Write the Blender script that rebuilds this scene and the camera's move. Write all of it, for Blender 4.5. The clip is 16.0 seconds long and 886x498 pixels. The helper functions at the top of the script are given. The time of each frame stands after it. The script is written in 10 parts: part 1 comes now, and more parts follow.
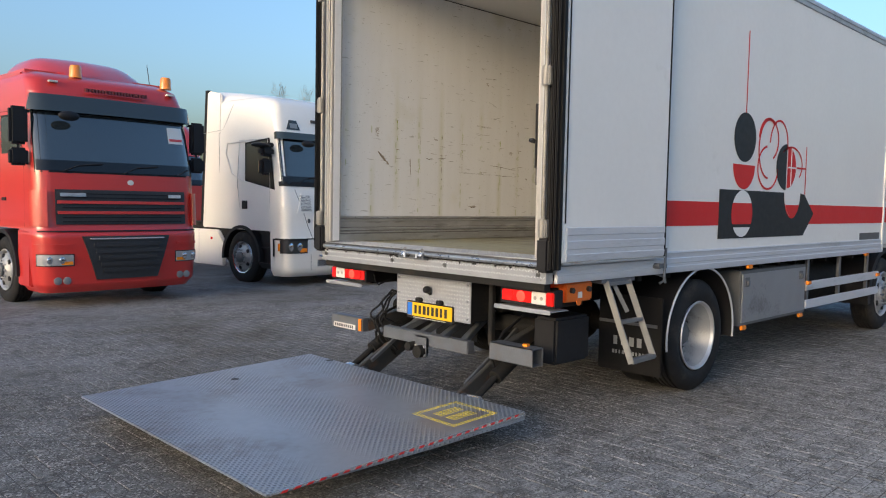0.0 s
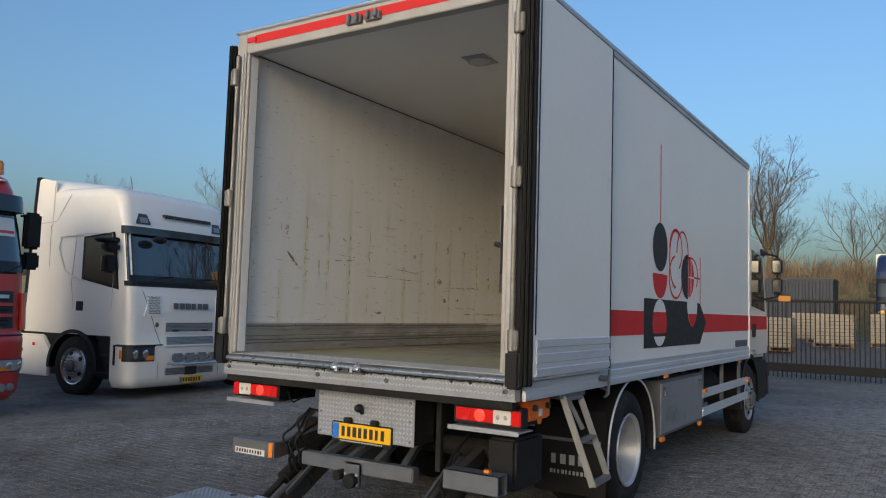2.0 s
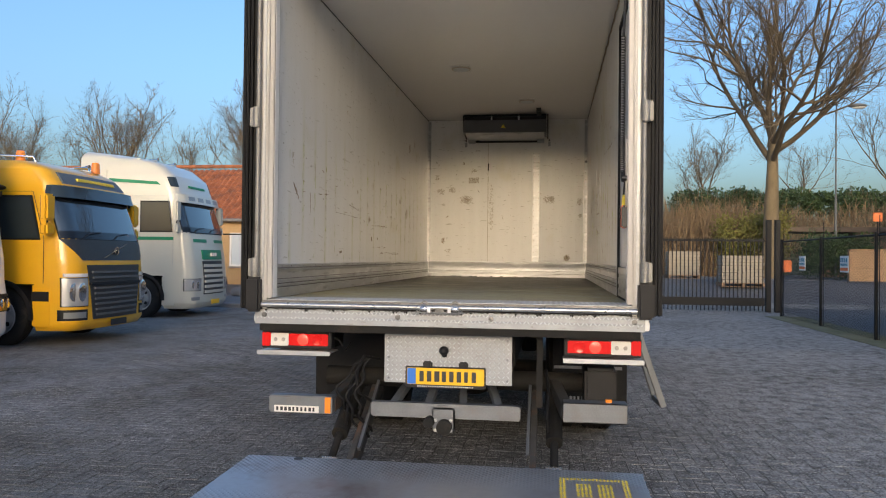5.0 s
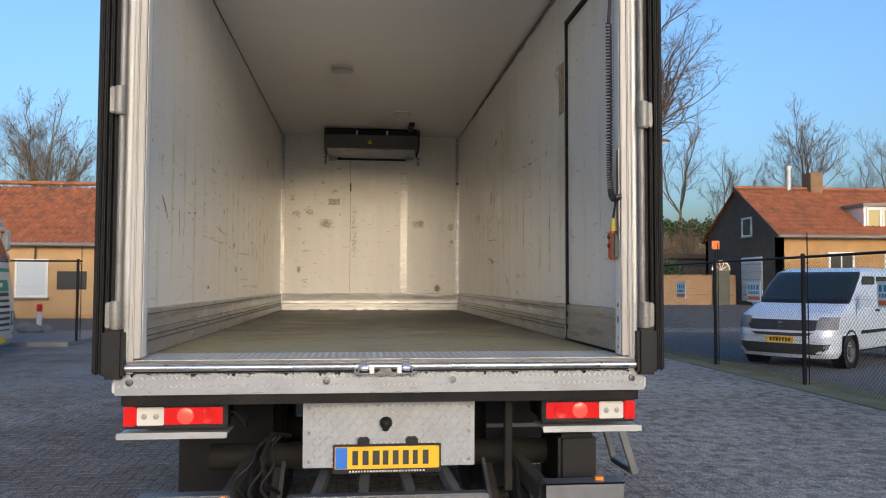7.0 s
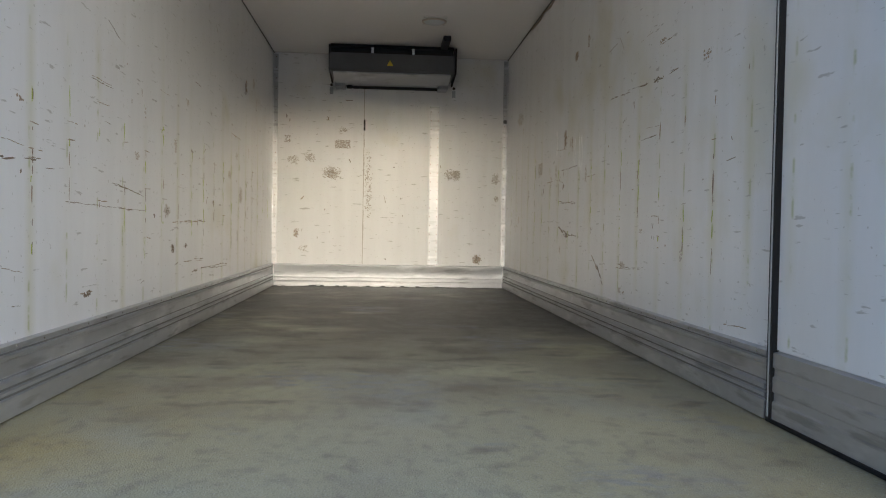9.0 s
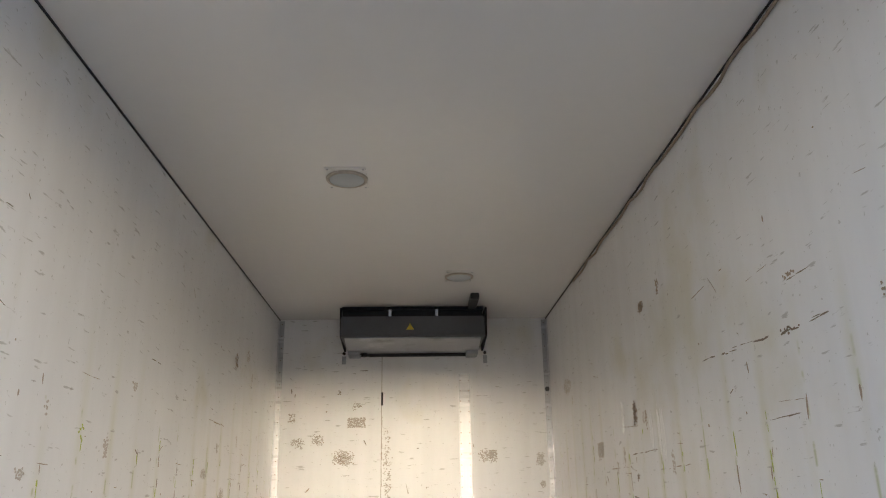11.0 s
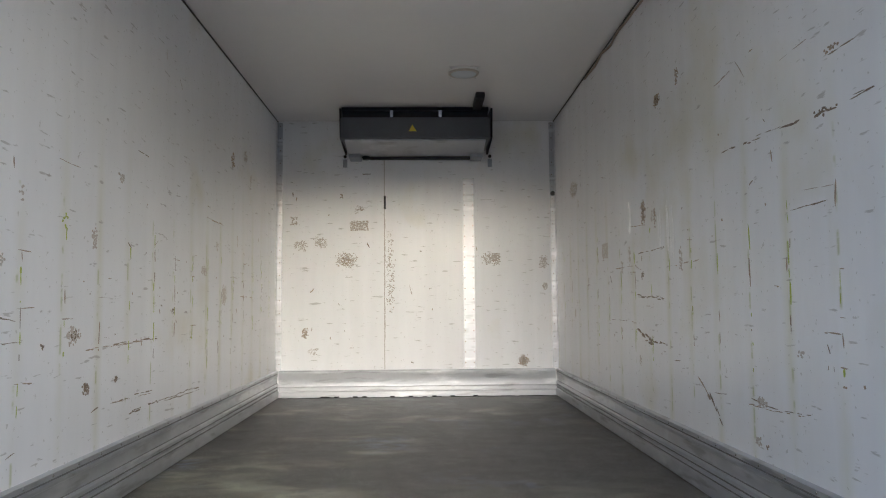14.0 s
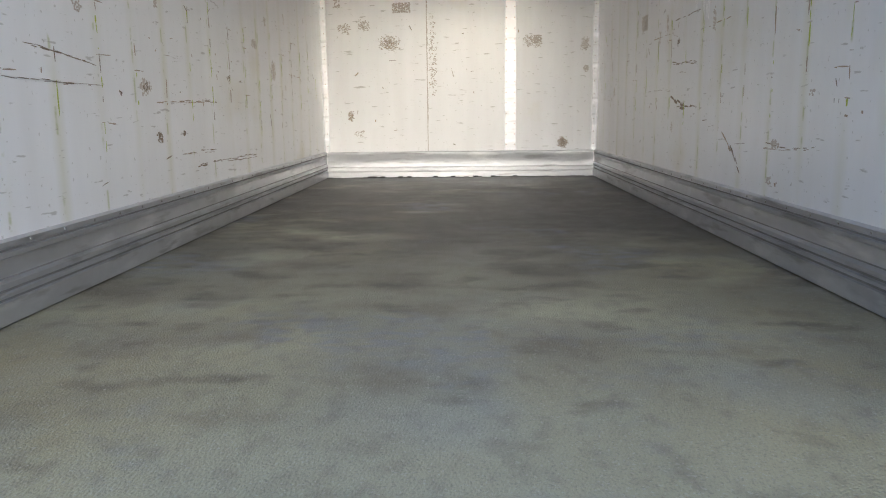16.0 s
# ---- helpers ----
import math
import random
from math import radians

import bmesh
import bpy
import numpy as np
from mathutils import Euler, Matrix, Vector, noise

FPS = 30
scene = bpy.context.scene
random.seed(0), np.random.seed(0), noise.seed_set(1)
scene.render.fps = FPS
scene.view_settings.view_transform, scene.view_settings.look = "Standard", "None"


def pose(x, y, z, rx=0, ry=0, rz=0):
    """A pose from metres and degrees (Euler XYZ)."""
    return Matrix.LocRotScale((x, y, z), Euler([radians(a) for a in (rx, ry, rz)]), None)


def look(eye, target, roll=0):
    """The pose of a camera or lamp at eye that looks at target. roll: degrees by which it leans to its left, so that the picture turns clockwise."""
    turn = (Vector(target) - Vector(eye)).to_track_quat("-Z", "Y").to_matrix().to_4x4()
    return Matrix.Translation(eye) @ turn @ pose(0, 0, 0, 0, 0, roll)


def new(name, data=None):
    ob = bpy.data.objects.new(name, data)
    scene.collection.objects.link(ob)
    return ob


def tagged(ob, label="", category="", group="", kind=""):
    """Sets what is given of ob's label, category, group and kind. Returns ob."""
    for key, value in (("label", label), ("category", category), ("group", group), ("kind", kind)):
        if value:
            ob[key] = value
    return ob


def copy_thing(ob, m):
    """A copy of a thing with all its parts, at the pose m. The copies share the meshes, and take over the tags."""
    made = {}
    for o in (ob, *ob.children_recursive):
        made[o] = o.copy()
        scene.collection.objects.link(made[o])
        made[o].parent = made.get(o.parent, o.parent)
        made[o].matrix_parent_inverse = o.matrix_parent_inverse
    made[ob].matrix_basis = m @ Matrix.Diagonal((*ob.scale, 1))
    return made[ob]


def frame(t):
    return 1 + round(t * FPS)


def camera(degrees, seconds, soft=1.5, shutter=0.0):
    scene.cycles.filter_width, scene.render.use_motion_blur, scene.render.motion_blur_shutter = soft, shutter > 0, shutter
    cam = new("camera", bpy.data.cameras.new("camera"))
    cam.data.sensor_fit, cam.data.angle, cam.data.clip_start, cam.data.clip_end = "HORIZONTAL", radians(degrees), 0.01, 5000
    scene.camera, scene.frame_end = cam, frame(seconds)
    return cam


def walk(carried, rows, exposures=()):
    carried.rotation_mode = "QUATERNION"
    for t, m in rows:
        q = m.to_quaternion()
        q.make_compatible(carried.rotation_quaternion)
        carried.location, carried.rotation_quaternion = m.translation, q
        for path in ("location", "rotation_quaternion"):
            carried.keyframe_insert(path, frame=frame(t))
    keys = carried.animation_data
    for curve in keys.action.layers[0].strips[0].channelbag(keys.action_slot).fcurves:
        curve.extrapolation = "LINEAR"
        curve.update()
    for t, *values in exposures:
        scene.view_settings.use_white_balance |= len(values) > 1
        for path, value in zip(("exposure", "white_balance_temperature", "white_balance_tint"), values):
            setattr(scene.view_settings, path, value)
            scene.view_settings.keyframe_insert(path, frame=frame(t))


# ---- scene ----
cam = camera(60.1, 16.0, soft=1.1)
PATH = [
    (0, (-4.08, -4.437, 1.584), (-2.684, -3.01, 1.463), 1.1),
    (0.5, (-4.201, -4.335, 1.631), (-2.727, -2.983, 1.663), 1.5),
    (1, (-4.23, -4.155, 1.651), (-2.684, -2.896, 1.814), 1.4),
    (1.5, (-4.153, -3.816, 1.644), (-2.56, -2.625, 1.854), 1.3),
    (2, (-4.226, -3.405, 1.602), (-2.544, -2.335, 1.758), 1.7),
    (2.5, (-4.258, -2.973, 1.528), (-2.507, -2.006, 1.574), 1.7),
    (3, (-4.346, -2.506, 1.472), (-2.567, -1.602, 1.341), 1.6),
    (3.2, (-4.437, -2.309, 1.465), (-2.649, -1.431, 1.283), 1.9),
    (5.3, (-4.97, -0.458, 1.529), (-2.98, -0.269, 1.598), 0.3),
    (5.5, (-4.981, -0.319, 1.553), (-2.989, -0.178, 1.645), 0.2),
    (6, (-4.782, -0.091, 1.61), (-2.788, -0.065, 1.762), -0.1),
    (6.5, (-4.31, 0.053, 1.616), (-2.318, -0.023, 1.782), -0.2),
    (7, (-3.748, 0.145, 1.575), (-1.762, -0.07, 1.666), 0.2),
    (7.5, (-3.091, 0.156, 1.586), (-1.11, -0.113, 1.637), 0.8),
    (8, (-2.426, 0.152, 1.55), (-0.449, -0.151, 1.555), 1.3),
    (8.5, (-1.715, 0.069, 1.675), (0.265, -0.205, 1.626), 2.3),
    (9, (-1.223, 0.06, 1.82), (0.771, -0.094, 1.771), 1.0),
    (9.5, (-0.793, 0.051, 1.929), (1.2, -0.066, 2.058), -0.9),
    (10, (-0.353, 0.034, 2.008), (1.599, -0.094, 2.427), -0.9),
    (10.2, (-0.266, 0.019, 2.016), (1.653, -0.104, 2.565), -0.8),
    (12.3, (0.123, -0.055, 2.123), (2.016, -0.11, 2.765), -0.9),
    (12.5, (0.143, -0.059, 2.128), (2.062, -0.117, 2.687), -0.9),
    (13, (0.171, -0.055, 2.068), (2.133, -0.114, 2.451), -1.0),
    (13.5, (0.182, -0.058, 2.034), (2.166, -0.114, 2.279), -0.8),
    (14, (0.163, -0.046, 1.994), (2.157, -0.1, 2.142), -0.5),
    (14.5, (0.158, -0.043, 1.948), (2.157, -0.098, 2.0), -0.3),
    (15, (0.101, -0.022, 1.906), (2.1, -0.071, 1.861), -0.2),
    (15.5, (0.022, -0.011, 1.821), (2.013, -0.042, 1.631), 0.2),
    (16, (-0.113, -0.071, 1.776), (1.855, -0.005, 1.429), -0.7),
]
walk(cam, [(t, look(eye, target, roll)) for t, eye, target, roll in PATH],
     [(0, 1.9, 6600, 12), (0.7, 1.62, 6600, 11), (1.5, 1.2, 6300, 10), (2.5, 1.3, 6300, 10), (3.2, 1.5, 6400, 12), (5.5, 1.6, 6300, 13), (6.5, 1.6, 6200, 13), (7.5, 1.65, 5800, 11), (8.0, 1.75, 5500, 9),
      (8.5, 1.9, 5200, 9), (9.0, 2.0, 5300, 10), (10.0, 2.35, 5500, 12), (12.5, 2.72, 5300, 14), (14.0, 2.3, 4950, 12), (15.0, 2.42, 4950, 12), (16.0, 2.32, 5000, 12)])

# ---------------------------------------------------------------- world, sun, exposure
SUN_TO = Vector((-0.994, -0.11, 0.0)).normalized()
SUN_ELEV = radians(7.0)
world = bpy.data.worlds.new("evening_sky")
scene.world = world
world.use_nodes = True
_n = world.node_tree.nodes
_sky = _n.new("ShaderNodeTexSky")
_sky.sky_type = "NISHITA"
_sky.sun_disc = False
_sky.sun_elevation = SUN_ELEV
_sky.sun_rotation = math.atan2(SUN_TO.x, SUN_TO.y)
_sky.air_density = 1.0
_sky.dust_density = 5.0
_sky.ozone_density = 3.0
_n["Background"].inputs["Strength"].default_value = 0.15
world.node_tree.links.new(_sky.outputs["Color"], _n["Background"].inputs["Color"])

_sun = bpy.data.lights.new("sun", "SUN")
_sun.energy = 0.9
_sun.angle = radians(36.0)
_sun.color = (1.0, 0.80, 0.56)
sun = new("sun", _sun)
_d = Vector((SUN_TO.x * math.cos(SUN_ELEV), SUN_TO.y * math.cos(SUN_ELEV), math.sin(SUN_ELEV)))
sun.matrix_world = look(_d * 60, (0, 0, 0))



# ---------------------------------------------------------------- materials
SPACE = {"world": False}


def coords(nd):
    """Object metres, or world metres for paving laid in many pieces."""
    if SPACE["world"]:
        return nd.new("ShaderNodeNewGeometry").outputs["Position"]
    return nd.new("ShaderNodeTexCoord").outputs["Object"]


def mat(name, color, rough=0.6, metal=0.0, vary=0.12, scale=3.0, bump=0.0, bump_scale=60.0, dirt=None, dirt_amount=0.0,
        stretch=(1, 1, 1), coat=0.0, rand=0.0, spec=0.5, sheen_vary=0.10):
    """A principled material with colour varied at two scales, dirt patches and fine relief, in object metres."""
    m = bpy.data.materials.new(name)
    m.use_nodes = True
    nt = m.node_tree
    nd, ln = nt.nodes, nt.links
    bs = nd["Principled BSDF"]
    bs.inputs["Roughness"].default_value = rough
    bs.inputs["Metallic"].default_value = metal
    bs.inputs["Coat Weight"].default_value = coat
    bs.inputs["Coat Roughness"].default_value = 0.08
    bs.inputs["Specular IOR Level"].default_value = spec
    mp = nd.new("ShaderNodeMapping")
    mp.inputs["Scale"].default_value = stretch
    ln.new(coords(nd), mp.inputs["Vector"])

    def tex(s, detail=5.0):
        t = nd.new("ShaderNodeTexNoise")
        t.inputs["Scale"].default_value = s
        t.inputs["Detail"].default_value = detail
        ln.new(mp.outputs["Vector"], t.inputs["Vector"])
        return t.outputs["Fac"]

    def math_node(op, a, b):
        q = nd.new("ShaderNodeMath")
        q.operation = op
        for i, v in enumerate((a, b)):
            if isinstance(v, (int, float)):
                q.inputs[i].default_value = v
            else:
                ln.new(v, q.inputs[i])
        return q.outputs[0]

    col = nd.new("ShaderNodeMix")
    col.data_type = "RGBA"
    col.inputs["A"].default_value = (*[c * (1 - vary) for c in color], 1)
    col.inputs["B"].default_value = (*[min(1, c * (1 + vary)) for c in color], 1)
    f = math_node("ADD", math_node("MULTIPLY", tex(scale), 0.6), math_node("MULTIPLY", tex(scale * 14), 0.4))
    if rand:
        oi = nd.new("ShaderNodeObjectInfo")
        f = math_node("ADD", f, math_node("MULTIPLY", math_node("SUBTRACT", oi.outputs["Random"], 0.5), rand))
        isl = nd.new("ShaderNodeNewGeometry")
        f = math_node("ADD", f, math_node("MULTIPLY", math_node("SUBTRACT", isl.outputs["Random Per Island"], 0.5), rand))
    f = math_node("ADD", math_node("MULTIPLY", math_node("SUBTRACT", f, 0.5), 2.0), 0.5)
    q = nd.new("ShaderNodeClamp")
    ln.new(f, q.inputs[0])
    ln.new(q.outputs[0], col.inputs["Factor"])
    out = col.outputs["Result"]
    if dirt is not None and dirt_amount > 0:
        r = nd.new("ShaderNodeMapRange")
        r.inputs["From Min"].default_value = 0.62 - 0.3 * dirt_amount
        r.inputs["From Max"].default_value = 0.80 - 0.2 * dirt_amount
        ln.new(math_node("ADD", math_node("MULTIPLY", tex(scale * 0.7, 8), 0.75), math_node("MULTIPLY", tex(scale * 9, 4), 0.25)), r.inputs["Value"])
        dm = nd.new("ShaderNodeMix")
        dm.data_type = "RGBA"
        ln.new(r.outputs["Result"], dm.inputs["Factor"])
        ln.new(out, dm.inputs["A"])
        dm.inputs["B"].default_value = (*dirt, 1)
        out = dm.outputs["Result"]
    ln.new(out, bs.inputs["Base Color"])
    rr = nd.new("ShaderNodeMapRange")
    rr.inputs["To Min"].default_value = max(0.02, rough - sheen_vary)
    rr.inputs["To Max"].default_value = min(1, rough + sheen_vary)
    ln.new(tex(scale * 4), rr.inputs["Value"])
    ln.new(rr.outputs["Result"], bs.inputs["Roughness"])
    if bump:
        b = nd.new("ShaderNodeBump")
        b.inputs["Strength"].default_value = bump
        b.inputs["Distance"].default_value = 0.01
        ln.new(tex(bump_scale), b.inputs["Height"])
        ln.new(b.outputs["Normal"], bs.inputs["Normal"])
    return m


def plain(name, color, rough=0.5, metal=0.0, emit=None, power=0.0, coat=0.0):
    m = bpy.data.materials.new(name)
    m.use_nodes = True
    bs = m.node_tree.nodes["Principled BSDF"]
    bs.inputs["Base Color"].default_value = (*color, 1)
    bs.inputs["Roughness"].default_value = rough
    bs.inputs["Metallic"].default_value = metal
    bs.inputs["Coat Weight"].default_value = coat
    if emit:
        bs.inputs["Emission Color"].default_value = (*emit, 1)
        bs.inputs["Emission Strength"].default_value = power
    return m


def with_nodes(m):
    return m.node_tree.nodes, m.node_tree.links, m.node_tree.nodes["Principled BSDF"]


def bumped(m, socket_maker, strength=0.5, distance=0.01):
    """Adds a relief made by socket_maker(nodes, links) on top of a material."""
    nd, ln, bs = with_nodes(m)
    b = nd.new("ShaderNodeBump")
    b.inputs["Strength"].default_value = strength
    b.inputs["Distance"].default_value = distance
    ln.new(socket_maker(nd, ln), b.inputs["Height"])
    old = bs.inputs["Normal"].links
    if old:
        ln.new(old[0].from_socket, b.inputs["Normal"])
    ln.new(b.outputs["Normal"], bs.inputs["Normal"])
    return m


def mask(nd, ln, scale, low, high, stretch=(1, 1, 1), detail=6.0, shift=0.0, bias=None):
    """A noise patch from 0 to 1 in object metres; bias(nodes, links) adds a slow lean to it."""
    mp = nd.new("ShaderNodeMapping")
    mp.inputs["Scale"].default_value = stretch
    mp.inputs["Location"].default_value = (shift, shift * 1.7, shift * 0.6)
    ln.new(coords(nd), mp.inputs["Vector"])
    t = nd.new("ShaderNodeTexNoise")
    t.inputs["Scale"].default_value = scale
    t.inputs["Detail"].default_value = detail
    ln.new(mp.outputs["Vector"], t.inputs["Vector"])
    out = t.outputs["Fac"]
    if bias:
        ad = nd.new("ShaderNodeMath")
        ln.new(out, ad.inputs[0])
        ln.new(bias(nd, ln), ad.inputs[1])
        out = ad.outputs[0]
    r = nd.new("ShaderNodeMapRange")
    r.inputs["From Min"].default_value, r.inputs["From Max"].default_value = low, high
    ln.new(out, r.inputs["Value"])
    return r.outputs["Result"]


def layer(m, color, amount, *makers):
    """Lays a colour over a material where all the given patches meet."""
    nd, ln, bs = with_nodes(m)
    fac = None
    for mk in makers:
        f = mk(nd, ln)
        if fac is not None:
            q = nd.new("ShaderNodeMath")
            q.operation = "MULTIPLY"
            ln.new(fac, q.inputs[0])
            ln.new(f, q.inputs[1])
            f = q.outputs[0]
        fac = f
    q = nd.new("ShaderNodeMath")
    q.operation = "MULTIPLY"
    ln.new(fac, q.inputs[0])
    q.inputs[1].default_value = amount
    mx = nd.new("ShaderNodeMix")
    mx.data_type = "RGBA"
    ln.new(q.outputs[0], mx.inputs["Factor"])
    ln.new(bs.inputs["Base Color"].links[0].from_socket, mx.inputs["A"])
    mx.inputs["B"].default_value = (*color, 1)
    ln.new(mx.outputs["Result"], bs.inputs["Base Color"])
    return m


def patch_of(scale, low, high, **kw):
    return lambda nd, ln: mask(nd, ln, scale, low, high, **kw)


def along(axis, a, b, lo, hi):
    """A slope from lo at a to hi at b along one axis of the object."""
    def make(nd, ln):
        sp = nd.new("ShaderNodeSeparateXYZ")
        ln.new(coords(nd), sp.inputs[0])
        r = nd.new("ShaderNodeMapRange")
        r.inputs["From Min"].default_value, r.inputs["From Max"].default_value = a, b
        r.inputs["To Min"].default_value, r.inputs["To Max"].default_value = lo, hi
        ln.new(sp.outputs[axis], r.inputs["Value"])
        return r.outputs["Result"]
    return make


def stripes(first, pitch, width):
    """Soft upright stripes repeating along x."""
    def make(nd, ln):
        co = nd.new("ShaderNodeTexCoord")
        sp = nd.new("ShaderNodeSeparateXYZ")
        ln.new(co.outputs["Object"], sp.inputs[0])
        q = nd.new("ShaderNodeMath")
        q.operation = "PINGPONG"
        a = nd.new("ShaderNodeMath")
        ln.new(sp.outputs[0], a.inputs[0])
        a.inputs[1].default_value = -first + 40 * pitch
        ln.new(a.outputs[0], q.inputs[0])
        q.inputs[1].default_value = pitch / 2
        r = nd.new("ShaderNodeMapRange")
        r.inputs["From Min"].default_value, r.inputs["From Max"].default_value = 0.0, width
        r.inputs["To Min"].default_value, r.inputs["To Max"].default_value = 1.0, 0.0
        ln.new(q.outputs[0], r.inputs["Value"])
        return r.outputs["Result"]
    return make


def glass_mat(name, tint=(0.03, 0.04, 0.045), rough=0.03, coat=0.0):
    """Dark glazing seen from outside: a glossy coat over a dim cabin."""
    m = bpy.data.materials.new(name)
    m.use_nodes = True
    bs = m.node_tree.nodes["Principled BSDF"]
    bs.inputs["Base Color"].default_value = (*tint, 1)
    bs.inputs["Roughness"].default_value = rough
    bs.inputs["Specular IOR Level"].default_value = 0.7
    bs.inputs["Coat Weight"].default_value = coat
    bs.inputs["Coat IOR"].default_value = 2.3
    bs.inputs["Coat Roughness"].default_value = 0.02
    return m


M = {}
M["panel"] = mat("white_grp_panel", (0.80, 0.79, 0.77), 0.42, vary=0.04, scale=1.2, dirt=(0.6, 0.58, 0.55), dirt_amount=0.05, bump=0.03, bump_scale=20)
M["inner"] = mat("white_inner_panel", (0.90, 0.892, 0.885), 0.25, sheen_vary=0.015, vary=0.025, scale=1.5, dirt=(0.87, 0.86, 0.84), dirt_amount=0.2, stretch=(1, 1, 0.35), bump=0.04, bump_scale=30)
layer(M["inner"], (0.66, 0.64, 0.60), 0.22, patch_of(2.2, 0.30, 0.80, detail=3.0, stretch=(3.5, 3.5, 0.22), shift=3))
layer(M["inner"], (0.62, 0.60, 0.36), 0.35, stripes(2.61, 0.301, 0.05), along(2, 2.85, 2.35, 0.0, 1.0), patch_of(3.0, 0.42, 0.6, stretch=(1, 1, 0.5), shift=7))
layer(M["inner"], (0.40, 0.43, 0.12), 0.6, stripes(2.60, 0.301, 0.011), along(2, 2.6, 2.3, 0.0, 1.0), patch_of(9.0, 0.53, 0.60, stretch=(0.5, 1, 1.3), shift=9))
layer(M["inner"], (0.66, 0.60, 0.36), 0.35, patch_of(1.3, 0.60, 0.72, shift=15))
layer(M["inner"], (0.36, 0.32, 0.26), 0.4, patch_of(55, 0.70, 0.74, detail=2.0))
layer(M["inner"], (0.35, 0.32, 0.27), 0.5, patch_of(26, 0.67, 0.72, stretch=(0.35, 0.35, 2.2), detail=3.0, shift=2))
M["ceiling"] = mat("white_roof_lining", (0.83, 0.805, 0.785), 0.21, sheen_vary=0.01, vary=0.02, scale=1.0, bump=0.03, bump_scale=15)
M["alu"] = mat("brushed_aluminium", (0.44, 0.455, 0.48), 0.38, 0.55, vary=0.12, scale=4, stretch=(0.15, 1, 4), dirt=(0.30, 0.29, 0.28), dirt_amount=0.3, bump=0.05, bump_scale=80)
M["alu_side"] = mat("pale_ribbed_aluminium", (0.64, 0.665, 0.71), 0.42, 0.35, vary=0.08, scale=4, stretch=(0.3, 1, 2), dirt=(0.42, 0.43, 0.44), dirt_amount=0.22)
M["alu_bright"] = mat("polished_aluminium", (0.82, 0.82, 0.82), 0.24, 0.8, sheen_vary=0.02, vary=0.06, scale=5)
M["alu_front"] = mat("pale_riveted_aluminium", (0.48, 0.485, 0.495), 0.34, 0.5, vary=0.05, scale=3, sheen_vary=0.03, dirt=(0.5, 0.49, 0.47), dirt_amount=0.15)
M["ev_grey"] = mat("grey_evaporator_paint", (0.115, 0.12, 0.13), 0.42, vary=0.12, scale=5, sheen_vary=0.04)
M["post_alu"] = mat("dull_portal_aluminium", (0.42, 0.41, 0.395), 0.55, 0.25, vary=0.12, scale=4, stretch=(1, 1, 0.2), dirt=(0.33, 0.31, 0.28), dirt_amount=0.25)
M["kick"] = mat("scratched_kick_plate", (0.56, 0.565, 0.575), 0.34, 0.7, sheen_vary=0.05, vary=0.10, scale=2.5, stretch=(0.5, 1, 1), dirt=(0.40, 0.395, 0.39), dirt_amount=0.2, bump=0.02, bump_scale=40)
layer(M["kick"], (0.70, 0.72, 0.75), 0.5, patch_of(2.5, 0.58, 0.70, shift=4), patch_of(30, 0.5, 0.62, stretch=(1.5, 1, 0.4)))
M["alu_dull"] = mat("weathered_aluminium", (0.44, 0.45, 0.46), 0.5, 0.4, vary=0.15, scale=5, dirt=(0.2, 0.2, 0.2), dirt_amount=0.3)
M["galv"] = mat("galvanised_steel", (0.165, 0.177, 0.197), 0.5, 0.6, vary=0.25, scale=9, dirt=(0.16, 0.15, 0.15), dirt_amount=0.35)
M["steel_dark"] = mat("dirty_chassis_steel", (0.015, 0.0145, 0.014), 0.75, 0.0, vary=0.4, scale=8, dirt=(0.04, 0.032, 0.025), dirt_amount=0.3, spec=0.2)
M["grey_arm"] = mat("worn_grey_paint", (0.062, 0.061, 0.06), 0.55, 0.3, vary=0.3, scale=10, dirt=(0.16, 0.08, 0.04), dirt_amount=0.35)
M["rubber"] = mat("black_rubber", (0.011, 0.011, 0.012), 0.6, vary=0.3, scale=8, bump=0.1, bump_scale=90, spec=0.2)
M["tyre"] = mat("tyre_rubber", (0.016, 0.016, 0.017), 0.75, vary=0.35, scale=9, dirt=(0.05, 0.043, 0.036), dirt_amount=0.3, bump=0.1, bump_scale=70, spec=0.25)
M["plastic"] = mat("black_plastic", (0.012, 0.012, 0.014), 0.55, vary=0.25, scale=8, spec=0.3)
M["plastic_grey"] = mat("grey_plastic", (0.10, 0.105, 0.11), 0.5, vary=0.2, scale=8)
M["ladder"] = mat("dull_ladder_aluminium", (0.20, 0.205, 0.21), 0.5, 0.4, vary=0.2, scale=10)
M["rim_ring"] = mat("silver_rim_edge", (0.55, 0.56, 0.58), 0.4, 0.6, vary=0.15, scale=9, dirt=(0.2, 0.19, 0.18), dirt_amount=0.25)
M["rim"] = mat("silver_wheel_paint", (0.40, 0.41, 0.42), 0.45, 0.5, vary=0.2, scale=9, dirt=(0.10, 0.09, 0.08), dirt_amount=0.4)
M["red"] = mat("red_stripe_paint", (0.62, 0.03, 0.03), 0.6, vary=0.06, scale=3, spec=0.25)
M["black_print"] = mat("black_print", (0.013, 0.014, 0.014), 0.6, vary=0.2, scale=4)
M["red_lens"] = plain("red_lamp_lens", (0.36, 0.007, 0.006), 0.18, emit=(1, 0.015, 0.008), power=0.14, coat=0.5)
M["red_lit"] = plain("lit_brake_lamp", (0.45, 0.012, 0.008), 0.25, emit=(1, 0.035, 0.02), power=1.0)
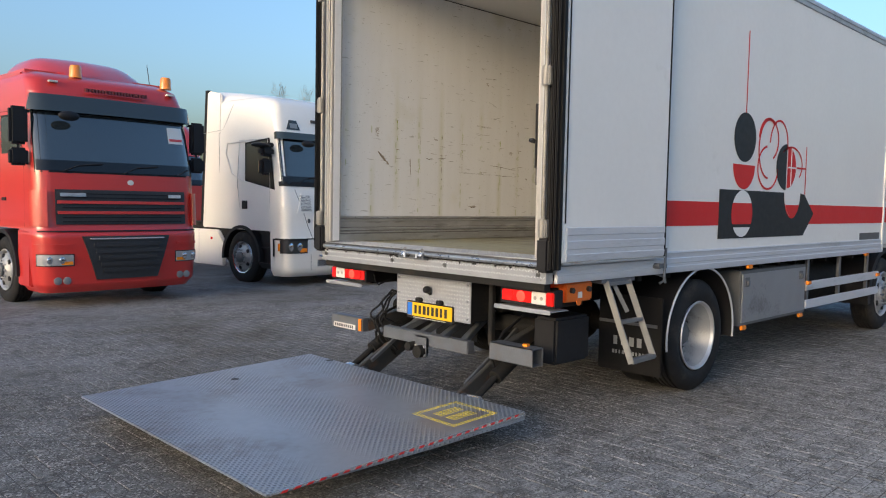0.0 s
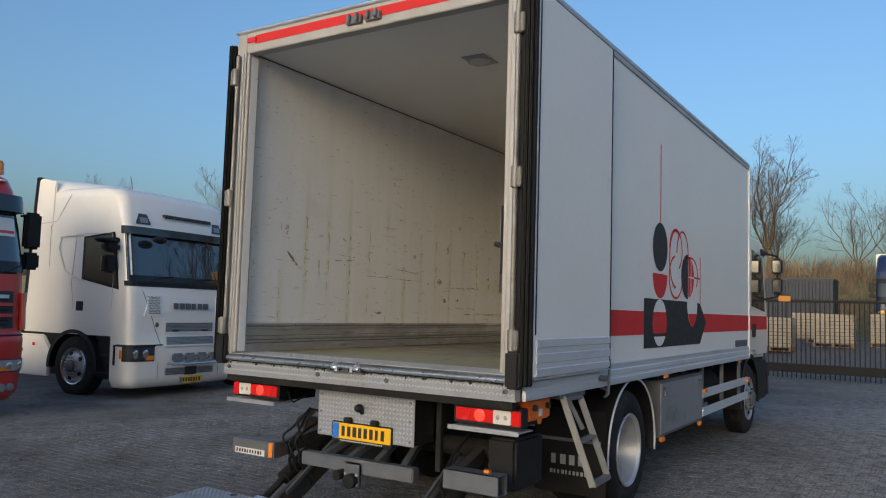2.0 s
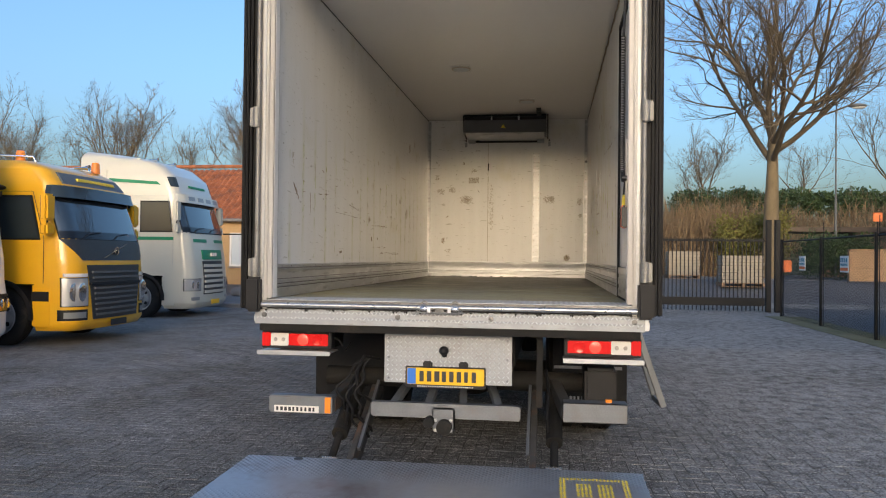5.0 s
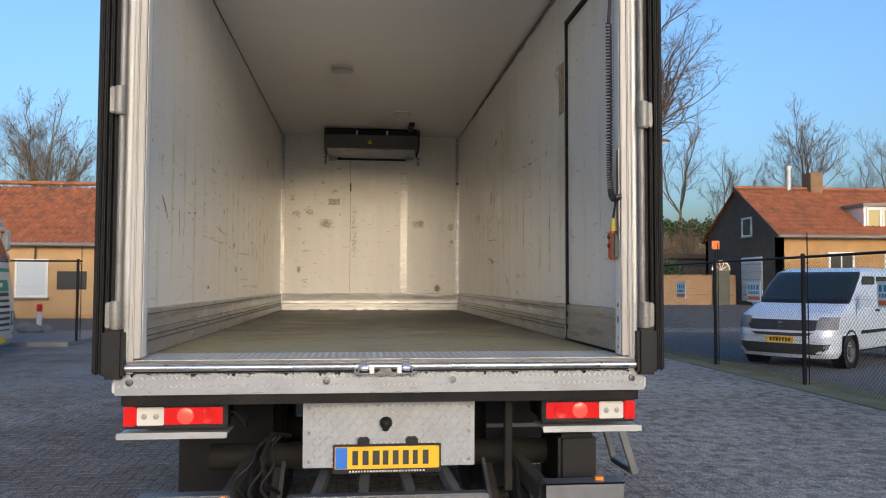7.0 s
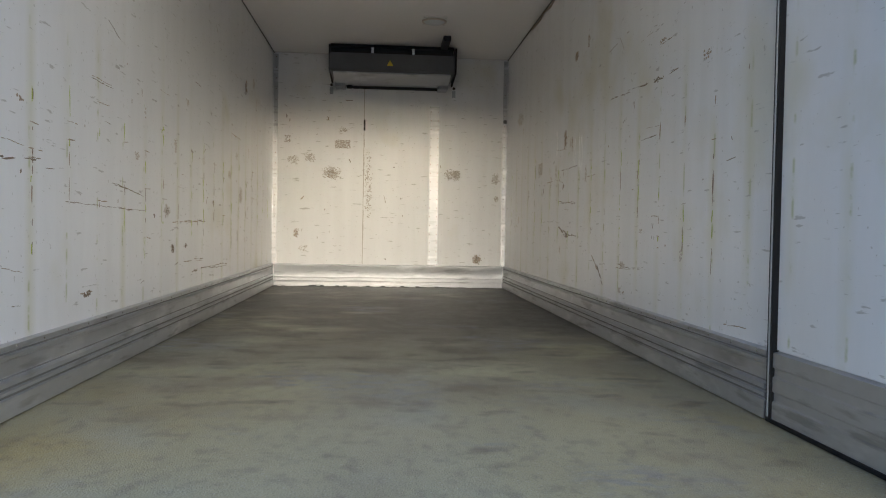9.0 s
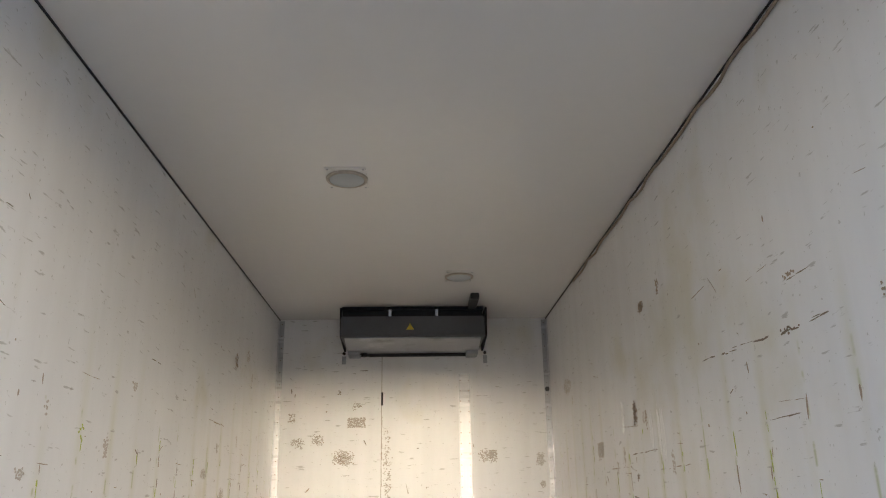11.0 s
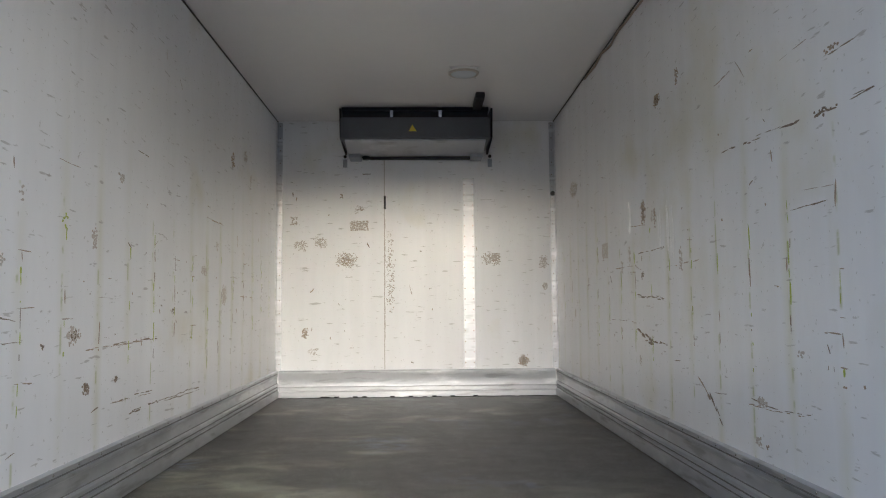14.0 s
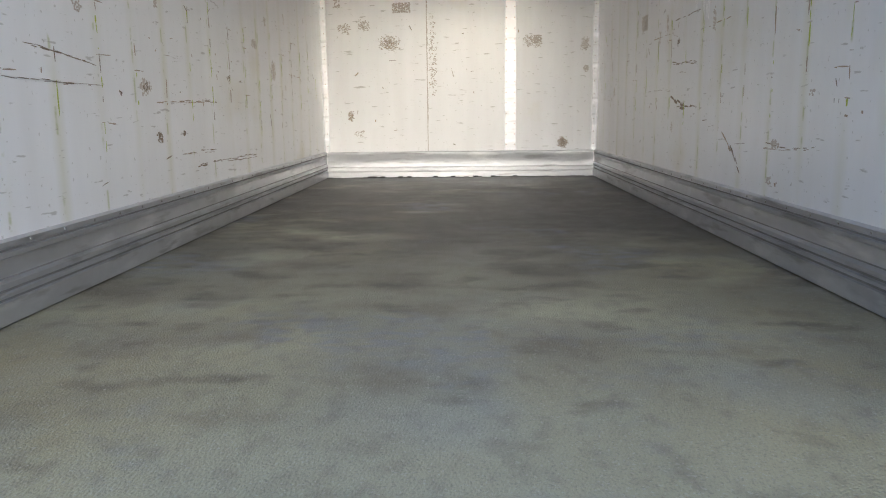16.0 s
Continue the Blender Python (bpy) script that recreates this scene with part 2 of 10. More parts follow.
M["lamp_bowl"] = plain("dusty_lamp_glass", (0.50, 0.53, 0.55), 0.35, coat=0.3)
M["control"] = mat("red_orange_control_shell", (0.60, 0.085, 0.015), 0.45, vary=0.1, scale=12)
M["groove"] = mat("dark_groove_and_sill_grime", (0.24, 0.235, 0.23), 0.85, vary=0.3, scale=12)
M["rail_bright"] = mat("rubbed_bright_rail", (0.50, 0.51, 0.53), 0.30, 0.85, vary=0.25, scale=7, stretch=(1, 0.4, 1), dirt=(0.10, 0.10, 0.10), dirt_amount=0.3)
M["rail_dark"] = mat("worn_dark_steel", (0.14, 0.14, 0.145), 0.38, 0.8, vary=0.35, scale=7, stretch=(1, 0.4, 1), dirt=(0.4, 0.4, 0.41), dirt_amount=0.2)
M["bulb"] = plain("dim_bulb", (0.36, 0.33, 0.30), 0.3)
M["toolbox"] = mat("grey_toolbox_steel", (0.30, 0.315, 0.335), 0.4, 0.4, vary=0.1, scale=4, dirt=(0.12, 0.12, 0.12), dirt_amount=0.2)
M["white_lens"] = plain("clear_lamp_lens", (0.72, 0.70, 0.66), 0.2, coat=0.5)
M["orange_lens"] = plain("amber_lamp_lens", (0.85, 0.25, 0.02), 0.25, coat=0.5)
M["orange"] = mat("orange_paint", (0.75, 0.16, 0.02), 0.45, vary=0.12, scale=12)
M["yellow_paint"] = mat("yellow_marking", (0.70, 0.55, 0.05), 0.6, vary=0.15, scale=20)
M["plate_yellow"] = mat("number_plate_yellow", (0.85, 0.48, 0.01), 0.35, vary=0.05, scale=20)
M["plate_blue"] = plain("number_plate_blue", (0.02, 0.16, 0.6), 0.4)
M["dark"] = mat("dark_print", (0.02, 0.02, 0.022), 0.5, vary=0.1)
M["glass_dark"] = glass_mat("dark_window_glass")
M["glass_pane"] = glass_mat("windscreen_glass", (0.022, 0.03, 0.036), 0.03, 0.45)
M["mirror"] = plain("mirror_glass", (0.8, 0.8, 0.82), 0.03, 1.0)
M["chrome"] = plain("chrome", (0.75, 0.75, 0.76), 0.12, 1.0)
M["scuff_dark"] = mat("dark_scuff", (0.20, 0.155, 0.11), 0.8, vary=0.4, scale=30)
M["scuff_brown"] = mat("brown_scuff", (0.33, 0.26, 0.19), 0.8, vary=0.3, scale=40)
M["rubbed"] = mat("rubbed_smooth_lining", (0.90, 0.89, 0.86), 0.16, vary=0.04, scale=8)
M["algae"] = mat("green_yellow_stain", (0.36, 0.41, 0.06), 0.7, vary=0.25, scale=30)
M["glue"] = mat("old_glue_residue", (0.47, 0.42, 0.36), 0.7, vary=0.2, scale=40)


# ---------------------------------------------------------------- mesh helpers
class Shape:
    """Vertices and faces gathered for one part."""

    def __init__(self):
        self.v, self.f = [], []

    def add(self, verts, faces):
        o = len(self.v)
        self.v += [tuple(p) for p in verts]
        self.f += [tuple(i + o for i in f) for f in faces]
        return self

    def box(self, x0, x1, y0, y1, z0, z1):
        x0, x1 = min(x0, x1), max(x0, x1)
        y0, y1 = min(y0, y1), max(y0, y1)
        z0, z1 = min(z0, z1), max(z0, z1)
        v = [(x, y, z) for z in (z0, z1) for y in (y0, y1) for x in (x0, x1)]
        return self.add(v, [(0, 2, 3, 1), (4, 5, 7, 6), (0, 1, 5, 4), (2, 6, 7, 3), (0, 4, 6, 2), (1, 3, 7, 5)])

    def prism(self, poly, axis, a, b):
        """A flat outline, drawn in the two other axes in order, pushed from a to b."""
        def at(p, c):
            return {"x": (c, p[0], p[1]), "y": (p[0], c, p[1]), "z": (p[0], p[1], c)}[axis]
        n = len(poly)
        v = [at(p, a) for p in poly] + [at(p, b) for p in poly]
        f = [tuple(range(n)), tuple(range(2 * n - 1, n - 1, -1))]
        f += [(i, i + n, (i + 1) % n + n, (i + 1) % n) for i in range(n)]
        return self.add(v, f)

    def bar(self, p, q, w, h, up=(0, 0, 1)):
        """A rectangular bar from p to q."""
        p, q = Vector(p), Vector(q)
        d = (q - p).normalized()
        s = d.cross(Vector(up))
        s = s.normalized() if s.length > 1e-6 else Vector((1, 0, 0))
        u = s.cross(d)
        c = [(-w / 2, -h / 2), (w / 2, -h / 2), (w / 2, h / 2), (-w / 2, h / 2)]
        v = [p + s * a + u * b for a, b in c] + [q + s * a + u * b for a, b in c]
        return self.add(v, [(3, 2, 1, 0), (4, 5, 6, 7)] + [(i, (i + 1) % 4, (i + 1) % 4 + 4, i + 4) for i in range(4)])

    def cyl(self, p, q, r, r2=None, n=16, caps=True):
        p, q = Vector(p), Vector(q)
        r2 = r if r2 is None else r2
        d = (q - p).normalized()
        s = d.orthogonal().normalized()
        u = d.cross(s)
        ring = [(math.cos(2 * math.pi * i / n), math.sin(2 * math.pi * i / n)) for i in range(n)]
        v = [p + (s * a + u * b) * r for a, b in ring] + [q + (s * a + u * b) * r2 for a, b in ring]
        f = [(i, (i + 1) % n, (i + 1) % n + n, i + n) for i in range(n)]
        if caps:
            f += [tuple(range(n - 1, -1, -1)), tuple(range(n, 2 * n))]
        return self.add(v, f)

    def tube(self, pts, r, n=8):
        pts = [Vector(p) for p in pts]
        prev = None
        v, f = [], []
        for i, p in enumerate(pts):
            d = (pts[min(i + 1, len(pts) - 1)] - pts[max(i - 1, 0)]).normalized()
            s = d.orthogonal() if prev is None else prev - d * prev.dot(d)
            s = s.normalized()
            prev = s
            u = d.cross(s)
            v += [p + (s * math.cos(2 * math.pi * k / n) + u * math.sin(2 * math.pi * k / n)) * r for k in range(n)]
        for i in range(len(pts) - 1):
            f += [(i * n + k, i * n + (k + 1) % n, (i + 1) * n + (k + 1) % n, (i + 1) * n + k) for k in range(n)]
        f += [tuple(range(n - 1, -1, -1)), tuple(range((len(pts) - 1) * n, len(pts) * n))]
        return self.add(v, f)

    def lathe(self, centre, axis, profile, n=32):
        """Turns (radius, height) pairs about an axis through centre."""
        c = Vector(centre)
        d = Vector({"x": (1, 0, 0), "y": (0, 1, 0), "z": (0, 0, 1)}[axis])
        s = d.orthogonal().normalized()
        u = d.cross(s)
        v, f = [], []
        for r, h in profile:
            v += [c + d * h + (s * math.cos(2 * math.pi * k / n) + u * math.sin(2 * math.pi * k / n)) * r for k in range(n)]
        for i in range(len(profile) - 1):
            f += [(i * n + k, i * n + (k + 1) % n, (i + 1) * n + (k + 1) % n, (i + 1) * n + k) for k in range(n)]
        return self.add(v, f)

    def ellipsoid(self, c, rx, ry, rz, n=16, m=10):
        c = Vector(c)
        v = [c + Vector((rx * math.sin(math.pi * j / m) * math.cos(2 * math.pi * i / n), ry * math.sin(math.pi * j / m) * math.sin(2 * math.pi * i / n),
                         rz * math.cos(math.pi * j / m))) for j in range(m + 1) for i in range(n)]
        f = [(j * n + i, j * n + (i + 1) % n, (j + 1) * n + (i + 1) % n, (j + 1) * n + i) for j in range(m) for i in range(n)]
        return self.add(v, f)

    def grid(self, fn, us, vs, thick=None):
        """A sheet through fn(u, v); with thick(u, v), a second sheet behind it closes the rim."""
        nu, nv = len(us), len(vs)
        v = [fn(a, b) for b in vs for a in us]
        f = [(j * nu + i, j * nu + i + 1, (j + 1) * nu + i + 1, (j + 1) * nu + i) for j in range(nv - 1) for i in range(nu - 1)]
        if thick:
            o = len(v)
            v += [thick(a, b) for b in vs for a in us]
            rim = [i for i in range(nu)] + [j * nu + nu - 1 for j in range(1, nv)] + [(nv - 1) * nu + i for i in range(nu - 2, -1, -1)] + [j * nu for j in range(nv - 2, 0, -1)]
            f += [(rim[k], rim[k] + o, rim[(k + 1) % len(rim)] + o, rim[(k + 1) % len(rim)]) for k in range(len(rim))]
        return self.add(v, f)


def thing(name, label, category, m=None, group="", kind=""):
    """An empty at a thing's base."""
    ob = new(name)
    ob.empty_display_size = 0.1
    if m is not None:
        ob.matrix_basis = m
    return tagged(ob, label, category, group, kind)


def part(name, sh, material, parent=None, label="", bevel=0.0, smooth=40, fix=True, seg=2, kind=""):
    """Links a Shape as one mesh object under a thing or a part."""
    me = bpy.data.meshes.new(name)
    me.from_pydata(sh.v, [], sh.f)
    if fix or bevel:
        bm = bmesh.new()
        bm.from_mesh(me)
        if fix:
            bmesh.ops.remove_doubles(bm, verts=bm.verts, dist=1e-5)
            bmesh.ops.recalc_face_normals(bm, faces=bm.faces)
        if bevel:
            ed = [e for e in bm.edges if len(e.link_faces) == 2 and e.calc_face_angle(0) > 0.6]
            bmesh.ops.bevel(bm, geom=ed, offset=bevel, segments=seg, affect="EDGES", clamp_overlap=True)
        bm.to_mesh(me)
        bm.free()
    if smooth:
        me.shade_smooth()
        me.set_sharp_from_angle(angle=radians(smooth))
    me.materials.append(material)
    ob = new(name, me)
    if parent is not None:
        ob.parent = parent
    if label:
        ob["label"] = label
    if kind:
        ob["kind"] = kind
    return ob


def solid(name, sh, material, label, category="", group="", kind="", bevel=0.0, smooth=40, fix=True):
    """A one-mesh thing or a piece of the setting."""
    return tagged(part(name, sh, material, None, "", bevel, smooth, fix), label, category, group, kind)


def S():
    return Shape()


def steps(a, b, n):
    return [a + (b - a) * i / n for i in range(n + 1)]


def bars_text(width, height, n, seed, along=(1, 0, 0), up=(0, 0, 1), origin=(0, 0, 0), out=(0, -1, 0), depth=0.002):
    """Plain bars in place of writing, n letters over a width."""
    rng = random.Random(seed)
    a, u, o, w = Vector(along), Vector(up), Vector(origin), Vector(out)
    sh = S()
    x, step = 0.0, width / n
    for i in range(n):
        lw = step * rng.uniform(0.45, 0.72)
        p = [o + a * x, o + a * (x + lw), o + a * (x + lw) + u * height, o + a * x + u * height]
        sh.add([*p, *[q + w * depth for q in p]], [(0, 1, 2, 3), (4, 5, 6, 7), (0, 1, 5, 4), (1, 2, 6, 5), (2, 3, 7, 6), (3, 0, 4, 7)])
        x += step
    return sh


GZ = -0.03  # level of the yard


# ---------------------------------------------------------------- tread plate relief
def treads(x0, x1, z0, z1, pitch, place, length=0.022, width=0.006, height=0.0015):
    """Small raised lozenges in two directions over a rectangle; place(a, b, h) puts them on the surface."""
    sh = S()
    ni, nj = int((x1 - x0) / pitch), int((z1 - z0) / pitch)
    for i in range(ni):
        for j in range(nj):
            a, b = x0 + (i + 0.5) * (x1 - x0) / ni, z0 + (j + 0.5) * (z1 - z0) / nj
            s = 1 if (i + j) % 2 else -1
            d, e = (length / 2 * 0.707, s * length / 2 * 0.707), (-s * width / 2 * 0.707, width / 2 * 0.707)
            o = len(sh.v)
            sh.v += [tuple(place(a + d[0], b + d[1], 0)), tuple(place(a + e[0], b + e[1], 0)), tuple(place(a - d[0], b - d[1], 0)),
                     tuple(place(a - e[0], b - e[1], 0)), tuple(place(a, b, height))]
            sh.f += [(o, o + 1, o + 4), (o + 1, o + 2, o + 4), (o + 2, o + 3, o + 4), (o + 3, o, o + 4)]
    return sh


M["tread"] = mat("tread_plate_aluminium", (0.52, 0.54, 0.57), 0.42, 0.65, vary=0.12, scale=6, dirt=(0.22, 0.22, 0.22), dirt_amount=0.3)
M["tread_white"] = mat("bright_tread_plate", (0.60, 0.63, 0.67), 0.40, 0.5, vary=0.06, scale=6, dirt=(0.45, 0.45, 0.45), dirt_amount=0.15)
M["tread_base"] = mat("dirty_tread_plate_ground", (0.33, 0.345, 0.37), 0.5, 0.4, vary=0.16, scale=9, dirt=(0.28, 0.28, 0.29), dirt_amount=0.35)
M["threshold"] = mat("worn_threshold_plate", (0.47, 0.50, 0.545), 0.5, 0.3, vary=0.16, scale=5, dirt=(0.3, 0.3, 0.3), dirt_amount=0.25)
M["cargo_floor"] = mat("worn_green_brown_cargo_floor", (0.345, 0.345, 0.25), 0.5, vary=0.12, scale=2.4, stretch=(0.8, 1, 1), bump=0.4, bump_scale=190)
_floor = M["cargo_floor"]
for _a, _b in ((0.15, 1.0), (-0.15, -1.0)):
    layer(_floor, (0.34, 0.285, 0.125), 0.85, along(1, _a, _b, 0.0, 1.0), patch_of(1.0, 0.34, 0.60, shift=5, detail=8.0), along(0, 0.6, 4.6, 1.0, 0.1))
layer(_floor, (0.25, 0.235, 0.17), 0.6, patch_of(1.3, 0.46, 0.66, shift=1, detail=9.0))
layer(_floor, (0.31, 0.34, 0.32), 0.4, patch_of(2.2, 0.50, 0.68, shift=17, detail=9.0))
# brown and near-black layers, denser towards the front bulkhead
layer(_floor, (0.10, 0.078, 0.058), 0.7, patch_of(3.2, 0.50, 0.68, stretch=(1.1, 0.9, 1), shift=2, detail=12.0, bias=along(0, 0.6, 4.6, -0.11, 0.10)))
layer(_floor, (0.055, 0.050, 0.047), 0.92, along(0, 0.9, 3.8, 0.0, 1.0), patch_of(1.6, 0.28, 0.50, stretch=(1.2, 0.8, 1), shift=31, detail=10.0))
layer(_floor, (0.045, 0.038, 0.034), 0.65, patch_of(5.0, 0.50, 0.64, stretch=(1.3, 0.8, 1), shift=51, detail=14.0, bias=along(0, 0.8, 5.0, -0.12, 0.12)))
layer(_floor, (0.17, 0.20, 0.28), 0.45, patch_of(1.7, 0.56, 0.66, shift=23, detail=7.0), patch_of(20, 0.42, 0.60, stretch=(1, 0.6, 1), shift=7, detail=9.0))
layer(_floor, (0.12, 0.115, 0.10), 0.4, patch_of(15, 0.52, 0.70, stretch=(0.8, 1.2, 1), shift=14, detail=10.0))
layer(_floor, (0.10, 0.097, 0.09), 0.4, patch_of(170, 0.52, 0.70, detail=3.0))
layer(_floor, (0.45, 0.46, 0.42), 0.4, patch_of(150, 0.60, 0.68, detail=3.0, shift=8))
for _k in ("kick", "alu_front"):
    layer(M[_k], (0.80, 0.80, 0.80), 0.55, patch_of(5, 0.55, 0.66, stretch=(0.5, 0.5, 2.0), shift=4, detail=10.0))
    layer(M[_k], (0.26, 0.255, 0.25), 0.6, patch_of(9, 0.56, 0.66, stretch=(0.35, 0.35, 2.5), shift=14, detail=10.0))
M["platform"] = mat("steel_lift_platform", (0.36, 0.385, 0.42), 0.42, 0.55, vary=0.14, scale=1.6, dirt=(0.20, 0.16, 0.14), dirt_amount=0.28)


def _studs(nd, ln):
    co = nd.new("ShaderNodeTexCoord")
    mp = nd.new("ShaderNodeMapping")
    mp.inputs["Scale"].default_value = (34, 34, 34)
    mp.inputs["Rotation"].default_value = (0, 0, radians(45))
    ln.new(co.outputs["Object"], mp.inputs["Vector"])
    vo = nd.new("ShaderNodeTexVoronoi")
    vo.inputs["Randomness"].default_value = 0.0
    vo.inputs["Scale"].default_value = 1.0
    ln.new(mp.outputs["Vector"], vo.inputs["Vector"])
    r = nd.new("ShaderNodeMapRange")
    r.inputs["From Min"].default_value, r.inputs["From Max"].default_value = 0.15, 0.4
    r.inputs["To Min"].default_value, r.inputs["To Max"].default_value = 1.0, 0.0
    ln.new(vo.outputs["Distance"], r.inputs["Value"])
    return r.outputs["Result"]


bumped(M["platform"], _studs, 1.0, 0.007)
layer(M["platform"], (0.16, 0.175, 0.21), 0.55, _studs)
layer(M["platform"], (0.22, 0.12, 0.07), 0.55, patch_of(1.6, 0.52, 0.68, shift=3), along(0, -1.3, -0.4, 0.0, 1.0))
M["lamp_base"] = mat("grey_lamp_base", (0.40, 0.40, 0.41), 0.5, vary=0.08, scale=8)


def rim_wheel(parent, x, y, side, r=0.49, rim_r=0.30, width=0.28, name="wheel", dish=0.09, spin=0.0, rim_mat=None, axis="y"):
    """A wheel whose outer face lies at y and looks to side (-1 or 1) along the axis: rim > tyre, hub, nuts."""
    def prof(pairs):
        return [(a, y + side * b) for a, b in pairs]
    c = (x, 0, r + GZ) if axis == "y" else (0, x, r + GZ)
    k = width
    tyre = [(rim_r + 0.005, -0.03), (rim_r + 0.03, -0.012), (r - 0.12, 0.0), (r - 0.06, -0.006), (r - 0.03, -0.022), (r - 0.008, -0.04), (r, -0.052)]
    n_gr = 4
    for g in range(n_gr):
        p = -0.052 - (k - 0.104) * (g + 0.5) / n_gr
        tyre += [(r, p + 0.012), (r - 0.014, p + 0.008), (r - 0.014, p - 0.008), (r, p - 0.012)]
    tyre += [(r, -k + 0.05), (r - 0.03, -k + 0.02), (r - 0.12, -k), (rim_r, -k + 0.03)]
    sh = S().lathe(c, axis, prof([(rim_r + 0.012, -0.012), (rim_r + 0.006, -0.002), (rim_r - 0.006, -0.006), (rim_r - 0.018, -0.03), (rim_r - 0.03, -0.075),
                                  (rim_r - 0.075, -dish - 0.05), (rim_r - 0.11, -dish - 0.045), (0.155, -dish - 0.01), (0.135, -dish), (0.0, -dish)]), 40)
    ring = S()
    n_ring = 40 * 4
    ring.v, ring.f = sh.v[:n_ring], [f for f in sh.f if max(f) < n_ring]
    wheel = part(name, ring, rim_mat or M["rim_ring"], parent)
    disc = S()
    disc.v, disc.f = sh.v[n_ring - 40:], [tuple(i - n_ring + 40 for i in f) for f in sh.f if min(f) >= n_ring - 40]
    part("wheel_disc", disc, M["rim"], wheel, "dull grey wheel disc")
    part("tyre", S().lathe(c, axis, prof(tyre), 48), M["tyre"], wheel)
    part("hub", S().lathe(c, axis, prof([(0.105, -dish - 0.01), (0.105, -dish + 0.035), (0.09, -dish + 0.05), (0.05, -dish + 0.055), (0.0, -dish + 0.055)]), 24), M["plastic_grey"], wheel)
    nuts, holes = S(), S()
    for i in range(10):
        a = 2 * math.pi * i / 10 + spin
        for sh2, rad, rr, h0, h1, nn in ((nuts, 0.145, 0.014, -dish - 0.01, -dish + 0.03, 6),):
            u, w = rad * math.cos(a), rad * math.sin(a)
            p0 = (x + u, y + side * h0, r + GZ + w) if axis == "y" else (y + side * h0, x + u, r + GZ + w)
            p1 = (x + u, y + side * h1, r + GZ + w) if axis == "y" else (y + side * h1, x + u, r + GZ + w)
            sh2.cyl(p0, p1, rr, n=nn)
        if i % 2 == 0:
            rad = rim_r - 0.095
            u, w = rad * math.cos(a), rad * math.sin(a)
            h0, h1 = -dish - 0.055, -dish - 0.034
            p0 = (x + u, y + side * h0, r + GZ + w) if axis == "y" else (y + side * h0, x + u, r + GZ + w)
            p1 = (x + u, y + side * h1, r + GZ + w) if axis == "y" else (y + side * h1, x + u, r + GZ + w)
            holes.cyl(p0, p1, 0.038, n=14)
    part("wheel_nuts", nuts, M["chrome"], wheel, kind="stuff")
    part("vent_holes", holes, M["plastic"], wheel, kind="stuff")
    return wheel


# ---------------------------------------------------------------- the box truck
truck = thing("box_truck", "white refrigerated box truck with open rear doors and lowered tail lift", "truck")
YI, YO, ZF, ZC, XW, XB = 1.23, 1.30, 1.21, 3.635, 6.88, 7.0


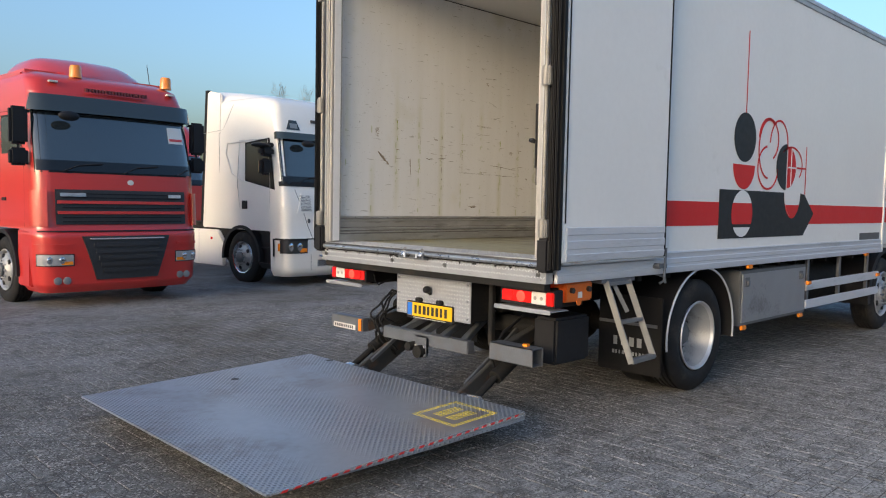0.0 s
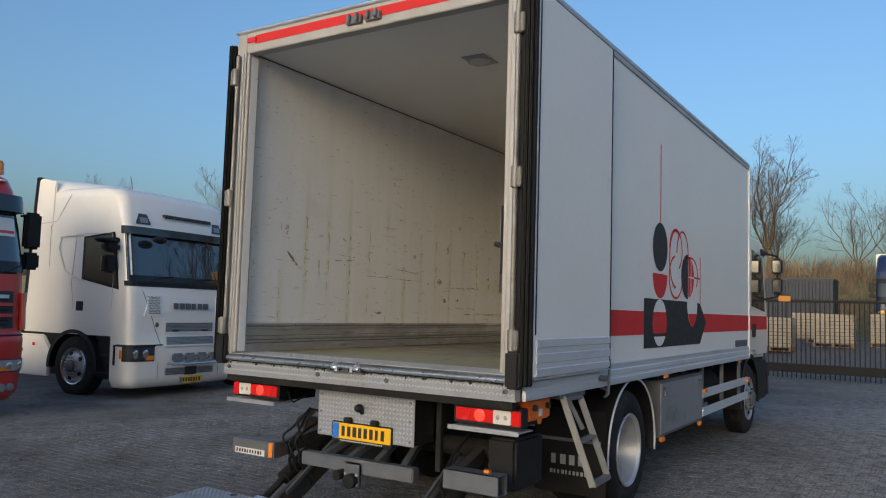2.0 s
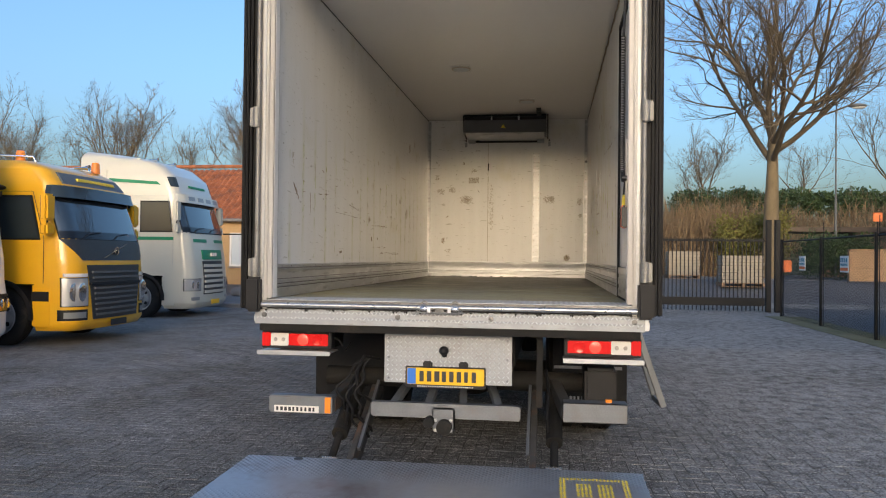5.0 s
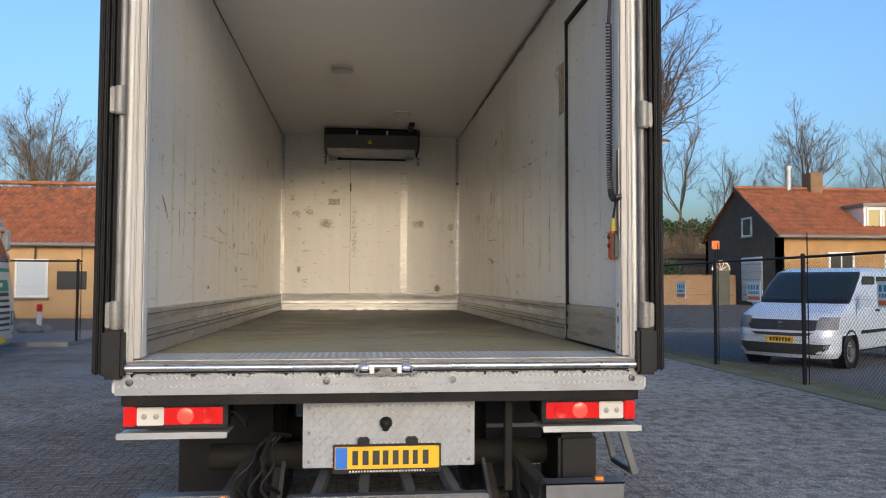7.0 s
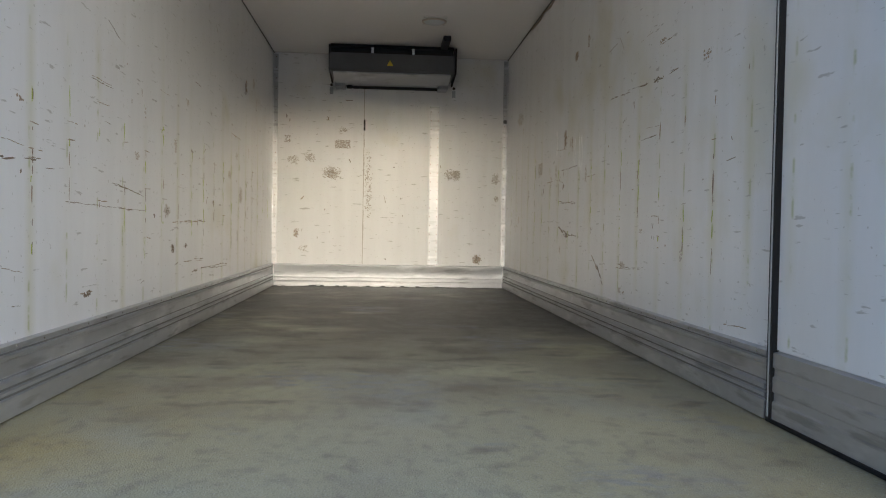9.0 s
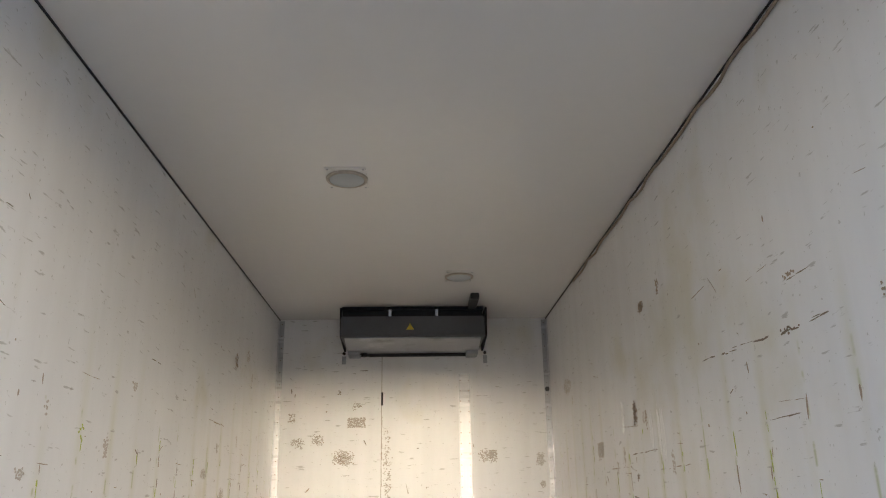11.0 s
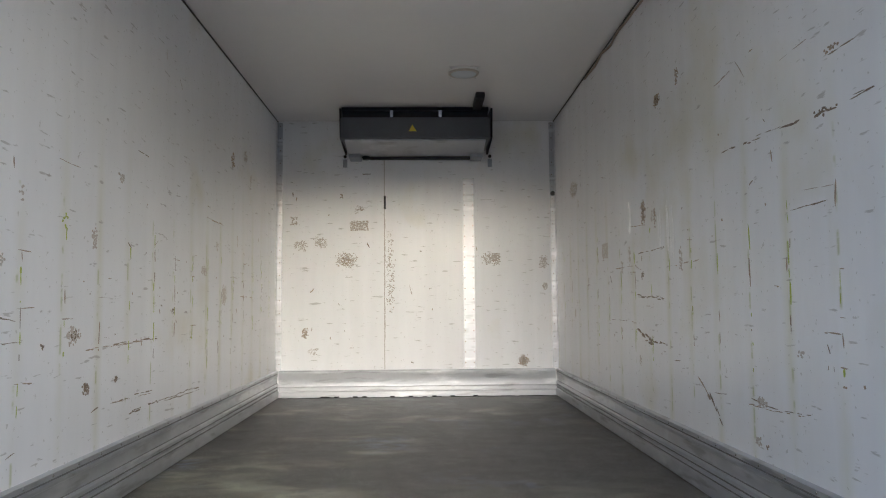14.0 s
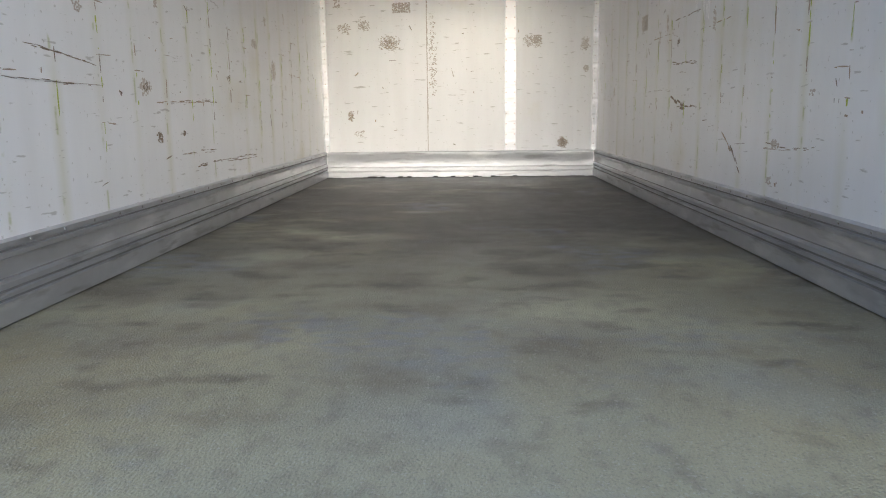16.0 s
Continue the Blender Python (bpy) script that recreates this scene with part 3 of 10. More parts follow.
def box_shell():
    for s, nm in ((1, "side_wall"), (-1, "side_wall")):
        wall = part(nm, S().box(0.06, XB, s * YI, s * YO, 1.20, 3.70), M["panel"], truck, "white composite panel wall")
        part("inner_lining", S().box(0.08, XW, s * (YI - 0.004), s * (YI + 0.002), 1.22, 3.63), M["inner"], wall, "white scuffed inner wall lining")
        # ribbed aluminium rail along the foot of the wall, outside
        prof = [(s * 1.285, 1.05), (s * 1.306, 1.05), (s * 1.312, 1.06), (s * 1.312, 1.10), (s * 1.306, 1.105), (s * 1.306, 1.125), (s * 1.312, 1.13),
                (s * 1.312, 1.165), (s * 1.306, 1.17), (s * 1.306, 1.205), (s * 1.311, 1.212), (s * 1.308, 1.225), (s * 1.285, 1.225)]
        part("lower_rail", S().prism(prof, "x", 0.06, XB), M["alu_side"], wall, "ribbed aluminium bottom rail")
        prof = [(s * 1.22, 3.66), (s * 1.304, 3.66), (s * 1.312, 3.665), (s * 1.312, 3.69), (s * 1.305, 3.694), (s * 1.305, 3.71), (s * 1.312, 3.715),
                (s * 1.312, 3.735), (s * 1.29, 3.77), (s * 1.26, 3.785), (s * 1.22, 3.785)]
        part("top_rail", S().prism(prof, "x", 0.06, XB + 0.01), M["alu_dull"], wall, "ribbed grey roof rail")
        # kick plate inside
        prof = [(s * a, b) for a, b in ((1.227, 1.215), (1.203, 1.215), (1.203, 1.275), (1.211, 1.279), (1.211, 1.287), (1.202, 1.291), (1.202, 1.300), (1.211, 1.304), (1.211, 1.312),
                (1.202, 1.316), (1.202, 1.330), (1.214, 1.337), (1.216, 1.392), (1.206, 1.399), (1.205, 1.410), (1.213, 1.414), (1.213, 1.421), (1.206, 1.425), (1.206, 1.441), (1.227, 1.447))]
        kick = part("kick_plate", S().prism(prof, "x", 1.21 if s < 0 else 0.10, XW - 0.004), M["kick"], wall, "ribbed aluminium kick plate with rivets")
        # dark strips along the groove bottoms, so the ribs stand out
        for z0, z1 in ((1.2795, 1.2865), (1.3045, 1.3115), (1.4145, 1.4205), (1.338, 1.343)):
            y = 1.2105 if z0 < 1.33 else 1.2125 if z0 > 1.4 else 1.2138
            part("groove_grime", S().box(1.21 if s < 0 else 0.10, XW - 0.006, s * (y + 0.003), s * (y - 0.0006), z0, z1), M["groove"], kick)
        riv = S()
        for i in range(34):
            x = 0.3 + i * 0.195
            if s < 0 and x < 1.25:
                continue
            for z in (1.433, 1.323):
                riv.ellipsoid((x, s * 1.2065, z), 0.006, 0.003, 0.006, 8, 4)
        part("rivet_row", riv, M["alu_bright"], kick, kind="stuff")
        # inside corner line under the roof
        part("corner_bead", S().box(0.08, XW, s * 1.219, s * 1.227, ZC - 0.008, ZC - 0.001), M["dark"], wall, "dark sealant line")
        part("corner_trim", S().prism([(XW - 0.001, s * 1.226), (XW - 0.05, s * 1.226), (XW - 0.05, s * 1.222), (XW - 0.006, s * 1.222), (XW - 0.006, s * 1.18), (XW - 0.001, s * 1.18)],
                                      "z", 1.45, 3.62), M["alu_front"], wall, "bright riveted aluminium corner angle")
        riv = S()
        for i in range(20):
            riv.ellipsoid((XW - 0.007, s * 1.2, 1.5 + i * 0.11), 0.003, 0.005, 0.005, 8, 4)
        part("rivet_row", riv, M["scuff_dark"], wall, kind="stuff")
        # front upright outside
        part("front_upright", S().box(XB - 0.05, XB + 0.014, s * 1.24, s * 1.314, 1.05, 3.70), M["panel"], wall, bevel=0.01)
    roof = part("roof", S().box(0.06, XB, -1.22, 1.22, ZC + 0.004, 3.78), M["panel"], truck, "white composite roof")
    part("ceiling_lining", S().box(0.09, XW, -1.229, 1.229, ZC, ZC + 0.006), M["ceiling"], roof, "plain white roof lining")
    front = part("front_wall", S().box(XW, XB, -1.23, 1.23, 1.10, 3.64), M["inner"], truck, "white scuffed front bulkhead")
    prof = [(XW - 0.001, 1.215), (XW - 0.024, 1.215), (XW - 0.024, 1.26), (XW - 0.014, 1.27), (XW - 0.014, 1.30), (XW - 0.024, 1.31), (XW - 0.02, 1.40),
            (XW - 0.024, 1.41), (XW - 0.024, 1.435), (XW - 0.001, 1.445)]
    part("kick_plate", S().add(*_xz(prof, -1.20, 1.20)), M["alu_front"], front, "bright ribbed aluminium kick plate")
    # dark ragged strip where the bulkhead meets the floor
    rng = random.Random(77)
    dirt = S()
    for k in range(60):
        y = -1.2 + k * 0.04
        h = rng.uniform(0.001, 0.006) if rng.random() < 0.85 else 0.012
        dirt.box(XW - 0.0262 - rng.uniform(0, 0.012), XW - 0.02, y, y + 0.041, ZF, ZF + 0.001 + h)
    part("dirt_line", dirt, M["steel_dark"], front, "dark ragged line along the foot of the bulkhead")
    strip = part("cover_strip", S().box(XW - 0.006, XW - 0.001, -0.505, -0.405, 1.45, 3.12), M["alu_front"], front, "riveted bright aluminium strip")
    riv = S()
    for i in range(18):
        for y in (-0.418, -0.492):
            riv.ellipsoid((XW - 0.007, y, 1.5 + i * 0.092), 0.003, 0.006, 0.006, 8, 4)
    part("rivet_row", riv, M["scuff_dark"], strip, kind="stuff")
    part("seam", S().box(XW - 0.002, XW - 0.0005, 0.283, 0.289, 1.45, 3.3), M["glue"], front)
    # dark stain spot on the right corner trim, made as a small disc
    part("corner_plug", S().cyl((XW - 0.012, -1.205, 2.98), (XW - 0.001, -1.205, 2.98), 0.022, n=10), M["dark"], front)
    part("dark_label", S().box(XW - 0.003, XW - 0.0005, 0.273, 0.291, 2.85, 2.965), M["dark"], front)
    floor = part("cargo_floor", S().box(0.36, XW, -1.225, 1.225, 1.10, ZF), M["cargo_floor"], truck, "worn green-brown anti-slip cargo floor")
    part("joists", _joists(), M["steel_dark"], floor)
    th = part("threshold_plate", S().box(0.0, 0.358, -1.20, 1.20, 1.10, ZF + 0.002), M["threshold"], truck, "aluminium tread plate threshold")
    part("tread", treads(-1.19, 1.19, 0.05, 0.35, 0.034, lambda a, b, h: (b, a, ZF + 0.002 + h), 0.038, 0.012, 0.003), M["tread_white"], th)
    for k in range(19):
        part("bolt", S().cyl((0.028, -1.11 + k * 0.1235, ZF + 0.001), (0.028, -1.11 + k * 0.1235, ZF + 0.0035), 0.010, n=10), M["rail_dark"], th)


def _xz(prof, y0, y1):
    """An outline in x and z pushed along y, as vertices and faces."""
    n = len(prof)
    v = [(x, y0, z) for x, z in prof] + [(x, y1, z) for x, z in prof]
    return v, [tuple(range(n)), tuple(range(2 * n - 1, n - 1, -1))] + [(i, i + n, (i + 1) % n + n, (i + 1) % n) for i in range(n)]


def _joists():
    sh = S()
    for i in range(15):
        sh.box(0.35 + i * 0.45, 0.41 + i * 0.45, -1.2, 1.2, 0.99, 1.098)
    return sh


def scuffs():
    """Scratches, stains and glue patches on the lining, broken thin films with ragged outlines."""
    def flake(sh, wall, a, z, w, h, tilt, rng, n=5):
        turn = rng.uniform(0, 6.28)
        pts = []
        for i in range(n):
            t = turn + 2 * math.pi * i / n
            k = rng.uniform(0.6, 1.25)
            u, v = w / 2 * math.cos(t) * k, h / 2 * math.sin(t) * k
            pts.append((a + u * math.cos(tilt) - v * math.sin(tilt), z + u * math.sin(tilt) + v * math.cos(tilt)))
        if wall == "front":
            sh.prism(pts, "x", XW - 0.0010 - rng.uniform(0, 0.0009), XW - 0.0004)
        else:
            s = 1 if wall == "left" else -1
            sh.prism(pts, "y", s * 1.2258, s * (1.2251 - rng.uniform(0, 0.0009)))

    def scratch(sh, wall, a0, z0, a1, z1, w, rng, gaps=0.35):
        """A broken line of short dashes."""
        ln_ = math.hypot(a1 - a0, z1 - z0)
        tilt = math.atan2(z1 - z0, a1 - a0)
        d = 0.0
        while d < ln_:
            step = min(rng.uniform(0.015, 0.09), ln_ - d + 0.004)
            f = (d + step / 2) / ln_
            if rng.random() > gaps * 0.6:
                flake(sh, wall, a0 + (a1 - a0) * f, z0 + (z1 - z0) * f + rng.gauss(0, w * 0.4), step * 1.25, w * rng.uniform(0.5, 1.5), tilt + rng.gauss(0, 0.03), rng, 6)
            d += step + (rng.uniform(0, 0.03) if rng.random() < gaps else 0)

    def patch(sh, wall, a0, z0, a1, z1, rng, cover=0.6, cell=0.008, square=False):
        """Flakes spread over a rectangle, thinning towards its rim unless it is a square label."""
        a0, a1, z0, z1 = min(a0, a1), max(a0, a1), min(z0, z1), max(z0, z1)
        for i in range(max(1, int((a1 - a0) / cell))):
            for j in range(max(1, int((z1 - z0) / cell))):
                a, z = a0 + (i + 0.5) * cell, z0 + (j + 0.5) * cell
                r = math.hypot((a - (a0 + a1) / 2) / (a1 - a0), (z - (z0 + z1) / 2) / (z1 - z0)) * 2
                c = cover if square else cover * min(1.25, 2.0 * (1.1 - r)) + 0.45 * noise.noise(Vector((a * 30, z * 30, 3.0)))
                if rng.random() < c:
                    flake(sh, wall, a + rng.gauss(0, cell * 0.2), z + rng.gauss(0, cell * 0.2), cell * 1.5, cell * 1.3, rng.uniform(-0.5, 0.5), rng)

    for wall, seed in (("left", 3), ("right", 8), ("front", 5)):
        rng = random.Random(seed)
        dark, brown, green, glue, shine = S(), S(), S(), S(), S()

        def rub(wall, x, z0, z1, w):
            """An upright streak rubbed smooth by cargo, with frayed ends."""
            for k in range(7):
                d, q = (k - 3) * w / 7, rng.uniform(0.0, 0.25) * (z1 - z0)
                flake(shine, wall, x + d, (z0 + z1) / 2 + rng.gauss(0, 0.02), w / 6, (z1 - z0) * 1.1 - q, rng.gauss(0, 0.01), rng, 8)
        lo, hi = (0.35, 6.7) if wall != "front" else (-1.15, 1.15)
        for i in range(70 if wall != "front" else 22):
            a, z = rng.uniform(lo, hi), rng.triangular(1.5, 3.15, 1.95)
            if wall == "right" and a < 1.42:
                continue
            kind = rng.random()
            if kind < 0.30:
                w, tl = rng.uniform(0.02, 0.16), rng.gauss(0, 0.25)
                scratch(dark if rng.random() < 0.6 else brown, wall, a, z, a + w * math.cos(tl), z + w * math.sin(tl), rng.uniform(0.002, 0.0045), rng, 0.5)
            elif kind < 0.75:
                flake(dark if rng.random() < 0.5 else brown, wall, a, z, rng.uniform(0.006, 0.022), rng.uniform(0.004, 0.012), rng.uniform(-1.5, 1.5), rng)
            elif kind < 0.88:
                flake(brown, wall, a, z, rng.uniform(0.005, 0.010), rng.uniform(0.02, 0.05), rng.gauss(0, 0.15), rng)
            else:
                w, h = rng.uniform(0.03, 0.07), rng.uniform(0.04, 0.12)
                patch(glue, wall, a, z, a + w, z + h, rng, 0.55, 0.009)
        if wall != "front":
            x = 0.81 if wall == "left" else 1.70
            while x < 6.6:
                z = rng.uniform(2.15, 2.5)
                while z > rng.uniform(1.65, 1.95):
                    h = rng.uniform(0.02, 0.12)
                    if rng.random() < 0.8:
                        scratch(green if rng.random() < 0.75 else brown, wall, x, z, x + rng.gauss(0, 0.004), z - h, rng.uniform(0.004, 0.008), rng, 0.6)
                    if rng.random() < 0.35:
                        scratch(dark, wall, x + 0.004, z, x + 0.004, z - h * 0.6, 0.005, rng, 0.6)
                    if rng.random() < 0.3:
                        scratch(brown, wall, x - 0.02, z, x + rng.uniform(0.02, 0.12), z + rng.gauss(0, 0.004), 0.004, rng, 0.5)
                    z -= h + rng.uniform(0.0, 0.06)
                x += 0.302 if wall == "left" else 0.298
        if wall == "right":
            patch(brown, wall, 3.86, 2.98, 3.97, 3.05, rng, 0.8)
            patch(dark, wall, 3.88, 2.99, 3.95, 3.04, rng, 0.7)
            patch(brown, wall, 3.58, 3.00, 3.63, 3.10, rng, 0.5)
            patch(dark, wall, 2.30, 2.54, 2.40, 2.57, rng, 0.55)
            patch(brown, wall, 2.25, 2.71, 2.33, 2.74, rng, 0.45)
            scratch(brown, wall, 3.25, 2.86, 2.76, 2.90, 0.0035, rng, 0.75)
            scratch(dark, wall, 2.80, 2.58, 2.52, 2.57, 0.0030, rng, 0.4)
            scratch(dark, wall, 3.15, 2.59, 2.96, 2.58, 0.0035, rng, 0.3)
            scratch(dark, wall, 2.19, 2.56, 2.13, 2.56, 0.0030, rng, 0.2)
            scratch(dark, wall, 2.56, 2.29, 2.36, 2.29, 0.0025, rng, 0.3)
            scratch(brown, wall, 2.47, 2.34, 2.26, 2.33, 0.0025, rng, 0.5)
            scratch(brown, wall, 4.46, 2.43, 4.13, 2.41, 0.0045, rng, 0.4)
            scratch(dark, wall, 4.30, 2.27, 3.77, 2.27, 0.0060, rng, 0.35)
            scratch(dark, wall, 4.33, 2.03, 3.91, 2.03, 0.0045, rng, 0.3)
            scratch(dark, wall, 4.36, 1.86, 4.09, 1.80, 0.0135, rng, 0.1)
            scratch(dark, wall, 4.22, 1.80, 3.86, 1.80, 0.0130, rng, 0.1)
            scratch(dark, wall, 3.74, 1.73, 3.68, 1.73, 0.0050, rng, 0.0)
            scratch(brown, wall, 3.44, 1.68, 3.32, 1.61, 0.0105, rng, 0.15)
            scratch(dark, wall, 3.32, 1.62, 3.20, 1.52, 0.0080, rng, 0.25)
            scratch(brown, wall, 3.26, 1.53, 3.20, 1.52, 0.0135, rng, 0.2)
            scratch(dark, wall, 3.32, 1.63, 3.15, 1.64, 0.0025, rng, 0.2)
            scratch(dark, wall, 2.92, 1.65, 2.73, 1.64, 0.0040, rng, 0.1)
            scratch(dark, wall, 2.73, 1.64, 2.50, 1.65, 0.0035, rng, 0.7)
            scratch(dark, wall, 4.97, 1.90, 4.57, 1.90, 0.0030, rng, 0.3)
            scratch(dark, wall, 2.43, 1.98, 2.33, 1.98, 0.0035, rng, 0.6)
            scratch(dark, wall, 2.38, 1.87, 2.37, 1.85, 0.0025, rng, 0.1)
            scratch(dark, wall, 2.38, 1.81, 2.38, 1.80, 0.0022, rng, 0)
            scratch(dark, wall, 2.35, 1.81, 2.35, 1.80, 0.0022, rng, 0)
            scratch(brown, wall, 2.95, 2.90, 2.87, 2.81, 0.0030, rng, 0.5)
            scratch(brown, wall, 2.64, 2.79, 2.38, 2.80, 0.0022, rng, 0.7)
            scratch(dark, wall, 3.20, 2.03, 3.21, 1.98, 0.0045, rng, 0.2)
            scratch(dark, wall, 2.74, 2.63, 2.73, 2.62, 0.0025, rng, 0)
            scratch(dark, wall, 2.87, 2.42, 2.84, 2.43, 0.0040, rng, 0)
            scratch(brown, wall, 3.70, 2.17, 3.41, 2.18, 0.0040, rng, 0.5)
            scratch(dark, wall, 4.94, 2.17, 4.88, 2.08, 0.0050, rng, 0.4)
            scratch(brown, wall, 4.80, 2.21, 4.36, 2.21, 0.0050, rng, 0.4)
            scratch(dark, wall, 5.61, 2.13, 5.34, 2.14, 0.0035, rng, 0.4)
            patch(brown, wall, 4.15, 2.42, 4.24, 2.56, rng, 0.6)
            patch(dark, wall, 4.17, 2.44, 4.22, 2.52, rng, 0.6)
            patch(brown, wall, 3.98, 2.38, 4.02, 2.50, rng, 0.6)
            patch(glue, wall, 4.99, 2.29, 5.15, 2.39, rng, 0.95, 0.012, True)
            patch(glue, wall, 5.89, 2.82, 6.20, 2.96, rng, 0.35)
            patch(glue, wall, 2.79, 1.63, 2.87, 1.67, rng, 0.8)
            patch(glue, wall, 2.84, 1.49, 2.90, 1.53, rng, 0.9)
            patch(brown, wall, 2.79, 1.49, 2.82, 1.51, rng, 0.6)
            patch(glue, wall, 2.51, 1.82, 2.60, 1.85, rng, 0.4)
            patch(dark, wall, 4.21, 2.12, 4.27, 2.17, rng, 0.5)
            patch(brown, wall, 2.29, 1.75, 2.31, 1.76, rng, 0.5)
            patch(brown, wall, 2.19, 1.76, 2.21, 1.78, rng, 0.5)
            scratch(dark, wall, 3.01, 2.58, 2.27, 2.55, 0.0060, rng, 0.5)
            scratch(dark, wall, 2.27, 2.55, 2.10, 2.55, 0.0050, rng, 0.3)
            scratch(dark, wall, 2.52, 2.29, 2.32, 2.29, 0.0045, rng, 0.3)
            scratch(dark, wall, 1.59, 2.10, 1.47, 2.11, 0.0040, rng, 0.3)
            scratch(dark, wall, 4.35, 2.04, 3.88, 2.02, 0.0060, rng, 0.2)
            scratch(brown, wall, 1.58, 1.48, 1.40, 1.49, 0.0040, rng, 0.2)
            scratch(brown, wall, 2.94, 1.63, 2.52, 1.64, 0.0045, rng, 0.4)
            patch(brown, wall, 1.75, 2.53, 1.83, 2.57, rng, 0.5)
            rub(wall, 4.47, 2.41, 2.58, 0.05)
            rub(wall, 3.93, 2.29, 2.42, 0.05)
            rub(wall, 3.74, 2.22, 2.46, 0.05)
            rub(wall, 3.80, 2.26, 2.45, 0.03)
            # torn paper label beside the side door
            patch(glue, wall, 1.225, 2.745, 1.43, 3.10, rng, 1.0, 0.016, True)
            patch(brown, wall, 1.225, 2.745, 1.43, 3.10, rng, 0.85, 0.0085, True)
            patch(dark, wall, 1.235, 2.745, 1.43, 3.06, rng, 0.45, 0.0065, True)
            patch(glue, wall, 1.40, 2.98, 1.54, 3.13, rng, 0.35, 0.011, True)
        if wall == "left":
            scratch(brown, wall, 0.60, 2.04, 0.78, 1.88, 0.022, rng, 0.3)
            scratch(dark, wall, 0.58, 2.06, 0.68, 1.95, 0.012, rng, 0.4)
            scratch(brown, wall, 0.98, 2.0, 0.99, 1.88, 0.012, rng, 0.4)
            scratch(dark, wall, 1.20, 2.02, 1.50, 2.04, 0.006, rng, 0.4)
            scratch(dark, wall, 1.68, 1.90, 2.54, 1.89, 0.0030, rng, 0.1)
            scratch(brown, wall, 1.93, 2.41, 2.15, 2.41, 0.0030, rng, 0.3)
            scratch(dark, wall, 2.16, 2.00, 2.52, 1.97, 0.0030, rng, 0.3)
            scratch(dark, wall, 2.29, 3.01, 2.30, 3.00, 0.0035, rng, 0.2)
            scratch(brown, wall, 1.83, 1.55, 1.94, 1.55, 0.0050, rng, 0.4)
            scratch(dark, wall, 3.53, 2.70, 3.72, 2.70, 0.0040, rng, 0.4)
            scratch(brown, wall, 2.86, 2.52, 3.06, 2.52, 0.0035, rng, 0.5)
            scratch(brown, wall, 4.69, 2.53, 5.07, 2.52, 0.0055, rng, 0.4)
            scratch(dark, wall, 2.52, 1.89, 2.63, 1.89, 0.0025, rng, 0.2)
            scratch(dark, wall, 3.33, 1.85, 3.90, 1.85, 0.0050, rng, 0.3)
            scratch(dark, wall, 3.35, 1.61, 3.53, 1.61, 0.0035, rng, 0.1)
            scratch(dark, wall, 3.61, 1.62, 3.82, 1.61, 0.0040, rng, 0.1)
            scratch(dark, wall, 3.55, 1.54, 3.68, 1.55, 0.0075, rng, 0.05)
            scratch(dark, wall, 3.78, 1.55, 4.57, 1.55, 0.0055, rng, 0.15)
            scratch(dark, wall, 2.57, 1.54, 2.61, 1.55, 0.0025, rng, 0.1)
            scratch(dark, wall, 3.17, 1.60, 3.22, 1.61, 0.0045, rng, 0.1)
            scratch(dark, wall, 4.98, 1.76, 4.98, 1.72, 0.0050, rng, 0.1)
            scratch(brown, wall, 4.16, 3.20, 4.20, 3.16, 0.0045, rng, 0.2)
            scratch(glue, wall, 3.95, 3.29, 3.96, 3.24, 0.0030, rng, 0.2)
            scratch(brown, wall, 5.62, 2.30, 5.91, 2.31, 0.0060, rng, 0.3)
            scratch(brown, wall, 5.55, 2.07, 5.91, 2.07, 0.0045, rng, 0.3)
            patch(glue, wall, 4.59, 2.18, 4.72, 2.24, rng, 0.8)
            patch(brown, wall, 5.25, 2.93, 5.36, 3.05, rng, 0.5)
            patch(glue, wall, 5.61, 3.03, 5.73, 3.13, rng, 0.6)
            patch(dark, wall, 2.76, 1.86, 2.79, 1.88, rng, 0.6)
            patch(glue, wall, 2.94, 1.86, 3.06, 1.94, rng, 0.6)
            patch(dark, wall, 2.96, 1.88, 3.04, 1.92, rng, 0.6)
            patch(dark, wall, 3.08, 1.67, 3.16, 1.72, rng, 0.75)
            patch(dark, wall, 3.38, 1.69, 3.42, 1.72, rng, 0.9)
            patch(glue, wall, 2.60, 2.34, 2.63, 2.40, rng, 0.5)
            patch(green, wall, 2.89, 2.28, 2.94, 2.34, rng, 0.5)
            scratch(dark, wall, 2.28, 1.99, 2.59, 1.96, 0.0025, rng, 0.2)
            scratch(dark, wall, 2.25, 1.89, 2.59, 1.89, 0.0025, rng, 0.2)
            scratch(brown, wall, 3.33, 1.84, 3.83, 1.85, 0.0025, rng, 0.3)
            scratch(dark, wall, 4.00, 1.54, 4.59, 1.53, 0.0045, rng, 0.2)
            scratch(dark, wall, 3.58, 1.55, 3.69, 1.55, 0.0065, rng, 0.05)
            scratch(brown, wall, 3.37, 1.61, 3.82, 1.60, 0.0030, rng, 0.3)
            patch(glue, wall, 2.46, 2.12, 2.53, 2.17, rng, 0.55)
            patch(glue, wall, 5.04, 2.01, 5.18, 2.14, rng, 0.7)
            patch(dark, wall, 4.08, 1.96, 4.15, 2.00, rng, 0.5)
            scratch(brown, wall, 1.21, 2.08, 1.35, 2.07, 0.0035, rng, 0.3)
            scratch(dark, wall, 1.92, 2.40, 2.17, 2.40, 0.0035, rng, 0.4)
            scratch(dark, wall, 2.11, 2.00, 2.52, 1.97, 0.0040, rng, 0.3)
            scratch(brown, wall, 3.11, 1.84, 3.69, 1.85, 0.0050, rng, 0.3)
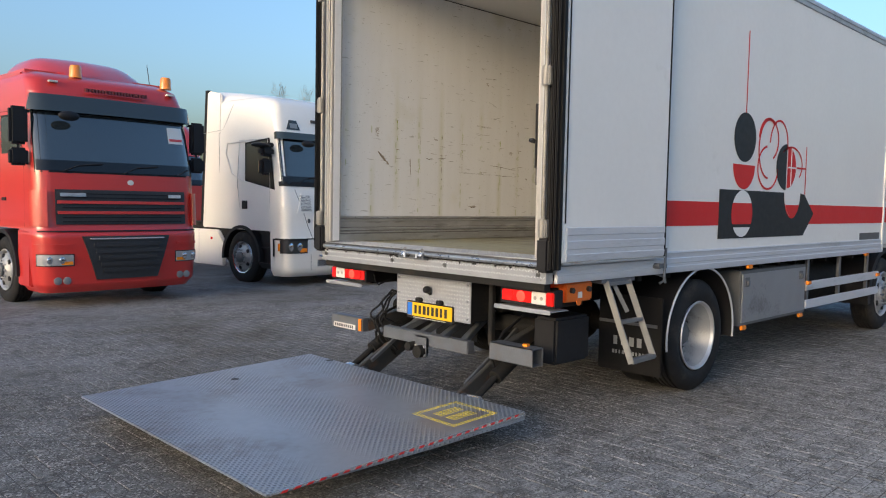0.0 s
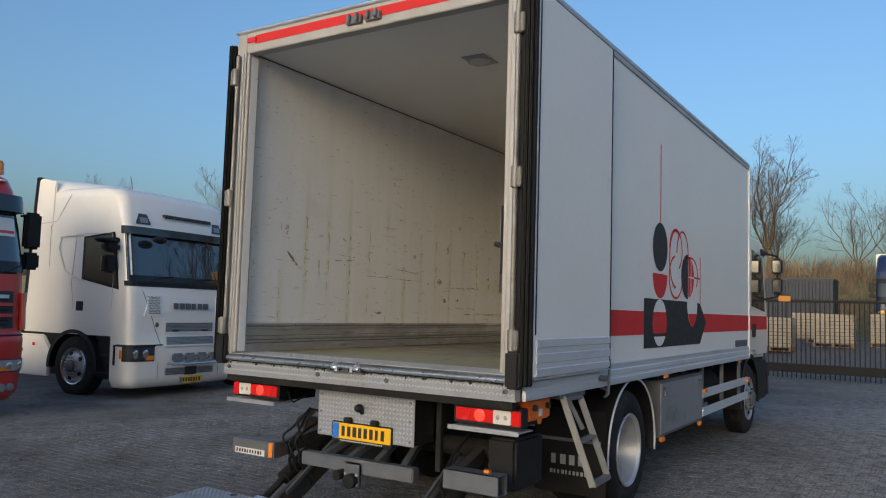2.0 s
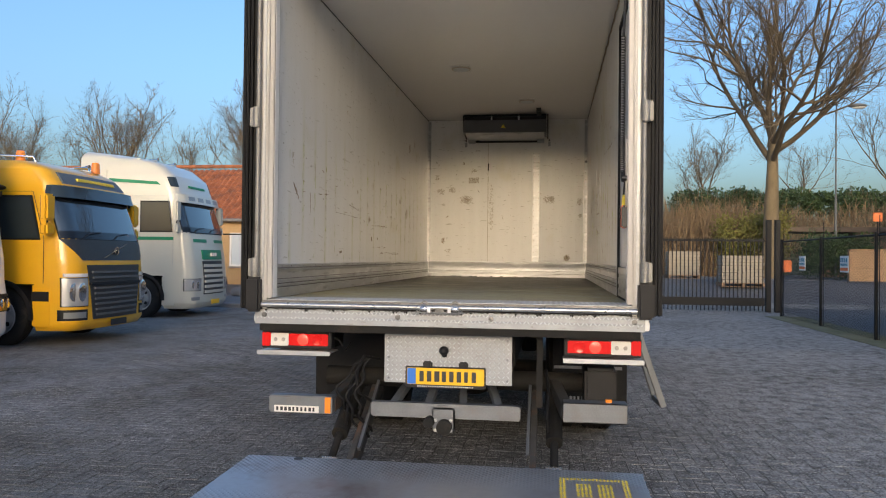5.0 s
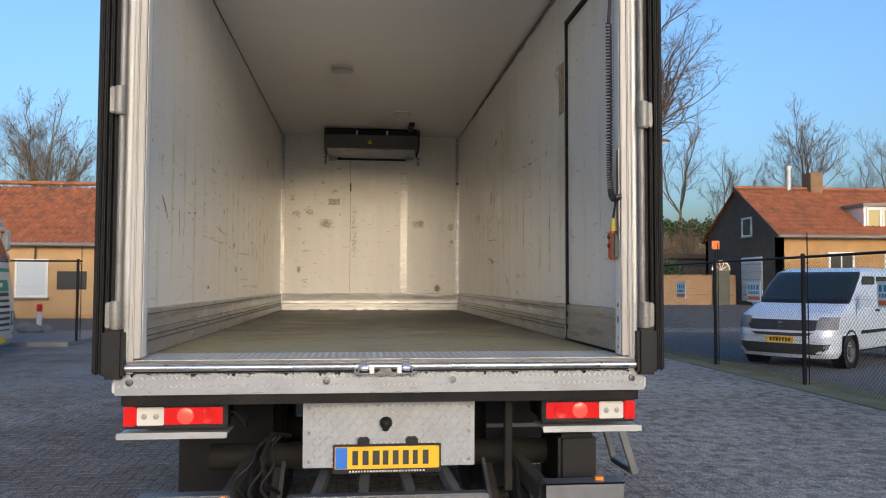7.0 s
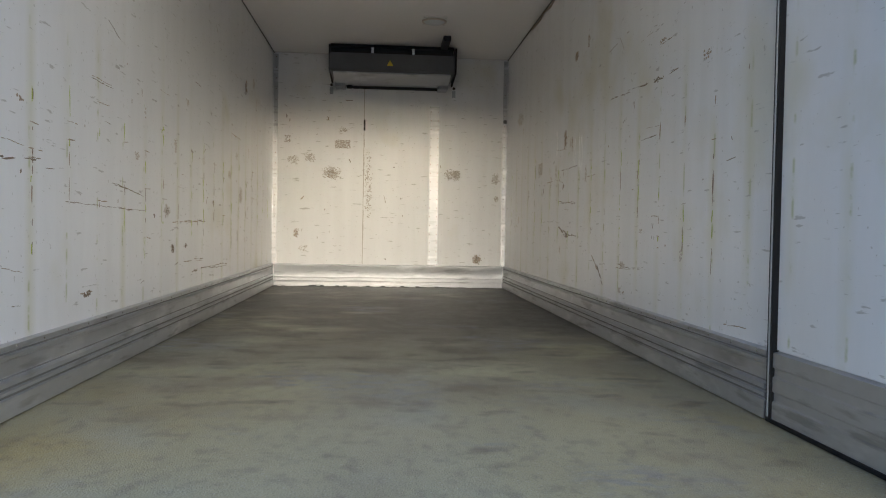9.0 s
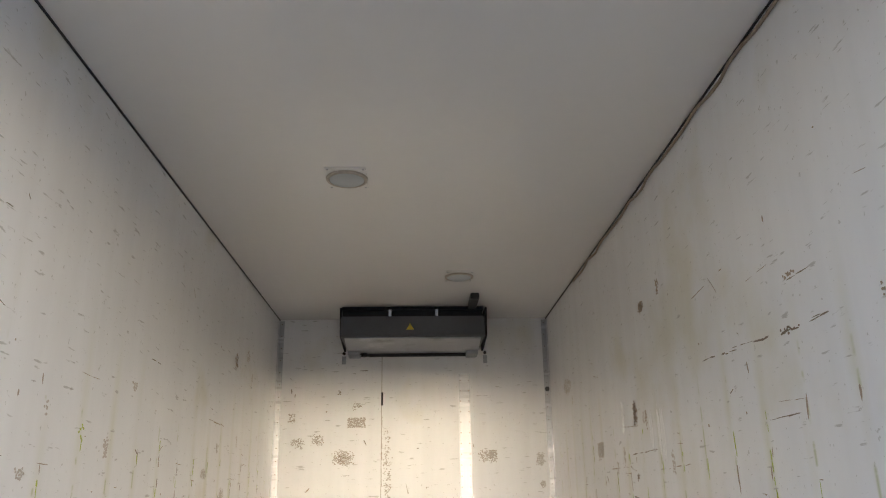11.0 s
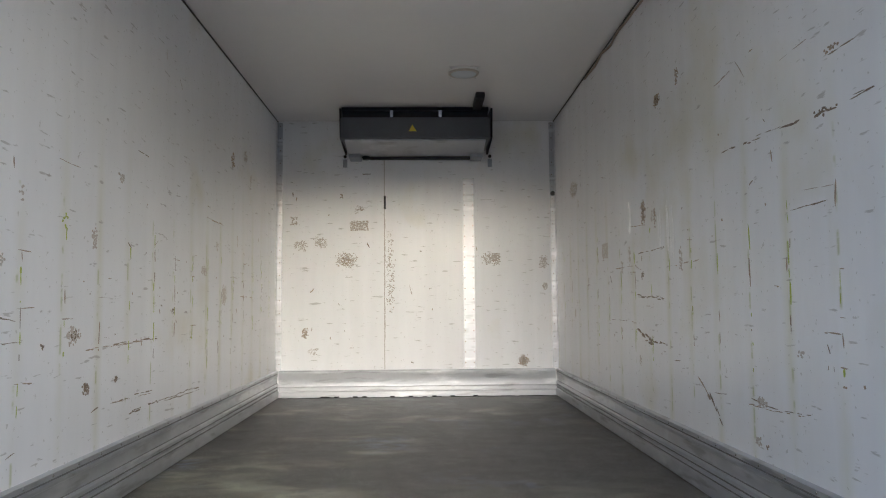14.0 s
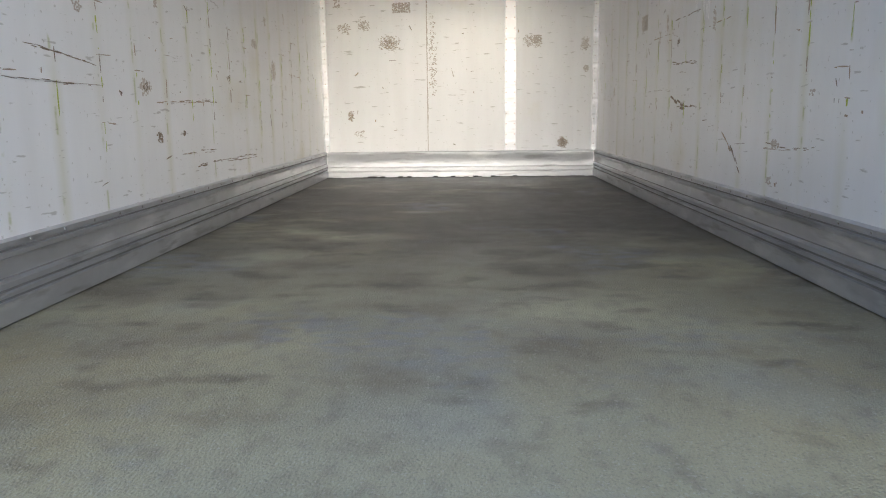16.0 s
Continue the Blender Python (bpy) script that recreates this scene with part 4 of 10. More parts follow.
            scratch(dark, wall, 1.21, 1.56, 1.35, 1.55, 0.0025, rng, 0.4)
            scratch(dark, wall, 1.52, 2.01, 1.66, 2.02, 0.0022, rng, 0.4)
            scratch(brown, wall, 1.21, 1.68, 1.35, 1.66, 0.0030, rng, 0.5)
            patch(dark, wall, 1.84, 1.53, 1.93, 1.56, rng, 0.7)
            patch(brown, wall, 1.29, 2.21, 1.37, 2.23, rng, 0.5)
        if wall == "front":
            patch(glue, wall, 0.43, 2.66, 0.59, 2.75, rng, 0.97, 0.012, True)
            patch(glue, wall, 1.05, 2.71, 1.11, 2.79, rng, 0.6, 0.012, True)
            patch(glue, wall, 0.95, 2.48, 1.08, 2.58, rng, 0.5)
            patch(glue, wall, 0.78, 2.50, 0.91, 2.61, rng, 0.6)
            patch(glue, wall, 0.51, 2.33, 0.72, 2.47, rng, 0.65)
            patch(brown, wall, 0.56, 2.35, 0.68, 2.44, rng, 0.35)
            patch(glue, wall, -0.74, 2.35, -0.56, 2.46, rng, 0.6)
            patch(glue, wall, -0.73, 2.38, -0.65, 2.46, rng, 0.95, 0.012, True)
            patch(glue, wall, -1.16, 2.31, -1.07, 2.43, rng, 0.6)
            patch(brown, wall, 0.94, 1.72, 1.01, 1.82, rng, 0.75)
            patch(glue, wall, 0.85, 1.57, 0.96, 1.65, rng, 0.4)
            patch(brown, wall, -0.98, 1.46, -0.87, 1.57, rng, 0.9)
            patch(dark, wall, -0.96, 1.47, -0.90, 1.55, rng, 0.5)
            patch(glue, wall, 0.19, 1.91, 0.27, 2.65, rng, 0.22)
            patch(glue, wall, 0.46, 2.80, 0.56, 2.90, rng, 0.3)
            patch(brown, wall, 0.65, 2.93, 0.68, 2.99, rng, 0.6)
            scratch(dark, wall, 1.09, 3.00, 1.08, 2.90, 0.0100, rng, 0.4)
            scratch(brown, wall, 1.05, 2.98, 1.06, 2.92, 0.0075, rng, 0.2)
            scratch(dark, wall, 0.44, 2.56, 0.42, 2.51, 0.0075, rng, 0)
            scratch(dark, wall, 0.41, 3.16, 0.47, 3.16, 0.0055, rng, 0.3)
            scratch(glue, wall, 0.28, 2.84, 0.28, 1.71, 0.0050, rng, 0.5)
            scratch(brown, wall, 0.94, 2.11, 0.90, 2.15, 0.0075, rng, 0)
            scratch(glue, wall, 0.07, 2.18, 0.05, 2.10, 0.0075, rng, 0.2)
            scratch(brown, wall, 0.91, 1.89, 0.92, 1.79, 0.0075, rng, 0.5)
            scratch(dark, wall, 0.69, 1.45, 0.68, 1.42, 0.0075, rng, 0)
            scratch(dark, wall, 0.06, 1.51, 0.04, 1.50, 0.0070, rng, 0)
        owner = {"left": left_wall, "right": right_wall, "front": front_wall}[wall]
        part("scratch", dark, M["scuff_dark"], owner, "dark scratches", smooth=0, fix=False, kind="stuff")
        part("scuff", brown, M["scuff_brown"], owner, "brown scuff marks", smooth=0, fix=False, kind="stuff")
        if green.v:
            part("green_streak", green, M["algae"], owner, "yellow-green vertical streaks", smooth=0, fix=False, kind="stuff")
        if shine.v:
            part("rubbed_streak", shine, M["rubbed"], owner, "smooth pale rubbed streaks", smooth=0, fix=False, kind="stuff")
        part("glue_residue", glue, M["glue"], owner, "old glue patches", smooth=0, fix=False, kind="stuff")


M["hinge_grey"] = mat("worn_grey_hinge", (0.24, 0.232, 0.218), 0.5, 0.3, vary=0.3, scale=8, dirt=(0.12, 0.10, 0.08), dirt_amount=0.3)


def rear_frame():
    fr = part("rear_frame", S().box(-0.02, 0.075, 1.195, 1.30, 1.13, 3.77).box(-0.02, 0.075, -1.30, -1.195, 1.13, 3.77).box(-0.02, 0.075, -1.195, 1.195, 3.60, 3.77), M["post_alu"],
              truck, "aluminium rear portal frame", bevel=0.006)
    part("top_cap", S().box(-0.035, 0.10, -1.315, 1.315, 3.765, 3.79), M["alu"], fr, bevel=0.006)
    part("red_band", S().box(-0.0235, -0.019, -1.12, 1.10, 3.665, 3.735), M["red"], fr, "red painted header band")
    for y in (1.13, -1.14):
        part("marker_lamp", S().box(-0.04, -0.02, y - 0.05, y + 0.05, 3.68, 3.72), M["red_lens"], fr, "small red marker lamp", bevel=0.006)
    for y in (0.08, -0.09):
        lk = part("lock_keeper", S().box(-0.05, -0.02, y - 0.07, y + 0.07, 3.64, 3.70).box(-0.07, -0.05, y - 0.05, y - 0.02, 3.65, 3.71).box(-0.07, -0.05, y + 0.02, y + 0.05, 3.65, 3.71),
                  M["galv"], fr, bevel=0.005)
    for s in (1, -1):
        part("inner_channel", S().box(-0.012, 0.10, s * 1.165, s * 1.196, 1.22, 3.60), M["post_alu"], fr, bevel=0.004)
        part("post_strip", S().box(0.012, 0.082, s * 1.1652, s * 1.1630, 1.225, 3.58), M["inner"], fr, "white strip on the door post")
        part("drip_channel", S().box(-0.03, -0.018, s * 1.215, s * 1.235, 1.22, 3.60), M["alu_dull"], fr, bevel=0.003)
        for z0, z1 in ((1.48, 2.37), (2.49, 3.34), (3.46, 3.58)):
            part("hinge_rod", S().cyl((-0.045, s * 1.258, z0), (-0.045, s * 1.258, z1), 0.016, n=16), M["hinge_grey"], fr, "grey hinge rod")
        part("door_seal", S().box(-0.026, -0.0195, s * 1.270, s * 1.298, 1.36, 3.60), M["rubber"], fr, "black rubber door seal")
        for z0, z1 in ((1.365, 1.485), (2.365, 2.49), (3.34, 3.465)):
            part("hinge", S().box(-0.075, -0.02, s * 1.255, s * 1.31, z0, z1).cyl((-0.06, s * 1.265, z0 - 0.005), (-0.06, s * 1.265, z1 + 0.005), 0.028, n=16), M["hinge_grey"], fr, "grey hinge bracket", bevel=0.006)
        part("corner_buffer", S().box(-0.075, 0.03, s * 1.225, s * 1.325, 1.13, 1.36), M["plastic"], fr, "black rubber corner buffer", bevel=0.015)
    # sill with tread plate facing
    sill = part("rear_sill", S().box(-0.018, 0.06, -1.275, 1.275, 1.05, 1.15), M["tread_base"], truck, "worn tread plate rear sill")
    part("tread", treads(-1.27, 1.27, 1.072, 1.148, 0.026, lambda a, b, h: (-0.018 - h, a, b), 0.028, 0.008, 0.003), M["tread_white"], sill)
    part("sill_rail", S().box(-0.03, 0.0, -1.25, 1.25, 1.165, 1.208), M["rail_dark"], sill, "worn dark sill rail", bevel=0.003)
    part("round_rail", S().cyl((-0.034, -1.25, 1.178), (-0.034, 1.25, 1.178), 0.017, n=18), M["rail_bright"], sill, "rubbed bright round rail")
    part("rubber_strip", S().box(-0.012, 0.0, -1.22, 1.22, 1.15, 1.166), M["rubber"], sill)
    for y in (0.30, -0.31, 1.21, -1.21):
        part("bolt", S().lathe((-0.018, y, 1.11), "x", [(0.017, 0), (0.016, -0.010), (0.009, -0.011), (0.008, -0.005), (0.0, -0.005)], 16), M["rail_dark"], sill)
    part("under_rail", S().box(0.0, 0.06, -1.25, 1.25, 1.0, 1.05), M["steel_dark"], sill)
    for y, m in ((0.12, -1), (-0.08, 1)):
        ct = part("door_catch", S().add(*_xz([(-0.078, 1.160), (-0.020, 1.158), (-0.020, 1.198), (-0.044, 1.205), (-0.062, 1.198), (-0.080, 1.176)], y - 0.022, y + 0.022)), M["alu_bright"], sill, "worn bright steel door catch", bevel=0.006, seg=3)
        part("catch_loop", S().tube([(-0.045, y + 0.018 * math.cos(radians(k)), 1.203 + 0.016 * math.sin(radians(k))) for k in range(0, 181, 20)], 0.0045), M["hinge_grey"], ct)
        part("catch_tab", S().box(-0.082, -0.074, y + m * 0.024, y + m * 0.044, 1.149, 1.184), M["alu_side"], ct, bevel=0.002)
        part("catch_claw", S().prism([(y + m * 0.046, 1.166), (y + m * 0.075, 1.172), (y + m * 0.070, 1.156), (y + m * 0.052, 1.150)], "x", -0.062, -0.050), M["steel_dark"], ct)
        part("catch_eye", S().lathe((-0.072, y - m * 0.036, 1.164), "x", [(0.013, 0.006), (0.013, -0.006), (0.007, -0.006), (0.007, 0.006)], 16), M["galv"], ct)
        part("catch_cheek", S().prism([(-0.074, 1.150), (-0.022, 1.150), (-0.026, 1.186), (-0.060, 1.182)], "y", y - m * 0.024, y - m * 0.030), M["rail_dark"], ct)
    part("catch_plate", S().box(-0.072, -0.018, -0.135, 0.178, 1.143, 1.151), M["galv"], sill, bevel=0.002)
    part("catch_channel", S().box(-0.058, -0.052, -0.05, 0.09, 1.151, 1.172), M["rail_dark"], sill, bevel=0.002)
    rng = random.Random(77)
    grime = S()
    for k in range(230):
        y, w, h = rng.uniform(-1.26, 1.26), rng.uniform(0.003, 0.012), rng.uniform(0.002, 0.006) * (1 + 2.5 * (rng.random() < 0.12))
        grime.prism([(y - w, 1.1495), (y + w, 1.1495), (y + w * rng.uniform(0.3, 0.9), 1.1495 - h * rng.uniform(0.4, 0.8)), (y + w * rng.uniform(-0.4, 0.4), 1.1495 - h), (y - w * rng.uniform(0.3, 0.9), 1.1495 - h * rng.uniform(0.3, 0.8))], "x", -0.0225, -0.019)
    part("rust_grime", grime, M["steel_dark"], sill, "dark rust and grime along the top edge", smooth=0, fix=False, kind="stuff")


def post_stickers():
    """Small worn stickers low on the right-hand post."""
    for z, h, m in ((1.46, 0.022, "plastic_grey"), (1.38, 0.035, "plastic_grey"), (1.29, 0.022, "glue"), (1.25, 0.018, "scuff_brown")):
        part("sticker", S().box(0.035, 0.055, -1.1632, -1.1622, z, z + h), M[m], right_wall, "small worn sticker")
    rng = random.Random(77)
    grime = S()
    for k in range(34):
        x, y = rng.uniform(-1.25, 1.25), 1.05 + abs(rng.gauss(0, 0.012))
        w, h = rng.uniform(0.01, 0.05), rng.uniform(0.003, 0.009)
        for z in ((y,) if rng.random() < 0.5 else (1.149 - abs(rng.gauss(0, 0.008)),)):
            grime.prism([(x - w / 2, z - h / 2), (x + w / 2, z - h * 0.4), (x + w * 0.4, z + h / 2), (x - w * 0.4, z + h * 0.4)], "x", -0.0188, -0.0181)
    part("grime", grime, M["groove"], truck, "dark grime along the sill edges", smooth=0, fix=False, kind="stuff")


def rear_doors():
    for s in (1, -1):
        d = part("rear_door", S().box(0.02, 1.34, s * 1.318, s * 1.372, 1.20, 3.645), M["panel"], truck, "white rear door folded back against the side", bevel=0.006)
        prof = [(s * 1.372, 1.205), (s * 1.379, 1.205), (s * 1.383, 1.25), (s * 1.377, 1.255), (s * 1.377, 1.285), (s * 1.383, 1.29), (s * 1.383, 1.34), (s * 1.377, 1.345),
                (s * 1.377, 1.38), (s * 1.383, 1.385), (s * 1.382, 1.43), (s * 1.372, 1.435)]
        part("kick_plate", S().prism(prof, "x", 0.06, 1.325), M["alu_side"], d, "ribbed aluminium kick plate")
        for z in (1.185, 3.645):
            part("edge_trim", S().box(0.03, 1.35, s * 1.315, s * 1.376, z, z + 0.015), M["alu_dull"], d)
        # stacked lips of the black door seal
        seal = part("door_seal", S().box(-0.025, 0.019, s * 1.305, s * 1.366, 1.16, 3.67), M["rubber"], d, "black ribbed rubber door seal", bevel=0.006)
        for i, (a, b, x0, x1) in enumerate(((1.303, 1.318, -0.05, 0.02), (1.324, 1.340, -0.06, 0.02), (1.346, 1.364, -0.055, 0.02), (1.364, 1.378, -0.03, 0.012))):
            part("seal_lip", S().box(x0, x1, s * a, s * b, 1.15, 3.68), M["rubber"], seal, bevel=0.006)
        part("edge_seal", S().box(1.341, 1.353, s * 1.316, s * 1.375, 1.2, 3.645), M["rubber"], d, "black rubber edge strip")
        part("rain_strip", S().box(0.04, 0.05, s * 1.372, s * 1.377, 1.46, 3.6), M["rubber"], d)
    # door holder on the right-hand side
    hold = part("door_holder", S().tube([(1.36, -1.33, 0.98), (1.40, -1.345, 1.0), (1.405, -1.35, 1.26)], 0.011).box(1.30, 1.44, -1.345, -1.30, 1.10, 1.135).cyl((1.31, -1.36, 1.12), (1.31, -1.30, 1.12), 0.022), M["galv"], truck,
                "steel door holding hook")


def inner_fittings():
    # side access door behind the rear opening
    dr = part("side_door", S().box(0.14, 1.165, -1.2265, -1.2185, 1.45, 3.30), M["inner"], right_wall, "white inner face of a side access door")
    part("kick_plate", S().prism([(-1.2265, 1.225), (-1.206, 1.225), (-1.206, 1.28), (-1.212, 1.285), (-1.212, 1.31), (-1.206, 1.315), (-1.206, 1.36), (-1.212, 1.365), (-1.212, 1.39), (-1.206, 1.395), (-1.206, 1.44), (-1.2265, 1.446)],
                                 "x", 0.14, 1.165), M["kick"], dr)
    part("gasket", S().box(1.165, 1.195, -1.2265, -1.2, 1.213, 3.33).box(0.10, 1.165, -1.2265, -1.2, 3.30, 3.33).box(0.10, 1.165, -1.2265, -1.2, 1.2125, 1.2245), M["rubber"], dr, "black door gasket")
    part("gasket_edge", S().box(1.177, 1.183, -1.2, -1.197, 1.23, 3.32), M["alu_dull"], dr)
    # evaporator
    ev = part("evaporator", S().add(*_xz([(6.375, 3.365), (6.36, 3.375), (6.375, 3.545), (6.50, 3.56), (6.868, 3.56), (6.868, 3.36)], -0.61, 0.62)), M["ev_grey"], truck, "dark grey cooling evaporator under the roof", bevel=0.006)
    tray = part("drip_tray", S().add(*_xz([(6.378, 3.362), (6.378, 3.350), (6.62, 3.300), (6.80, 3.300), (6.80, 3.355)], -0.575, 0.585)), M["alu_front"], ev, "bare aluminium drip tray", bevel=0.004)
    # black block put in for the shade behind the tray
    part("tray_shadow_gap", S().box(6.79, 6.866, -0.57, 0.58, 3.30, 3.345), M["plastic"], tray)
    for y in (0.53, -0.52):
        part("tray_bracket", S().box(6.66, 6.86, y - 0.05, y + 0.05, 3.268, 3.299), M["alu_dull"], tray, bevel=0.003)
    fan = S().box(6.45, 6.86, -0.60, 0.61, 3.56, 3.62)
    part("fan_slot", fan, M["dark"], ev, "black fan slot")
    part("slot_lip", S().box(6.37, 6.44, -0.60, 0.61, 3.602, 3.628), M["plastic"], ev)
    for y in (0.2, -0.2):
        part("slot_bracket", S().box(6.37, 6.40, y - 0.012, y + 0.012, 3.545, 3.625), M["alu_bright"], ev)
    for y in (0.62, -0.625):
        part("end_plate", S().add(*_xz([(6.40, 3.38), (6.37, 3.62), (6.868, 3.62), (6.868, 3.33)], y - 0.008, y + 0.008)), M["plastic"], ev)
    part("drain_pipe", S().tube([(6.80, 0.44, 3.34), (6.80, 0.44, 3.30), (6.82, 0.40, 3.285), (6.82, -0.5, 3.285), (6.80, -0.52, 3.30), (6.80, -0.52, 3.34)], 0.012), M["dark"], ev)
    for y in (0.44, -0.52):
        part("drain_trap", S().cyl((6.78, y, 3.27), (6.78, y, 3.35), 0.03, n=12), M["dark"], ev)
    part("warning_sticker", S().prism([(-0.005, 3.425), (0.06, 3.425), (0.028, 3.48)], "x", 6.3595, 6.366), M["yellow_paint"], ev, "yellow triangular warning sticker")
    for y in (0.63, -0.65):
        part("wall_clip", S().box(XW - 0.012, XW - 0.001, y - 0.018, y + 0.018, 3.22, 3.29), M["alu_dull"], ev)
        part("wall_bolt", S().cyl((XW - 0.02, y, 3.315), (XW - 0.001, y, 3.315), 0.014, n=10), M["dark"], ev)
    # smeared sealant along the right-hand ceiling corner
    bead = [(1.25 + k * 0.11, -1.217 + 0.005 * math.sin(k * 1.9), 3.604 + 0.008 * math.sin(k * 1.3 + 1)) for k in range(40)]
    part("sealant_bead", S().tube(bead, 0.007, 6), M["scuff_brown"], right_wall, "smeared brown sealant")
    # roof lamps
    for x, y in ((1.06, -0.345), (3.60, 0.33), (5.44, -0.345)):
        lm = part("ceiling_lamp", S().box(x - 0.13, x + 0.13, y - 0.105, y + 0.105, ZC - 0.008, ZC), M["lamp_base"] if x < 2 else M["ceiling"], truck, "flush round interior lamp on a square base", bevel=0.003)
        part("diffuser", S().lathe((x, y, ZC - 0.008), "z", [(0.09, 0), (0.088, -0.012), (0.07, -0.02), (0.0, -0.026)], 28), M["lamp_bowl"], lm)
        part("lamp_ring", S().lathe((x, y, ZC - 0.008), "z", [(0.108, 0.001), (0.106, -0.010), (0.092, -0.012), (0.090, 0.0)], 28), M["glue"], lm)
        for dx in (-0.115, 0.115):
            for dy in (-0.09, 0.09):
                part("screw", S().cyl((x + dx, y + dy, ZC - 0.011), (x + dx, y + dy, ZC - 0.007), 0.006, n=8), M["alu_dull"], lm)
    part("cable_outlet", S().box(5.94, 6.30, -0.535, -0.465, ZC - 0.05, ZC), M["dark"], truck, "black cable outlet on the ceiling", bevel=0.005)
    # hand control on a coiled lead
    hc = part("hand_control", S().add(*_xz([(0.100, 1.712), (0.148, 1.712), (0.156, 1.725), (0.157, 1.845), (0.148, 1.860), (0.100, 1.860)], -1.176, -1.138)), M["control"], truck, "orange tail-lift hand control on a coiled lead", bevel=0.008)
    for z in (1.83, 1.785):
        part("button", S().cyl((0.128, -1.139, z), (0.128, -1.131, z), 0.012, n=16), M["dark"], hc)
    part("grip_rim", S().box(0.080, 0.101, -1.180, -1.140, 1.715, 1.858), M["dark"], hc, "black back shell", bevel=0.010)
    boot = part("lead_boot", S().cyl((0.120, -1.155, 1.858), (0.118, -1.155, 1.925), 0.012, 0.008, n=14), M["yellow_paint"], hc, "yellow ribbed cable boot")
    for k in range(5):
        part("boot_rib", S().cyl((0.119, -1.155, 1.872 + k * 0.010), (0.119, -1.155, 1.876 + k * 0.010), 0.0132 - k * 0.0007, n=14), M["yellow_paint"], boot)
    part("lead", S().tube([(0.118, -1.155, 1.925), (0.105, -1.157, 1.96), (0.088, -1.158, 2.00), (0.085, -1.158, 2.015)], 0.006), M["dark"], hc)
    path = [(0.152, 2.95), (0.150, 2.6), (0.150, 2.30), (0.147, 2.13), (0.138, 2.07), (0.118, 2.035), (0.085, 2.018), (0.050, 2.020), (0.028, 2.024)]
    coil, turn = [], 0.0
    for (xa, za), (xb, zb) in zip(path, path[1:]):
        d = math.hypot(xb - xa, zb - za)
        n = max(4, int(d / 0.0026))
        ux, uz = (xb - xa) / d, (zb - za) / d
        for k in range(n):
            turn += 0.95 if za > 2.3 else 1.25
            f = k / n
            c, q = 0.014 * math.cos(turn), 0.014 * math.sin(turn)
            coil.append((xa + (xb - xa) * f - uz * c, -1.150 + q, za + (zb - za) * f + ux * c))
    part("coiled_lead", S().tube(coil, 0.0042, 5), M["dark"], hc, "black coiled lead")
    part("lead_hook", S().cyl((0.028, -1.166, 2.024), (0.028, -1.135, 2.024), 0.014, n=12), M["dark"], hc)
    part("holder_plate", S().box(0.048, 0.082, -1.1645, -1.161, 1.84, 2.27), M["rail_dark"], hc, "dark worn holder strip")
    part("conduit", S().tube([(0.152, -1.15, 2.95), (0.14, -1.16, 3.2), (0.13, -1.17, 3.45), (0.14, -1.15, 3.60)], 0.009), M["dark"], hc)
    hc.location = (-0.065, 0.012, -0.01)


